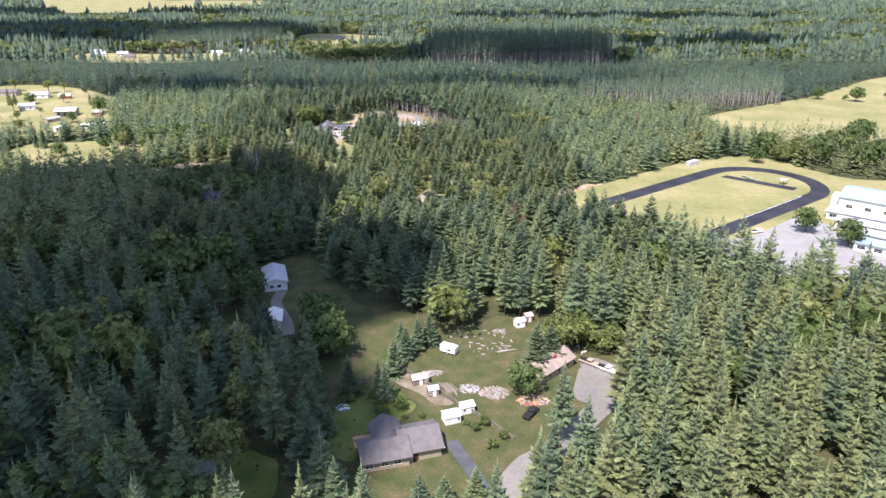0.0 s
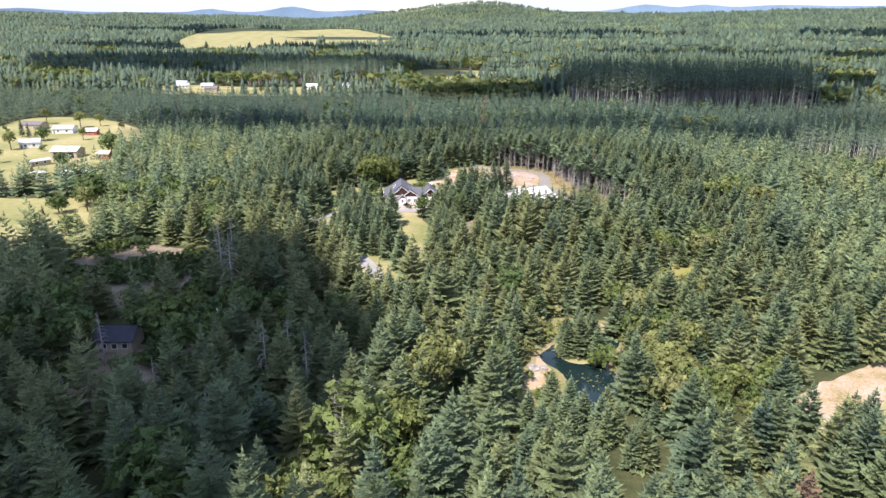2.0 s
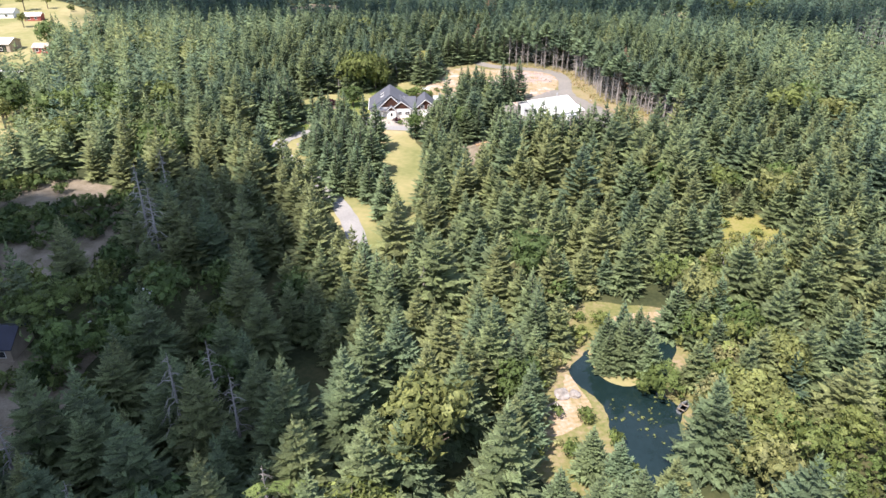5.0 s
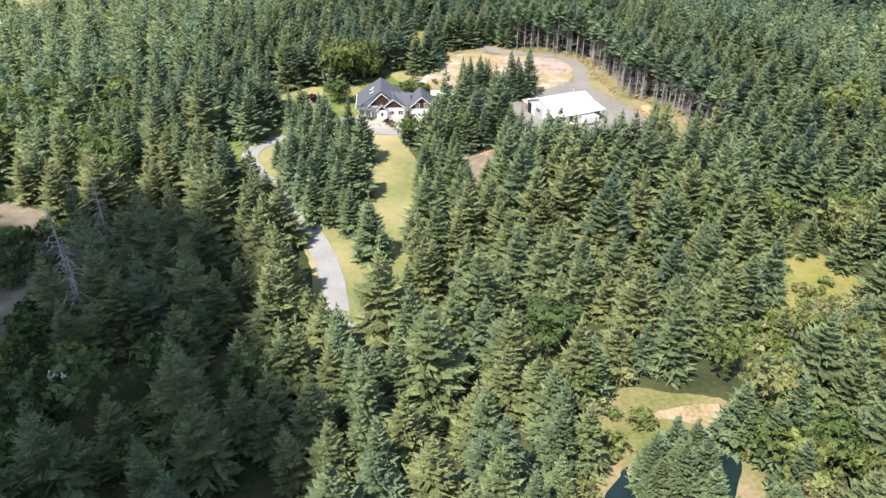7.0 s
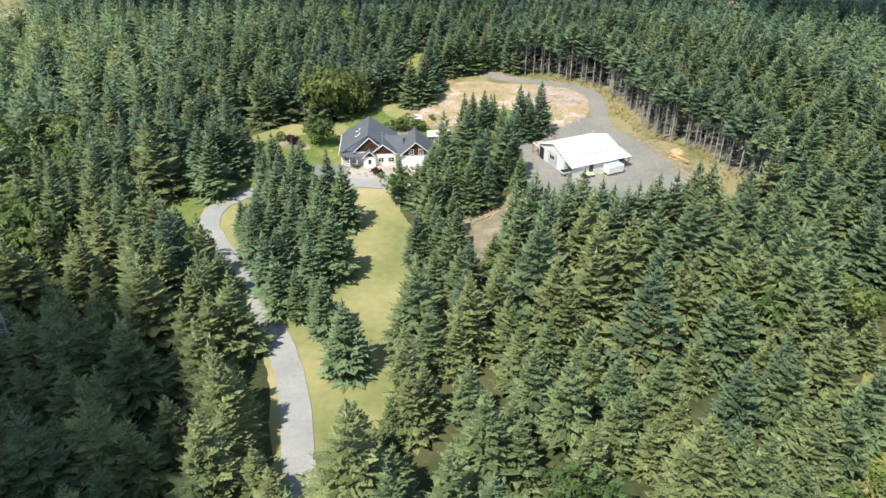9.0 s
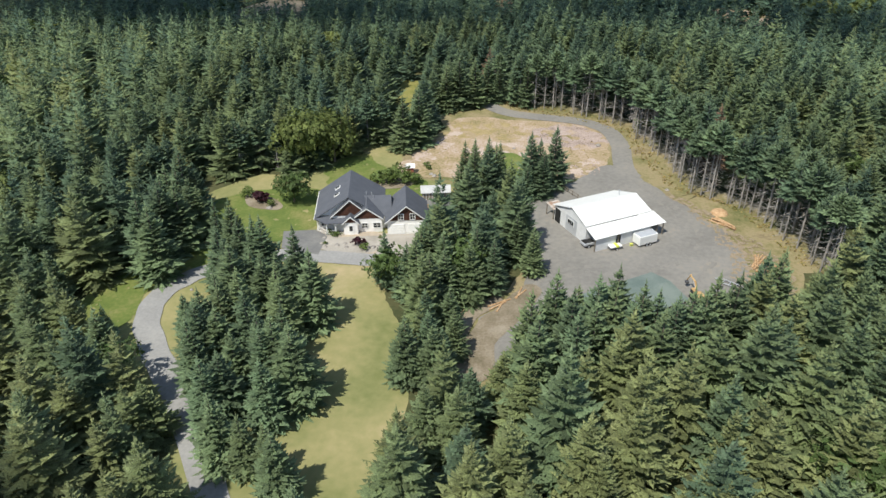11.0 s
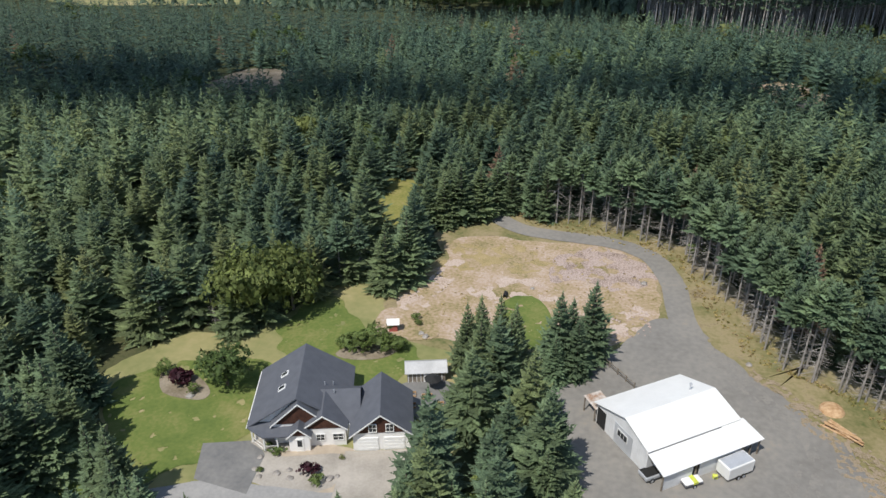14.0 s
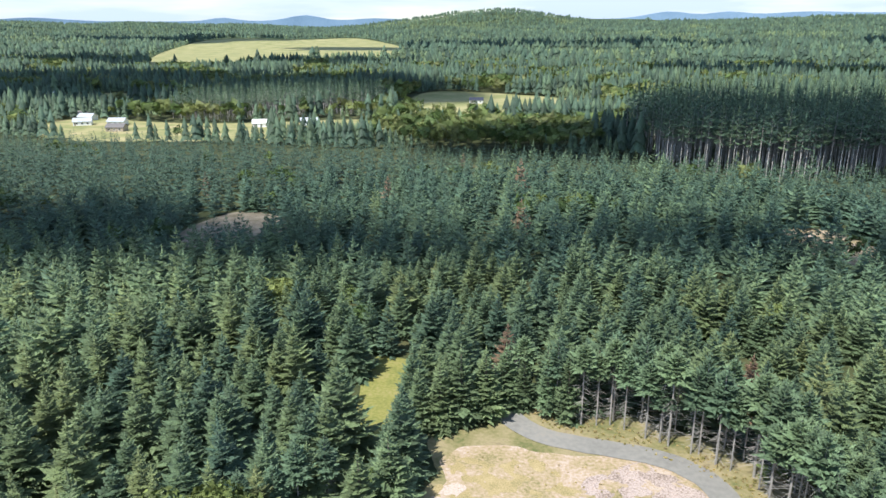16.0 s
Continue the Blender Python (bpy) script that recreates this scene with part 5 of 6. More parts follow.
def window(parent, cx, y, z, w, h, face="-y", bars=True, name="window"):
    """A framed window set proud of the wall; face: the side that it looks to."""
    def at(bm):
        rot = {"-y": 0, "+x": 90, "+y": 180, "-x": -90}[face]
        m = pose(*((cx, y) if face in "-y+y" else (y, cx)), z, 0, 0, rot)
        bmesh.ops.transform(bm, matrix=m, verts=bm.verts)
        return bm
    bm = bmesh.new()
    for a in ((-w / 2 - 0.09, -w / 2, 0, h), (w / 2, w / 2 + 0.09, 0, h), (-w / 2 - 0.09, w / 2 + 0.09, h, h + 0.09), (-w / 2 - 0.12, w / 2 + 0.12, -0.09, 0)):
        box(bm, a[0], a[1], -0.07, 0.02, a[2], a[3])
    if bars:
        box(bm, -0.025, 0.025, -0.05, 0.0, 0, h)
        box(bm, -w / 2, w / 2, -0.05, 0.0, h * 0.5 - 0.02, h * 0.5 + 0.02)
    fr = part(name, at(bm), M["trim"], parent)
    part("pane", at(boxed(-w / 2, w / 2, -0.025, 0.01, 0, h)), M["glass"], fr)
    return fr


def garage_door(parent, x0, x1, y, h):
    d = part("garage_door", boxed(x0, x1, y - 0.05, y + 0.02, 0, h), M["trim"], parent)
    for i in range(4):
        part("panel", boxed(x0 + 0.08, x1 - 0.08, y - 0.08, y - 0.045, h * i / 4 + 0.04, h * (i + 1) / 4 - 0.04, 0.01), M["trim"], d)
    return d


def simple_house(name, x, y, turn, L, W, h, ridge, wall, roof, label, category="house", over=0.45, wins=3, door=True, group=""):
    t = thing(name, pose(x, y, float(land(x, y)), 0, 0, turn), label, category, group)
    part("wall", gable_wall(0, L, 0, W, h, ridge), M[wall], t)
    part("roof", gable_roof(0, L, 0, W, h, ridge, over=over), M[roof], t)
    for i in range(wins):
        window(t, L * (i + 0.7) / (wins + 0.4), -0.003, 0.9, 1.1, 1.1, bars=False)
    if door:
        part("door", boxed(L * 0.06, L * 0.06 + 0.95, -0.06, 0.02, 0, 2.05), M["old_wood"], t)
    return t


# the grey-roofed house at the drive's end
H = thing("house", pose(-62, 423.2, 0, 0, 0, 15), "white single-storey house with slate-grey roof and brown gables", "house")
part("wall", gable_wall(-13.3, -1.0, 2.9, 14.0, 2.9, 6.9, "y"), M["white"], H, "white lap siding")
part("wall", gable_wall(-5.6, 0.4, 2.75, 9.5, 2.85, 5.2, "x"), M["white"], H, "white lap siding")
part("wall", gable_wall(0, 7.4, 0, 8.0, 2.9, 6.0, "y"), M["white"], H, "white garage walls")
part("roof", gable_roof(-13.3, -1.0, 2.9, 14.0, 2.9, 6.9, "y", 0.6), M["roof"], H)
part("roof", gable_roof(-5.6, 0.4, 2.75, 9.5, 2.85, 5.2, "x", 0.5), M["roof"], H)
garage_roof = part("roof", gable_roof(0, 7.4, 0, 8.0, 2.9, 6.0, "y", 0.5), M["roof"], H)
part("gable_panel", gable_infill(0.1, 7.3, -0.08, 2.95, 5.95), M["cedar"], H, "dark red-brown cedar gable")
part("bargeboard", barge(0, 7.4, -0.55, 2.9, 6.0), M["trim"], H, "white bargeboard")
garage_door(H, 0.6, 3.3, -0.02, 2.15), garage_door(H, 3.9, 6.7, -0.02, 2.15)
window(H, 2.6, -0.1, 3.15, 0.9, 1.15), window(H, 4.8, -0.1, 3.15, 0.9, 1.15)
# stacked front gables: wide, middle and entry
for x0, x1, y0, y1, z0, z1, infill in ((-10.4, -3.4, 1.9, 8.0, 3.4, 6.6, "cedar"), (-6.6, -1.0, 1.2, 6.0, 3.0, 5.1, "cedar"), (-8.2, -5.6, 0.3, 4.0, 2.7, 3.9, "cedar")):
    part("front_gable", gable_wall(x0, x1, y0, y1, z0, z1 - 0.05, "y"), M["white"], H)
    part("roof", gable_roof(x0, x1, y0, y1, z0, z1, "y", 0.35), M["roof"], H)
    part("gable_panel", gable_infill(x0 + 0.1, x1 - 0.1, y0 - 0.085, z0, z1 - 0.1), M[infill], H, "dark red-brown cedar gable")
    part("bargeboard", barge(x0, x1, y0 - 0.4, z0, z1, 0.35), M["trim"], H, "white bargeboard")
# porch round the front corner
bm = bmesh.new()
slab(bm, [(-13.9, 3.4, 3.05), (-13.9, 2.2, 2.75), (-11.6, 0.2, 2.7), (-7.9, 0.2, 2.7), (-7.9, 3.6, 3.35)], 0.16)
part("porch_roof", bm, M["roof"], H)
bm = bmesh.new()
slab(bm, [(-13.7, 3.2, 0.16), (-13.7, 2.3, 0.16), (-11.5, 0.4, 0.16), (-8.0, 0.4, 0.16), (-8.0, 3.0, 0.16)], 0.16)
part("porch_floor", bm, M["concrete"], H)
for x, y in ((-13.4, 2.4), (-11.5, 0.55), (-9.8, 0.55), (-8.2, 0.55)):
    part("porch_post", boxed(x - 0.09, x + 0.09, y - 0.09, y + 0.09, 0.16, 2.62, 0.02), M["trim"], H)
bm = bmesh.new()
for a, b in (((-13.4, 2.4), (-11.5, 0.55)), ((-11.5, 0.55), (-9.8, 0.55))):
    for z in (0.95, 0.35):
        rod(bm, (*a, z), (*b, z), 0.035, None, 4)
part("porch_rail", bm, M["trim"], H)
door_front = part("door", boxed(-7.4, -6.4, 0.22, 0.3, 0.1, 2.15), M["trim"], H, "white glazed front door")
part("pane", boxed(-7.2, -6.6, 0.19, 0.225, 0.9, 1.95), M["glass"], door_front)
window(H, -12.2, 2.85, 0.9, 1.0, 1.2), window(H, -9.6, 2.85, 0.7, 1.5, 1.4), window(H, -4.3, 1.15, 1.0, 1.0, 1.0), window(H, -2.0, 1.15, 1.0, 1.3, 1.0)
window(H, 5.5, -13.33, 1.0, 1.2, 1.2, "-x"), window(H, 10.0, -13.33, 1.0, 1.2, 1.2, "-x"), window(H, 4.0, 7.43, 1.0, 1.1, 1.1, "+x")
for v, up in ((6.6, 5.35), (9.6, 5.35)):
    sk = part("skylight", boxed(-0.6, 0.6, -0.45, 0.45, 0, 0.16, 0.02), M["trim"], H, "white-framed skylight")
    sk.matrix_local = Matrix.Translation((-9.6, v, up + 0.13)) @ Matrix.Rotation(-math.atan2(4.0, 6.15), 4, "Y")
    gp = part("pane", boxed(-0.48, 0.48, -0.33, 0.33, 0.165, 0.18), M["glass"], sk)
for p in ((-4.0, 7.5, 5.0), (-3.0, 8.3, 4.4), (-2.6, 5.6, 5.1)):
    part("vent_pipe", rod(bmesh.new(), p, (p[0], p[1], p[2] + 0.6), 0.06), M["grey_metal"], H)
part("gutter", boxed(-1.2, -0.3, 2.05, 2.2, 2.55, 2.7), M["trim"], H)
part("gutter", boxed(-14.05, -13.9, 2.4, 14.4, 2.42, 2.55), M["trim"], H)

# front garden
LAYER[0] = 0.1
patch("garden_path", [(-76.2, 421.6), (-75, 418.6), (-70, 414.9), (-62, 414.2), (-61.8, 423.4), (-66.5, 423.8), (-70, 422.4), (-73.5, 422.6)], M["tan"], "sandy tan path between the beds and the house", 0)
patch("garden_bed", [(-74, 420.8), (-72.6, 415.4), (-64, 415.6), (-61.8, 419.5), (-63, 422.2), (-68, 421.2), (-71, 420.2)], M["concrete"], "pale gravel garden bed before the house", 3, 0.25)
patch("planting_bed", [(-96, 434), (-93, 429), (-87, 428.5), (-86.5, 431), (-91, 434)], M["soil"], "mulched planting bed with shrubs", 4, 0.3)
patch("planting_bed", [(-71.5, 443), (-68, 447.5), (-62, 447), (-63, 444), (-67, 442)], M["soil"], "mulched bed behind the house", 4, 0.3)
patch("patio", [(-68, 456.5), (-62.5, 457), (-57, 452), (-58, 449.5), (-64.5, 448.8), (-67, 451)], M["dirt"], "pale sandy garden path and patio", 8, 0.9)
patch("kitchen_garden", [(-58.5, 429.5), (-59.5, 437.5), (-52, 439.5), (-50.5, 431)], M["asphalt"], "grey-floored kitchen garden", 3, 0.2)


def boulder(x, y, s, label="rounded grey garden boulder"):
    bm = bmesh.new()
    bmesh.ops.create_icosphere(bm, subdivisions=2, radius=s)
    for v in bm.verts:
        v.co += noise.noise_vector(v.co * (1.1 / s) + Vector((x, y, 0))) * s * 0.4
        v.co.z = v.co.z * 0.65
    ob = part("boulder", bm, M["rock"])
    ob.location = (x, y, s * 0.25)
    tagged(ob, label, "rock", "boulders")


for x, y, s in ((-73.4, 419.6, 0.4), (-73.2, 417.6, 0.45), (-72.2, 416.4, 0.4), (-70.2, 417.4, 0.5), (-68.3, 416.9, 0.5), (-68.9, 418.2, 0.4), (-63.4, 417.8, 0.5), (-62.6, 418.4, 0.35), (-75.4, 423.6, 0.4), (-88.6, 429.0, 0.6), (-59.5, 451, 0.5), (-58.6, 450.2, 0.6),
                (-11.5, 299.8, 1.2), (-9.6, 300.2, 0.9), (-12.3, 297.4, 0.6), (-13, 296, 0.5), (-89, 395, 0.35), (-88.6, 394, 0.3), (-89.6, 398.8, 0.3), (-23.1, 474.5, 0.6), (-8.5, 452.5, 0.45), (-43, 469, 0.4)):
    boulder(x, y, s, "pale boulder on the bare dirt" if (x, y) == (-23.1, 474.5) else "rounded grey garden boulder")
V, F = [], []
r = np.random.default_rng(31)
for k in range(420):
    x, y = r.uniform(-40, -20), r.uniform(455, 488)
    if not (inside([x], [y], [(-39, 481), (-33, 487), (-26, 485), (-22, 478), (-24, 472), (-38, 474)])[0] or inside([x], [y], [(-29, 463), (-24, 466), (-22, 462), (-23, 457), (-28, 456)])[0]):
        continue
    q, b = r.uniform(0.12, 0.42), len(V)
    V += [(x + q * math.cos(t + r.uniform(-0.3, 0.3)), y + q * math.sin(t), 0.06) for t in (0, 1.57, 3.14, 4.71)] + [(x + r.uniform(-0.1, 0.1), y + r.uniform(-0.1, 0.1), 0.08 + q * 0.8)]
    F += [(b, b + 1, b + 4), (b + 1, b + 2, b + 4), (b + 2, b + 3, b + 4), (b + 3, b, b + 4)]
tagged(mesh_object("loose_stones", V, F, M["rubble"]), "broken pinkish stones strewn over the dirt rise", "stones", kind="stuff")
# porch hedge
V, F = leaf_shape(160, 9, 3, 0.0, 0.5, 0.1)
hedge = mesh_object("hedge", V * np.array((3.4, 1.2, 1.0)), F, M["leaf"], np.full(len(V), 0.45))
hedge.matrix_world = pose(-71.6, 421.0, 0, 0, 0, 15)
tagged(hedge, "clipped green hedge before the porch", "hedge")

# little potting shed with its lattice front
t = thing("potting_shed", pose(-58.6, 438.2, 0, 0, 0, 15), "small white potting shed with pale grey roof", "shed")
part("wall", gable_wall(0, 5.6, 0, 2.6, 2.0, 2.8), M["old_wood"], t)
part("roof", gable_roof(0, 5.6, 0, 2.6, 2.0, 2.8, over=0.35, thick=0.08), M["block_roof"], t)
for i in range(9):
    part("lattice_slat", boxed(0.1 + i * 0.62, 0.2 + i * 0.62, -0.06, -0.02, 0, 2.0), M["trim"], t)
part("door", boxed(2.4, 3.2, -0.09, -0.04, 0, 1.9), M["trim"], t)
t = thing("garden_umbrella", pose(-54.6, 437.6, 0), "closed black patio umbrella over a small table", "umbrella")
part("pole", rod(bmesh.new(), (0, 0, 0), (0, 0, 2.4), 0.03), M["steel"], t)
bm = bmesh.new()
bmesh.ops.create_cone(bm, cap_ends=False, segments=8, radius1=1.3, radius2=0.03, depth=0.55, matrix=Matrix.Translation((0, 0, 2.15)))
bmesh.ops.solidify(bm, geom=bm.faces[:], thickness=0.02)
part("canopy", bm, M["rubber"], t)
for x, y in ((-58, 434.8), (-55.6, 434.8), (-57.4, 432.4), (-53.6, 433.4)):
    t = thing("raised_bed", pose(x, y, 0, 0, 0, 15), "timber raised bed filled with vegetables", "planter", "raised beds")
    for a in ((0, 1.5, 0, 0.06), (0, 1.5, 0.94, 1.0), (0, 0.06, 0.06, 0.94), (1.44, 1.5, 0.06, 0.94)):
        part("board", boxed(*a, 0, 0.4), M["wood"], t)
    V, F = leaf_shape(40, 4, int(-x), 0, 0.5, 0.16)
    mesh_object("plant_clump", V * np.array((1.3, 0.9, 0.6)) + np.array((0.75, 0.5, 0.05)), F, M["leaf"], np.full(len(V), 0.6), t)
# wishing-well house
t = thing("well_house", pose(-64.3, 451.2, 0, 0, 0, 15), "little white-roofed well house in red brick", "well house")
part("wall", boxed(-0.7, 0.7, -0.6, 0.6, 0, 1.0, 0.02), M["red"], t)
for x in (-0.6, 0.6):
    part("post", boxed(x - 0.06, x + 0.06, -0.06, 0.06, 1.0, 1.9), M["trim"], t)
part("roof", gable_roof(-0.9, 0.9, -0.7, 0.7, 1.6, 2.2, over=0.15, thick=0.06), M["trim"], t)

# ---- workshop ----
W = thing("workshop", pose(-23.3, 423.9, 0, 0, 0, 35.5), "grey steel workshop with broad white metal roof and lean-to", "workshop")
bm = bmesh.new()
prof = [(3.0, 0), (13.6, 0), (13.6, 3.4), (7.6, 5.45), (3.0, 3.9)]
a, b = [[bm.verts.new((x, p, z)) for p, z in prof] for x in (0, 14.0)]
for i in range(5):
    bm.faces.new((a[i], a[(i + 1) % 5], b[(i + 1) % 5], b[i]))
bm.faces.new(a), bm.faces.new(b)
part("wall", bm, M["grey_siding"], W)
for i in range(26):
    part("siding_rib", boxed(-0.03, 0.0, 3.2 + i * 0.39, 3.24 + i * 0.39, 0, 3.3), M["grey_siding"], W)
bm = bmesh.new()
slab(bm, [(-0.35, 2.75, 4.0), (14.5, 2.75, 4.0), (14.3, 7.6, 5.6), (-0.35, 7.6, 5.6)], 0.1)
slab(bm, [(-0.35, 7.6, 5.6), (14.3, 7.6, 5.6), (14.3, 14.1, 3.3), (-0.35, 14.1, 3.3)], 0.1)
part("roof", bm, M["white_metal"], W, "white metal sheet roof")
bm = bmesh.new()
slab(bm, [(-0.35, -0.4, 2.85), (15.6, -0.4, 2.85), (15.0, 2.95, 3.85), (-0.35, 2.95, 3.85)], 0.08)
part("lean_to_roof", bm, M["white_metal"], W, "white metal lean-to roof")
for i in range(17):
    part("roof_rib", slab(bmesh.new(), [(i * 0.88 - 0.3, 2.75, 4.03), (i * 0.88 - 0.25, 2.75, 4.03), (i * 0.88 - 0.25, 7.6, 5.63), (i * 0.88 - 0.3, 7.6, 5.63)], 0.03), M["white_metal"], W)
part("roof_step", boxed(-0.3, 11.2, 2.7, 2.78, 3.78, 3.9), M["steel"], W, "dark flashing below the upper roof")
part("lean_to_wall", boxed(0.05, 4.6, -0.02, 0.08, 0, 2.75), M["grey_siding"], W)
part("lean_to_wall", boxed(5.7, 12.4, -0.02, 0.08, 0, 2.75), M["grey_siding"], W)
part("lean_to_wall", boxed(14.0, 14.1, 0.1, 2.9, 0, 3.0), M["grey_siding"], W)
for x in (0.0, 5.1, 12.4, 13.9, 15.3):
    part("post", boxed(x - 0.08, x + 0.08, -0.1, 0.06, 0, 2.8), M["old_wood"], W)
part("overhead_door", boxed(-0.05, 0.0, 6.0, 9.6, 0, 3.3), M["grey_metal"], W, "pale sliding door")
dw = part("window", boxed(-0.1, -0.05, 6.9, 9.0, 1.7, 2.75), M["trim"], W)
for k in range(3):
    part("pane", boxed(-0.13, -0.1, 7.0 + k * 0.65, 7.57 + k * 0.65, 1.78, 2.67), M["glass"], dw)
# flat dark panel on the wall in place of a bay's inner shade
part("opening", boxed(-0.06, 0.01, 11.6, 13.4, 0, 2.9), M["dark"], W, "dark panel standing for the shaded open bay")
bm = rod(bmesh.new(), (11.5, 9.2, 4.9), (11.5, 9.2, 5.9), 0.09)
rod(bm, (11.5, 9.2, 5.9), (11.5, 9.2, 6.1), 0.18)
part("flue", bm, M["grey_metal"], W, "metal roof flue")
t = thing("side_canopy", pose(-23.3, 423.9, 0, 0, 0, 35.5), "small pale rust-streaked corrugated canopy against the workshop", "canopy")
bm = bmesh.new()
for i in range(9):
    slab(bm, [(-0.3 + i * 0.3, 13.5, 2.3 + 0.04 * (i % 2)), (0.0 + i * 0.3, 13.5, 2.3 + 0.04 * ((i + 1) % 2)), (0.0 + i * 0.3, 16.4, 2.6 + 0.04 * ((i + 1) % 2)), (-0.3 + i * 0.3, 16.4, 2.6 + 0.04 * (i % 2))], 0.03)
part("roof", bm, M["rust"], t)
for x, y in ((-0.2, 13.75), (-0.2, 16.2), (2.3, 16.2), (2.3, 13.75)):
    part("post", boxed(x - 0.07, x + 0.07, y - 0.07, y + 0.07, 0, 2.3), M["old_wood"], t)
t = thing("fence", pose(-30.5, 449.2, 0, 0, 0, -52), "short dark wooden yard fence", "fence")
for i in range(5):
    part("post", boxed(i * 1.9 - 0.06, i * 1.9 + 0.06, -0.06, 0.06, 0, 1.2), M["old_wood"], t)
for z in (0.4, 0.95):
    part("rail", boxed(0.06, 7.54, -0.03, 0.03, z, z + 0.12), M["old_wood"], t)

# long green-roofed pole shed
t = thing("pole_shed", pose(-21.2, 397.6, 0, 0, 0, 38), "open pole shed with faded green metal roof", "shed")
bm = bmesh.new()
slab(bm, [(-0.4, -0.4, 3.1), (15.6, -0.4, 3.1), (15.6, 4.2, 3.9), (-0.4, 4.2, 3.9)], 0.1)
slab(bm, [(-0.4, 4.2, 3.9), (15.6, 4.2, 3.9), (15.6, 8.4, 3.2), (-0.4, 8.4, 3.2)], 0.1)
part("roof", bm, M["green_metal"], t)
for i in range(6):
    for y in (0, 8.0):
        part("post", boxed(i * 3.04 - 0.1, i * 3.04 + 0.1, y - 0.1, y + 0.1, 0, 3.05), M["old_wood"], t)
part("wall", boxed(0, 15.2, 7.85, 7.9, 0, 3.1), M["grey_siding"], t)
part("beam", boxed(-0.1, 15.3, -0.06, 0.06, 2.8, 3.0), M["old_wood"], t)
pile = bmesh.new()
r = np.random.default_rng(3)
for i in range(26):
    x, y, s = r.uniform(9, 15.5), r.uniform(-1.8, 1.5), r.uniform(0.25, 0.6)
    box(pile, x, x + s, y, y + s * 0.8, 0, s * 0.8)
ob = part("scrap_pile", pile, M["rock"])
ob.matrix_world = pose(-21.2, 397.6, 0, 0, 0, 38)
tagged(ob, "heap of pale scrap under the shed", "scrap", kind="stuff")

# ---- machines and vehicles ----
def wheel(parent, x, y, r, w=0.22):
    bm = bmesh.new()
    bmesh.ops.create_cone(bm, cap_ends=True, segments=14, radius1=r, radius2=r, depth=w, matrix=Matrix.Translation((x, y, r)) @ Matrix.Rotation(math.pi / 2, 4, "X"))
    ty = part("wheel", bm, M["rubber"], parent)
    bm = bmesh.new()
    bmesh.ops.create_cone(bm, cap_ends=True, segments=10, radius1=r * 0.55, radius2=r * 0.55, depth=w + 0.03, matrix=Matrix.Translation((x, y, r)) @ Matrix.Rotation(math.pi / 2, 4, "X"))
    part("rim", bm, M["grey_metal"], ty)


E_ = thing("excavator", pose(-6.6, 411.6, 0, 0, 0, 112) @ Matrix.Scale(0.72, 4), "yellow tracked excavator with raised arm beside the shed", "excavator")
for y in (-1.25, 0.7):
    bm = boxed(-1.7, 1.7, y, y + 0.55, 0.05, 0.75, 0.2)
    part("crawler_track", bm, M["rubber"], E_)
part("chassis", boxed(-0.9, 0.9, -0.7, 0.7, 0.4, 0.95), M["steel"], E_)
part("body", boxed(-2.0, 0.9, -1.2, 1.2, 0.95, 1.9, 0.15), M["yellow"], E_)
cab = part("cab", boxed(-0.1, 1.3, 0.25, 1.2, 0.95, 2.75, 0.1), M["yellow"], E_)
part("pane", boxed(-0.0, 1.33, 0.33, 1.22, 1.7, 2.55), M["glass"], cab)
bm = bmesh.new()
rod(bm, (0.6, -0.2, 1.3), (2.2, -0.2, 3.6), 0.24, 0.26, 4)
rod(bm, (2.2, -0.2, 3.6), (4.6, -0.2, 3.9), 0.26, 0.18, 4)
part("boom", bm, M["yellow"], E_)
part("dipper", rod(bmesh.new(), (4.4, -0.2, 4.1), (5.6, -0.2, 1.9), 0.2, 0.14, 4), M["yellow"], E_)
part("ram", rod(bmesh.new(), (1.2, -0.2, 1.7), (2.9, -0.2, 3.3), 0.08), M["grey_metal"], E_)
bm = boxed(5.0, 5.9, -0.6, 0.2, 1.1, 1.8, 0.12)
part("bucket", bm, M["steel"], E_)

t = thing("cargo_trailer", pose(-14.2, 428.8, 0, 0, 0, 36), "white enclosed cargo trailer parked by the workshop", "trailer")
part("body", boxed(-2.1, 2.1, -1.05, 1.05, 0.45, 2.25, 0.1), M["white_metal"], t)
part("drawbar", rod(bmesh.new(), (-2.1, 0, 0.5), (-3.2, 0, 0.45), 0.06), M["steel"], t)
part("door", boxed(2.1, 2.14, -0.9, 0.9, 0.55, 2.1), M["white"], t)
part("roof_panel", boxed(-1.9, 1.9, -0.9, 0.9, 2.25, 2.28), M["grey_metal"], t)
for x in (-0.4, 0.4):
    for y in (-1.08, 1.08):
        wheel(t, x, y, 0.34)
t = thing("flat_trailer", pose(-19.6, 425.8, 0, 0, 0, 30), "low white tarpaulin-covered trailer", "trailer")
part("bed", boxed(-1.3, 1.3, -0.65, 0.65, 0.35, 0.55, 0.05), M["steel"], t)
part("tarpaulin", boxed(-1.25, 1.25, -0.62, 0.62, 0.55, 0.85, 0.12), M["white_metal"], t)
part("strap", boxed(-0.1, 0.5, -0.66, 0.66, 0.56, 0.87), M["lime"], t)
for y in (-0.7, 0.7):
    wheel(t, 0, y, 0.28, 0.16)
ob = part("crate", boxed(-16.9, -16.3, 427.2, 427.7, 0, 0.5, 0.04), M["lime"])
tagged(ob, "lime-yellow plastic crate beside the wall", "crate")


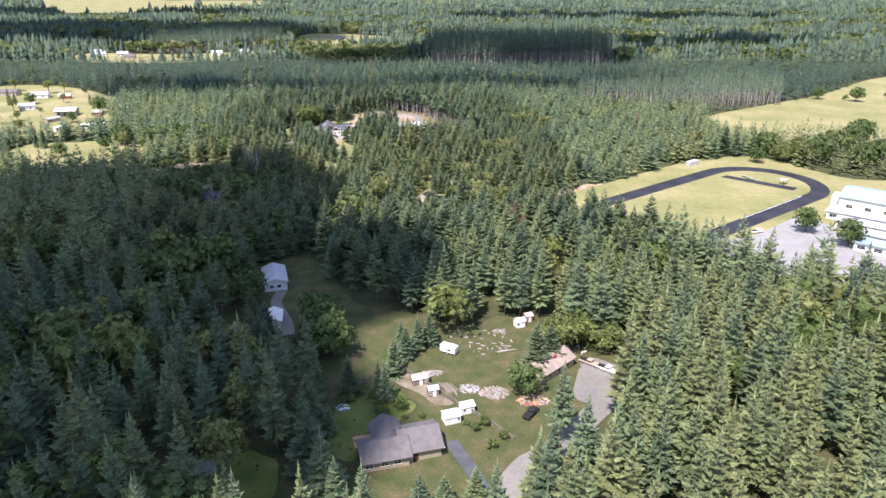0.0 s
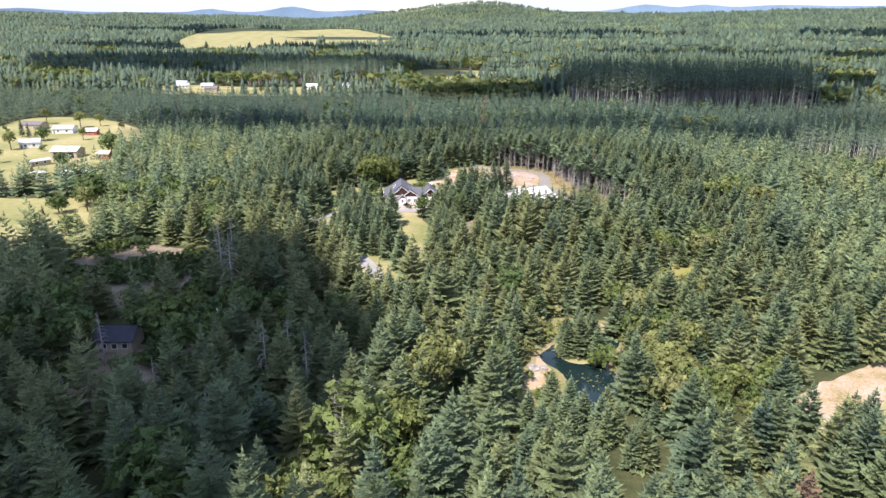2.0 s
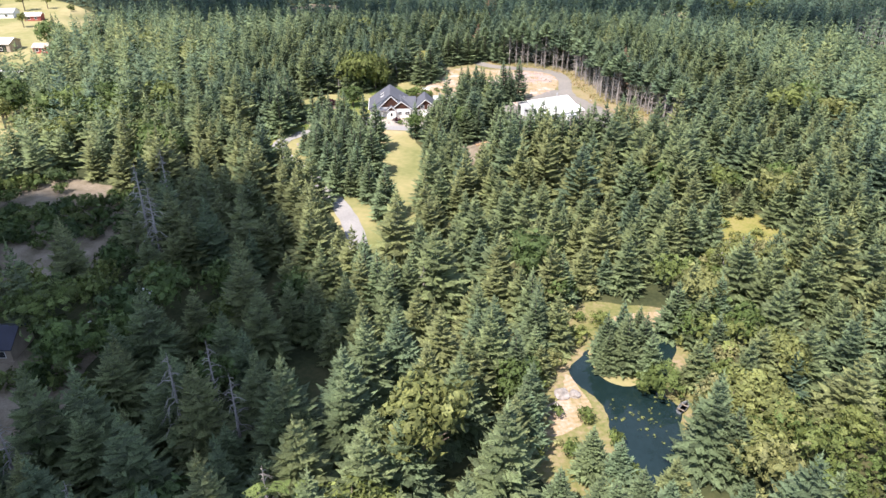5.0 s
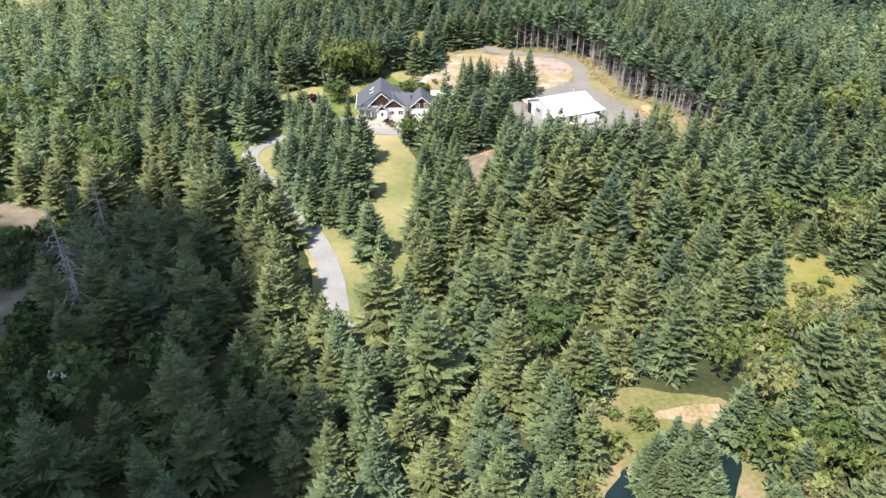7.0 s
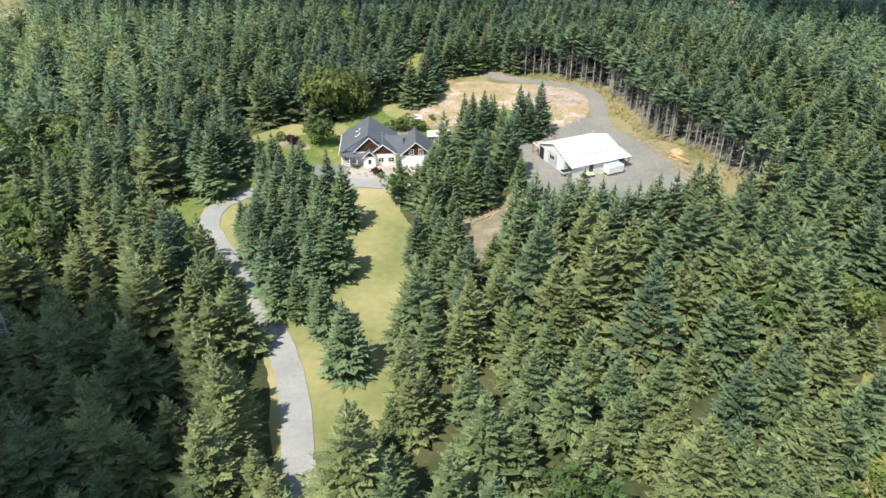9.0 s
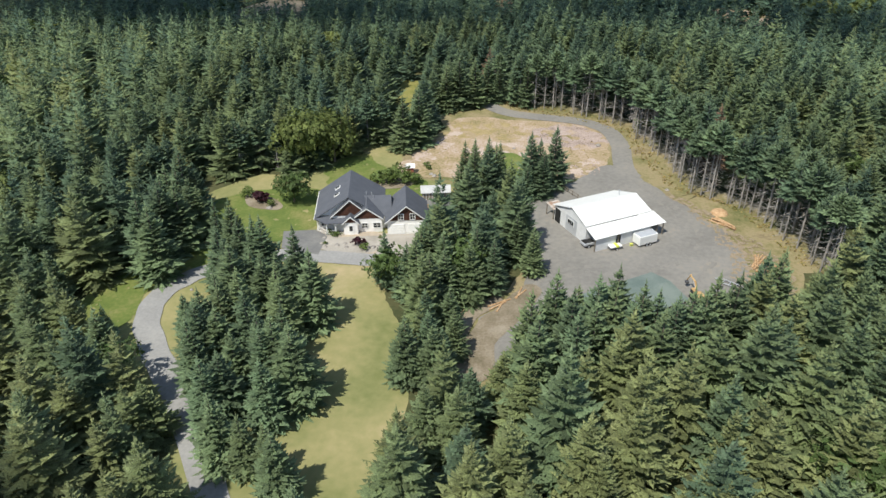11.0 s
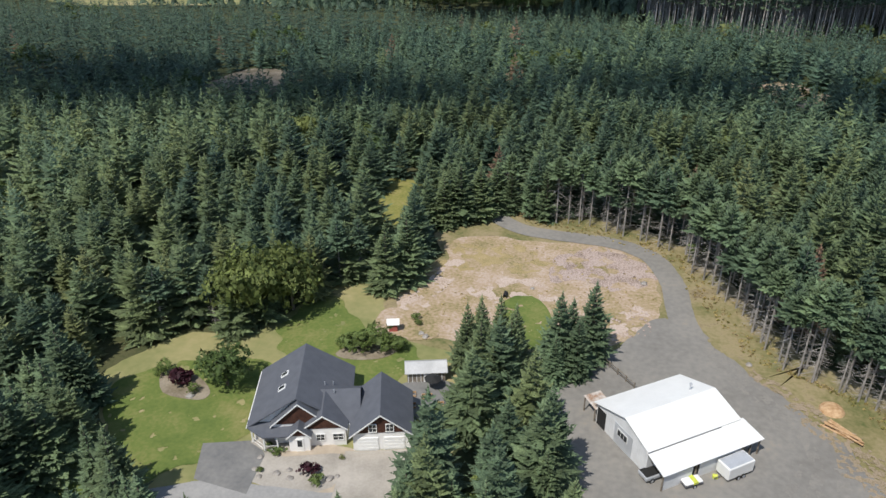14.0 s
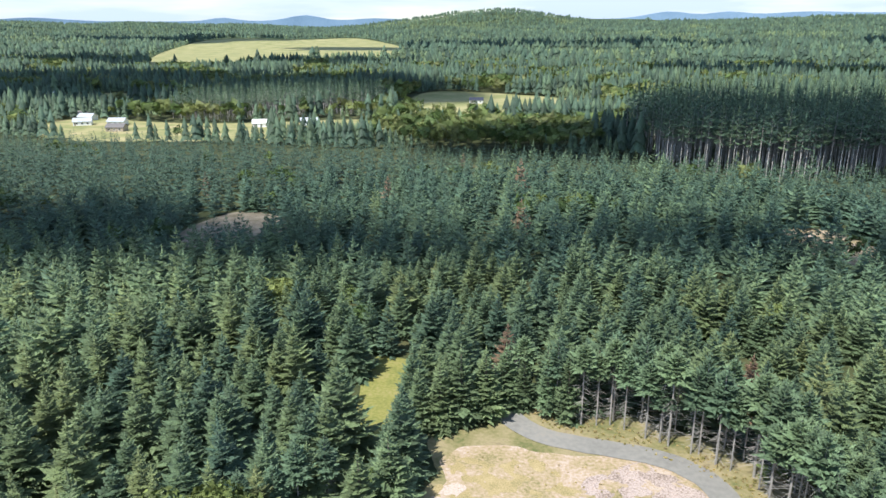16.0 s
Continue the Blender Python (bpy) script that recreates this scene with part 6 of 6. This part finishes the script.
def pickup(x, y, turn, mat, label, name="pickup_truck"):
    t = thing(name, pose(x, y, 0, 0, 0, turn), label, "truck", "parked trucks")
    part("body", boxed(-2.6, 2.6, -0.9, 0.9, 0.5, 1.1, 0.12), M[mat], t)
    c = part("cabin", boxed(-0.3, 1.2, -0.82, 0.82, 1.1, 1.75, 0.16), M[mat], t)
    part("windscreen", boxed(-0.34, 1.26, -0.7, 0.7, 1.2, 1.62, 0.1), M["glass"], c)
    part("side_window", boxed(-0.2, 1.1, -0.84, 0.84, 1.22, 1.6), M["glass"], c)
    part("load_bed", boxed(-2.5, -0.4, -0.75, 0.75, 1.1, 1.12), M["dark"], t, "dark sheet standing for the shaded load bed")
    for sx in (-1.7, 1.7):
        for sy in (-0.85, 0.85):
            wheel(t, sx, sy, 0.38)
    for sy in (-0.65, 0.65):
        part("headlight", boxed(2.58, 2.63, sy - 0.15, sy + 0.15, 0.8, 0.95), M["trim"], t)
    return t


pickup(18.8, 138.5, 55, "rubber", "black pickup truck parked on dry grass")
pickup(40.2, 157.5, -40, "white", "white pickup truck parked in a row")
pickup(36.2, 160.8, -40, "tan", "tan pickup truck parked in a row")
pickup(119, 257, 20, "white", "white pickup truck in the parking lot")
pickup(-85.5, 306, 70, "white", "white pickup truck in a shaded yard")
pickup(-23.4, 426.7, 34, "grey_metal", "silver pickup truck under the lean-to")
t = thing("camper", pose(0.3, 166.5, 0, 0, 0, -30), "white camper trailer standing on dry grass", "camper")
part("body", boxed(-2.3, 2.3, -1.1, 1.1, 0.5, 2.5, 0.2), M["white"], t)
part("roof_vent", boxed(-0.3, 0.3, -0.3, 0.3, 2.5, 2.65), M["grey_metal"], t)
window(t, 0.6, -1.12, 1.3, 0.9, 0.5, bars=False), part("door", boxed(-1.3, -0.7, -1.13, -1.08, 0.6, 2.2), M["trim"], t)
for y in (-1.05, 1.05):
    wheel(t, 0, y, 0.35)


def log_heap(x, y, turn, n, L, seed, label, spread=0.35):
    r = np.random.default_rng(seed)
    t = thing("log_pile", pose(x, y, 0, 0, 0, turn), label, "logs", "log piles")
    for i in range(n):
        z, off = 0.16 + 0.27 * (i // 4), (i % 4) * 0.34 + r.uniform(-0.05, 0.05)
        a = r.uniform(-0.05, 0.05) * spread * 8
        bm = rod(bmesh.new(), (r.uniform(-0.5, 0.5), off - a * L / 2, z), (L + r.uniform(-0.6, 0.6), off + a * L / 2, z + r.uniform(0, 0.05)), 0.16, 0.12, 8)
        part("log", bm, M["wood"], t)
    return t


LAYER[0] = 0.1
patch("bare_soil", [(1, 420), (1.5, 426), (0, 434), (2, 438), (6, 434), (9, 427), (10, 418), (6, 412), (3, 414)], M["verge_soil"], "scraped bare soil and straw strewn with logs", 10, 2.2)
patch("bare_soil", [(-9, 452), (-11.5, 455), (-5, 449), (0, 441), (5.5, 433), (6, 424), (3, 416), (-2, 408), (-6, 404.5), (-3, 410), (0.5, 416), (1.5, 424), (0, 433), (-5, 443)], M["verge_soil"], "scraped pale soil along the gravel's edge", 10, 2.0)
patch("lane_dirt", [(-42, 386), (-41.5, 397), (-37.5, 405), (-34.5, 411), (-32, 409), (-34, 402), (-37, 395), (-37.5, 386)], M["soil"], "brown dirt lane into the gravel yard", 6, 0.6)
patch("bare_soil", [(-42, 391), (-41.5, 399), (-37.5, 405), (-39.5, 406), (-43.5, 400), (-44, 391)], M["soil"], "reddish bare bank beside the lane", 4, 0.4)
log_heap(-0.9, 440.2, -42, 9, 4.6, 1, "stack of peeled orange logs beside the gravel")
log_heap(5.2, 428.0, -100, 6, 5, 2, "scattered peeled logs on bare soil", 1.4)
log_heap(4.8, 422.3, 25, 6, 4.4, 3, "scattered peeled logs on bare soil", 1.2)
t = thing("trailer_frame", pose(-1.7, 417.6, 0, 0, 0, -32), "bare galvanised trailer chassis standing on gravel", "trailer")
for y in (-0.6, 0.6):
    part("rail", boxed(0, 3.2, y - 0.05, y + 0.05, 0.42, 0.54), M["grey_metal"], t)
    part("drawbar", rod(bmesh.new(), (0, y, 0.48), (-1.5, 0, 0.46), 0.05, None, 5), M["grey_metal"], t)
for x in (0.05, 1.1, 2.15, 3.1):
    part("crossmember", boxed(x - 0.04, x + 0.04, -0.55, 0.55, 0.44, 0.52), M["grey_metal"], t)
for y in (-0.8, 0.8):
    wheel(t, 2.0, y, 0.3, 0.16)
log_heap(-38.8, 402.5, 55, 3, 3.6, 5, "cut logs beside the lane", 1.5)
log_heap(-35.5, 406.5, 70, 2, 3.0, 6, "cut logs beside the lane", 1.5)
bm = bmesh.new()
bmesh.ops.create_uvsphere(bm, u_segments=20, v_segments=8, radius=1.7)
for v in bm.verts:
    v.co.z = max(-0.1, v.co.z * 0.4)
    v.co += noise.noise_vector(v.co * 0.8) * 0.15
ob = part("sawdust_heap", bm, M["wood"])
ob.location = (1.0, 443.8, 0)
tagged(ob, "tan heap of sawdust on the verge", "heap")
bm = bmesh.new()
bmesh.ops.create_cone(bm, cap_ends=False, segments=14, radius1=0.4, radius2=0.4, depth=1.4, matrix=Matrix.Translation((0, 0, 0.1)) @ Matrix.Rotation(math.pi / 2, 4, "X"))
bmesh.ops.solidify(bm, geom=bm.faces[:], thickness=0.05)
ob = part("culvert_pipe", bm, M["rubber"])
ob.location = (-47.5, 465.5, 0.2)
tagged(ob, "black culvert pipe lying in the dirt", "pipe")

# dock and lily pads on the pond
t = thing("rowing_boat", pose(5.6, 300.2, 0.05, 0, 0, 60), "small pale-blue rowing boat moored at the bank", "boat")
bm = bmesh.new()
sec = []
for x, w, h in ((-1.5, 0.45, 0.4), (-0.6, 0.62, 0.38), (0.6, 0.58, 0.4), (1.6, 0.05, 0.55)):
    sec.append([bm.verts.new((x, -w, h)), bm.verts.new((x, -w * 0.6, 0)), bm.verts.new((x, w * 0.6, 0)), bm.verts.new((x, w, h))])
for s0, s1 in zip(sec, sec[1:]):
    for i in range(3):
        bm.faces.new((s0[i], s0[i + 1], s1[i + 1], s1[i]))
bm.faces.new(sec[0])
bmesh.ops.solidify(bm, geom=bm.faces[:], thickness=0.04)
part("hull", bm, M["grey_metal"], t)
for x in (-0.8, 0.4):
    part("thwart", boxed(x - 0.12, x + 0.12, -0.5, 0.5, 0.28, 0.32), M["old_wood"], t)
V, F = [], []
for i in range(70):
    x, y, s = rng.uniform(-5, 4.5), rng.uniform(288, 302), rng.uniform(0.12, 0.32)
    if not inside([x], [y], POND)[0] or wobbly(x, y, 3, 1) < 0.4:
        continue
    b = len(V)
    V += [(x, y, LAYER[0] + 0.02)] + [(x + s * math.cos(k * 0.86), y + s * math.sin(k * 0.86), LAYER[0] + 0.02) for k in range(7)]
    F += [(b, b + 1 + k, b + 2 + k) for k in range(6)]
tagged(mesh_object("lily_pads", V, F, M["leaf"], np.full(len(V), 0.8)), "floating lily pads on dark water", "lily pads", kind="stuff")

# ---- neighbours ----
simple_house("cabin", -103.5, 290.5, 12, 7.5, 6.5, 2.7, 4.6, "tan", "navy", "small cabin with dark blue roof in the shade", "cabin")
t = thing("shed", pose(-86.5, 311, 0, 0, 0, 20), "small white shed in a shaded clearing", "shed", "small sheds")
part("wall", gable_wall(0, 2.6, 0, 2.2, 1.9, 2.5), M["white"], t), part("roof", gable_roof(0, 2.6, 0, 2.2, 1.9, 2.5, over=0.15, thick=0.07), M["white_metal"], t)
# ranch house near the start
R = thing("ranch_house", pose(-17.2, 118.6, 0, 0, 0, 16), "low tan ranch house with weathered grey-brown roof", "house")
part("wall", gable_wall(0, 9.5, 0, 7.5, 2.6, 4.6), M["tan"], R)
part("wall", gable_wall(8.5, 16.6, 1.0, 10.0, 2.6, 4.9), M["tan"], R)
part("roof", gable_roof(0, 9.5, 0, 7.5, 2.6, 4.6, over=0.6), M["brown_roof"], R)
part("roof", gable_roof(8.5, 16.6, 1.0, 10.0, 2.6, 4.9, over=0.6), M["brown_roof"], R)
part("wall", gable_wall(3.5, 9.5, 5, 12.5, 2.6, 4.4, "y"), M["tan"], R), part("roof", gable_roof(3.5, 9.5, 5, 12.5, 2.6, 4.4, "y", over=0.5), M["brown_roof"], R)
part("garage_door", boxed(16.58, 16.68, 2.4, 8.4, 0, 2.2), M["trim"], R, "wide white garage door")
part("fascia", boxed(17.18, 17.26, 0.4, 10.6, 2.3, 2.5), M["trim"], R)
for x in (1.2, 4.4, 7.0):
    window(R, x, -0.01, 0.9, 1.5, 1.2)
part("porch_post", boxed(10.0, 10.14, 0.4, 0.54, 0, 2.4), M["trim"], R), part("door", boxed(10.6, 11.6, 0.93, 1.02, 0, 2.05), M["cedar"], R)
part("deck", boxed(-0.5, 3.4, 7.8, 12.0, 0.2, 0.4), M["wood"], R, "pale timber deck")
for i in range(5):
    part("railing_post", boxed(-0.5 + i * 0.95, -0.42 + i * 0.95, 11.9, 12.0, 0.4, 1.3), M["wood"], R)
part("flue", rod(bmesh.new(), (9.0, 6.2, 4.2), (9.0, 6.2, 5.4), 0.14), M["steel"], R)
LAYER[0] = 0.16
lane("side_road", [(0.5, 129), (3, 123), (6, 116), (8, 106)], 3.0, M["dark_drive"], "dark asphalt drive to the garage")
lane("side_road", [(8, 104), (15, 120), (24, 127), (34, 140), (44, 150), (36, 162)], 5.5, M["gravel"], "pale gravel lane among tall firs")
lane("side_road", [(-44, 176), (-47, 185), (-52, 196), (-52, 206)], 3.4, M["gravel"], "grey lane in the shade")
patch("bare_ground", [(30, 146), (36, 163), (42, 161), (47, 153), (42, 146), (36, 143)], M["gravel"], "pale gravel pad beside the tan house", 6, 0.8)
tan = simple_house("farmhouse", 23.3, 151.2, 45, 12.6, 6.8, 2.6, 4.4, "tan", "tan_roof", "low house with a sun-bleached tan roof in the junkyard")
part("chimney", boxed(6.8, 7.4, 1.8, 2.4, 3.2, 4.6), M["red"], tan)
t = thing("timber_frame", pose(22.4, 163.6, 0, 0, 0, 45), "pale ladder-like timber frame leaning in the grass", "frame")
for i in range(2):
    part("rail", boxed(0, 4.2, i * 1.4, i * 1.4 + 0.1, 0.05, 0.2), M["trim"], t)
for i in range(9):
    part("rung", boxed(i * 0.5 + 0.05, i * 0.5 + 0.12, 0.1, 1.4, 0.08, 0.16), M["trim"], t)
t = thing("driftwood_log", pose(13.2, 166.6, 0, 0, 0, 12), "long bleached log lying on the grass", "log")
part("stem", rod(bmesh.new(), (0, 0, 0.25), (5.2, 0.3, 0.28), 0.28, 0.16, 9), M["dead"], t)
for i in range(3):
    part("branch_stub", rod(bmesh.new(), (1 + i * 1.4, 0.1, 0.3), (1.3 + i * 1.4, 0.6 - i * 0.5, 0.7), 0.07, 0.03, 6), M["dead"], t)
for x, y, sx, sy, m, rf, lab in ((-0.6, 134.5, 3.6, 3, "white", "white_metal", "white garden shed with white roof"), (3.2, 138.5, 3, 2.4, "white", "white_metal", "small white shed by a fence"), (19.6, 180, 2.6, 2.4, "white", "white_metal", "lone white shed at the wood's edge"),
                              (22.5, 183.5, 2.2, 2, "red", "rust", "little red shed at the wood's edge"), (-8.5, 150, 4, 2.6, "old_wood", "rust", "weathered wooden chicken house"), (-4.5, 145.5, 2.4, 2, "old_wood", "grey_metal", "weathered wooden hutch with metal roof")):
    t = thing("shed", pose(x, y, 0, 0, 0, 20), lab, "shed", "small sheds")
    part("wall", gable_wall(0, sx, 0, sy, 2.0, 2.7), M[m], t), part("roof", gable_roof(0, sx, 0, sy, 2.0, 2.7, over=0.2, thick=0.07), M[rf], t)
    part("door", boxed(sx * 0.4, sx * 0.4 + 0.8, -0.05, 0.01, 0, 1.8), M["trim"], t)
    window(t, sx * 0.85 if sx > 3 else sx * 0.18, -0.003, 0.9, 0.5, 0.6, bars=False)
patch("green_lawn", [(-26, 127), (-26, 140), (-20, 146), (-13, 149), (-8, 142), (-12, 135), (-18, 131), (-20, 122)], M["green"], "kept lawn in the fenced garden", 6, 0.8)
patch("bare_ground", [(-13, 157), (-9, 155), (-2, 147), (1, 143), (-2, 142), (-7, 147), (-13, 152)], M["soil"], "bare ground along the garden fence", 6, 0.6)
for line in (((-27, 146), (-13, 159.5)), ((-13, 159.5), (-2, 147)), ((-2, 147), (10, 134)), ((10, 134), (14, 129))):
    (x0, y0), (x1, y1) = line
    L = math.hypot(x1 - x0, y1 - y0)
    t = thing("fence", pose(x0, y0, 0, 0, 0, math.degrees(math.atan2(y1 - y0, x1 - x0))), "weathered board fence round the garden", "fence", "garden fences")
    for i in range(int(L / 2.2) + 1):
        part("post", boxed(i * 2.2 - 0.06, i * 2.2 + 0.06, -0.06, 0.06, 0, 1.5), M["old_wood"], t)
    for z in (0.25, 0.75, 1.2):
        part("rail", boxed(0.07, L, 0.06, 0.1, z, z + 0.22), M["old_wood"], t)


def junk(x, y, rx, ry, n, mats, seed, label, flat=1.0):
    r = np.random.default_rng(seed)
    for m in mats:
        bm = bmesh.new()
        for i in range(n // len(mats)):
            a, q = r.uniform(0, 6.28), math.sqrt(r.uniform(0, 1))
            s = r.uniform(0.15, 0.7)
            b2 = boxed(-s, s, -s * r.uniform(0.1, 0.5), s * 0.3, 0, s * r.uniform(0.2, 0.6) * flat)
            bmesh.ops.transform(b2, matrix=pose(x + rx * q * math.cos(a), y + ry * q * math.sin(a), 0, r.uniform(-12, 12), 0, r.uniform(0, 180)), verts=b2.verts)
            me = bpy.data.meshes.new("tmp")
            b2.to_mesh(me), b2.free()
            bm.from_mesh(me)
            bpy.data.meshes.remove(me)
        tagged(part("scrap_heap", bm, M[m]), label, "scrap", kind="stuff")


junk(5, 149.3, 2.4, 1.8, 130, ("rock", "old_wood", "grey_metal"), 1, "heap of grey scrap and boards on grass", 0.6)
junk(11, 147.6, 3.4, 2.6, 260, ("rock", "rubble", "old_wood"), 9, "heap of pale rubble and boards on grass", 0.6)
junk(20, 144.2, 3.6, 2.2, 170, ("wood", "red", "rock", "rubble"), 2, "orange and pink rubble heap", 0.6)
junk(-4, 156.4, 2.6, 1.3, 100, ("rock", "old_wood"), 3, "grey scrap heap beside a fence", 0.8)
junk(14.5, 178.2, 1.8, 1.3, 60, ("rock", "old_wood"), 10, "small grey scrap heap by the trees", 0.8)
junk(9, 172, 9, 7, 60, ("old_wood", "rock", "rubble"), 4, "scattered scrap on dry grass")
for i in range(14):
    p = rng.uniform(-0.8, 0.8)
    ob = part("board", boxed(-2.2, 2.2, -0.12, 0.12, 0, 0.07), M["old_wood"])
    ob.matrix_basis = pose(-1.2 + i * 0.22 + p * 0.4, 150.2 - i * 0.15 + p, 0.04 + i * 0.03, 0, 2, -60 + p * 9)
    tagged(ob, "long grey board in a loose pile", "board", "loose boards")
junk(-24, 141, 2, 2, 26, ("white", "blue"), 5, "white and blue clutter on the lawn")
junk(33, 168, 4, 3, 40, ("old_wood", "white"), 6, "clutter round parked trucks")
junk(-48, 180, 2, 2, 16, ("white", "grey_metal"), 7, "pale clutter by the lane")
junk(-90, 298, 3, 7, 40, ("white", "old_wood"), 8, "scattered clutter in the cabin yard")
t = thing("dumpster", pose(26.6, 169.2, 0, 0, 0, 45), "teal roofed open container in the junkyard", "container")
part("body", boxed(-2, 2, -1.2, 1.2, 0, 1.5, 0.06), M["grey_metal"], t), part("lid", boxed(-2.05, 2.05, -1.25, 1.25, 1.5, 1.6), M["teal_metal"], t)
t = thing("barn", pose(-50.5, 205.5, 0, 0, 0, 106), "long grey metal barn among dark trees", "barn")
part("wall", gable_wall(0, 13, 0, 7, 3, 4.2), M["grey_siding"], t), part("roof", gable_roof(0, 13, 0, 7, 3, 4.2, over=0.4), M["grey_metal"], t)
window(t, 2.5, -0.01, 1.2, 1.2, 0.9, "-x", False), window(t, 4.8, -0.01, 1.2, 1.2, 0.9, "-x", False)
simple_house("garage", -47, 180, 100, 7, 4.5, 2.4, 3.4, "white", "white_metal", "long white-roofed garage under trees", "garage", wins=1)
simple_house("shed", -53, 113, 28, 7.5, 4.5, 2.4, 3.6, "old_wood", "green_metal", "shaded shed with a dark green roof", "shed", wins=1, group="small sheds")

# farm across the pasture
for x, y, turn, L, Wd, h, rg, wl, rf, lab in ((-264, 479, 10, 13, 9, 3.6, 5.2, "tan", "white_metal", "open barn with white metal roof"), (-240, 481, 12, 6, 5, 2.6, 3.8, "red", "rust", "red farm outbuilding with rusty roof"), (-227, 439, 20, 13, 4.5, 2.6, 3.3, "white", "white_metal", "long white farm shed on grass"),
                                         (-240, 433, 60, 8, 3, 2.4, 2.9, "white", "white_metal", "long white trailer home on grass"), (-258, 458, 60, 9, 3.5, 2.4, 3, "tan", "grey_metal", "tan farm shed with grey roof"), (-318, 548, 15, 12, 8, 2.8, 4.4, "white", "grey_metal", "pale farmhouse with grey metal roof"),
                                         (-295, 545, 15, 8, 5, 2.6, 3.8, "red", "white_metal", "red shed with white roof"), (-350, 560, 0, 14, 8, 3, 4.6, "tan", "brown_roof", "far tan farmhouse with brown roof"), (-300, 500, 30, 10, 7, 3, 4.4, "grey_siding", "grey_metal", "grey barn with metal roof")):
    t = simple_house("farm_building", x, y, turn, L, Wd, h, rg, wl, rf, lab, "farm building", wins=2, group="farm buildings")
    if lab.startswith("open barn"):
        # flat dark panel in place of the shade behind an open front
        part("opening", boxed(1.5, 11.5, -0.07, 0.0, 0, 2.9), M["dark"], t, "dark panel standing for the shaded open front")
for x, y, turn, wl, rf in ((-350, 792, 10, "tan", "brown_roof"), (-390, 812, 30, "white", "grey_metal"), (-420, 850, 0, "tan", "brown_roof"), (-146, 992, 10, "white", "navy"), (-264, 826, 20, "white", "white_metal"), (-236, 840, 15, "grey_siding", "grey_metal"), (-407, 838, 0, "white", "grey_metal"), (-368, 818, 10, "white", "grey_metal"),
                           (-520, 940, 15, "white", "grey_metal"), (-600, 1010, 0, "white", "brown_roof"), (-560, 985, 30, "tan", "grey_metal"), (210, 600, 20, "white", "grey_metal"), (-480, 905, 15, "white", "white_metal")):
    simple_house("far_house", x, y, turn, 11.5, 7.5, 2.8, 4.8, wl, rf, "far house among trees with %s roof" % ("brown" if rf == "brown_roof" else "dark" if rf == "navy" else "pale metal"), "house", wins=3, group="far houses")

# school by the running track
S = thing("school_building", pose(165, 286, 0, 0, 0, -40), "school hall with pale teal metal roof", "school")
part("wall", gable_wall(0, 38, 0, 20, 5.5, 7.5), M["white"], S), part("roof", gable_roof(0, 38, 0, 20, 5.5, 7.5, over=0.7), M["teal_metal"], S)
part("annex", boxed(-3.5, 0, 2, 8, 0, 5, 0.05), M["white"], S)
for i in range(5):
    window(S, 4 + i * 7, -0.01, 1.2, 2.4, 1.4)
for i in range(4):
    ox, oy = 158 - i * 2.5, 279 - i * 11.5
    t = thing("classroom_block", pose(ox, oy, 0, 0, 0, -40), "low white classroom block with flat pale roof", "school", "classroom blocks")
    part("wall", boxed(0, 34, -6.4, 0, 0, 3.2), M["white"], t)
    part("roof", boxed(-0.7, 34.7, -7.1, 0.7, 3.2, 3.5, 0.04), M["block_roof"] if i < 3 else M["teal_metal"], t)
    part("roof_curb", boxed(6, 9, -4.2, -2.2, 3.5, 3.9), M["grey_metal"], t)
    for k in range(6):
        window(t, 2.5 + k * 5.4, -6.41, 1.0, 2.6, 1.3)
t = thing("scoreboard_shelter", pose(*(322 * TS + 156 * TN), 0, 0, 0, 38), "small white-roofed shelter beside the track", "shelter")
part("roof", boxed(-2, 2, -1.2, 1.2, 2.4, 2.55), M["white_metal"], t)
for x in (-1.8, 1.8):
    for y in (-1, 1):
        part("post", boxed(x - 0.06, x + 0.06, y - 0.06, y + 0.06, 0, 2.4), M["steel"], t)
t = thing("storage_hut", pose(124, 352, 0, 0, 0, 38), "long pale storage hut behind the track", "hut")
part("wall", boxed(0, 7, 0, 2.4, 0, 2.3, 0.04), M["grey_metal"], t), part("roof", boxed(-0.15, 7.15, -0.15, 2.55, 2.3, 2.4), M["white_metal"], t)
t = thing("bleachers", pose(*(318 * TS + 168 * TN), 0, 0, 0, 110), "green metal bleachers on the infield", "bleachers")
for i in range(3):
    part("bench", boxed(0, 7, i * 0.7, i * 0.7 + 0.35, 0.4 + i * 0.35, 0.46 + i * 0.35), M["teal_metal"], t)
    part("support", boxed(0.2 + i * 3.1, 0.3 + i * 3.1, 0.0, 1.7, 0, 0.4), M["steel"], t)
bm = bmesh.new()
for i in range(7):
    p = (262 + i * 7) * TS + 141.5 * TN
    b2 = (268.8 + i * 7) * TS + 141.5 * TN
    rod(bm, (*p, 0.09), (*b2, 0.09), 0.12, None, 4)
tagged(part("kerb", bm, M["trim"]), "white kerb along the field", "kerb", kind="structure")

# ---- laid out at a quarter of full size, so that the swift first second stays smooth ----
for ob in list(scene.objects):
    if ob.parent is None and ob.type in {"MESH", "EMPTY"}:
        ob.matrix_basis = Matrix.Scale(K, 4) @ ob.matrix_basis
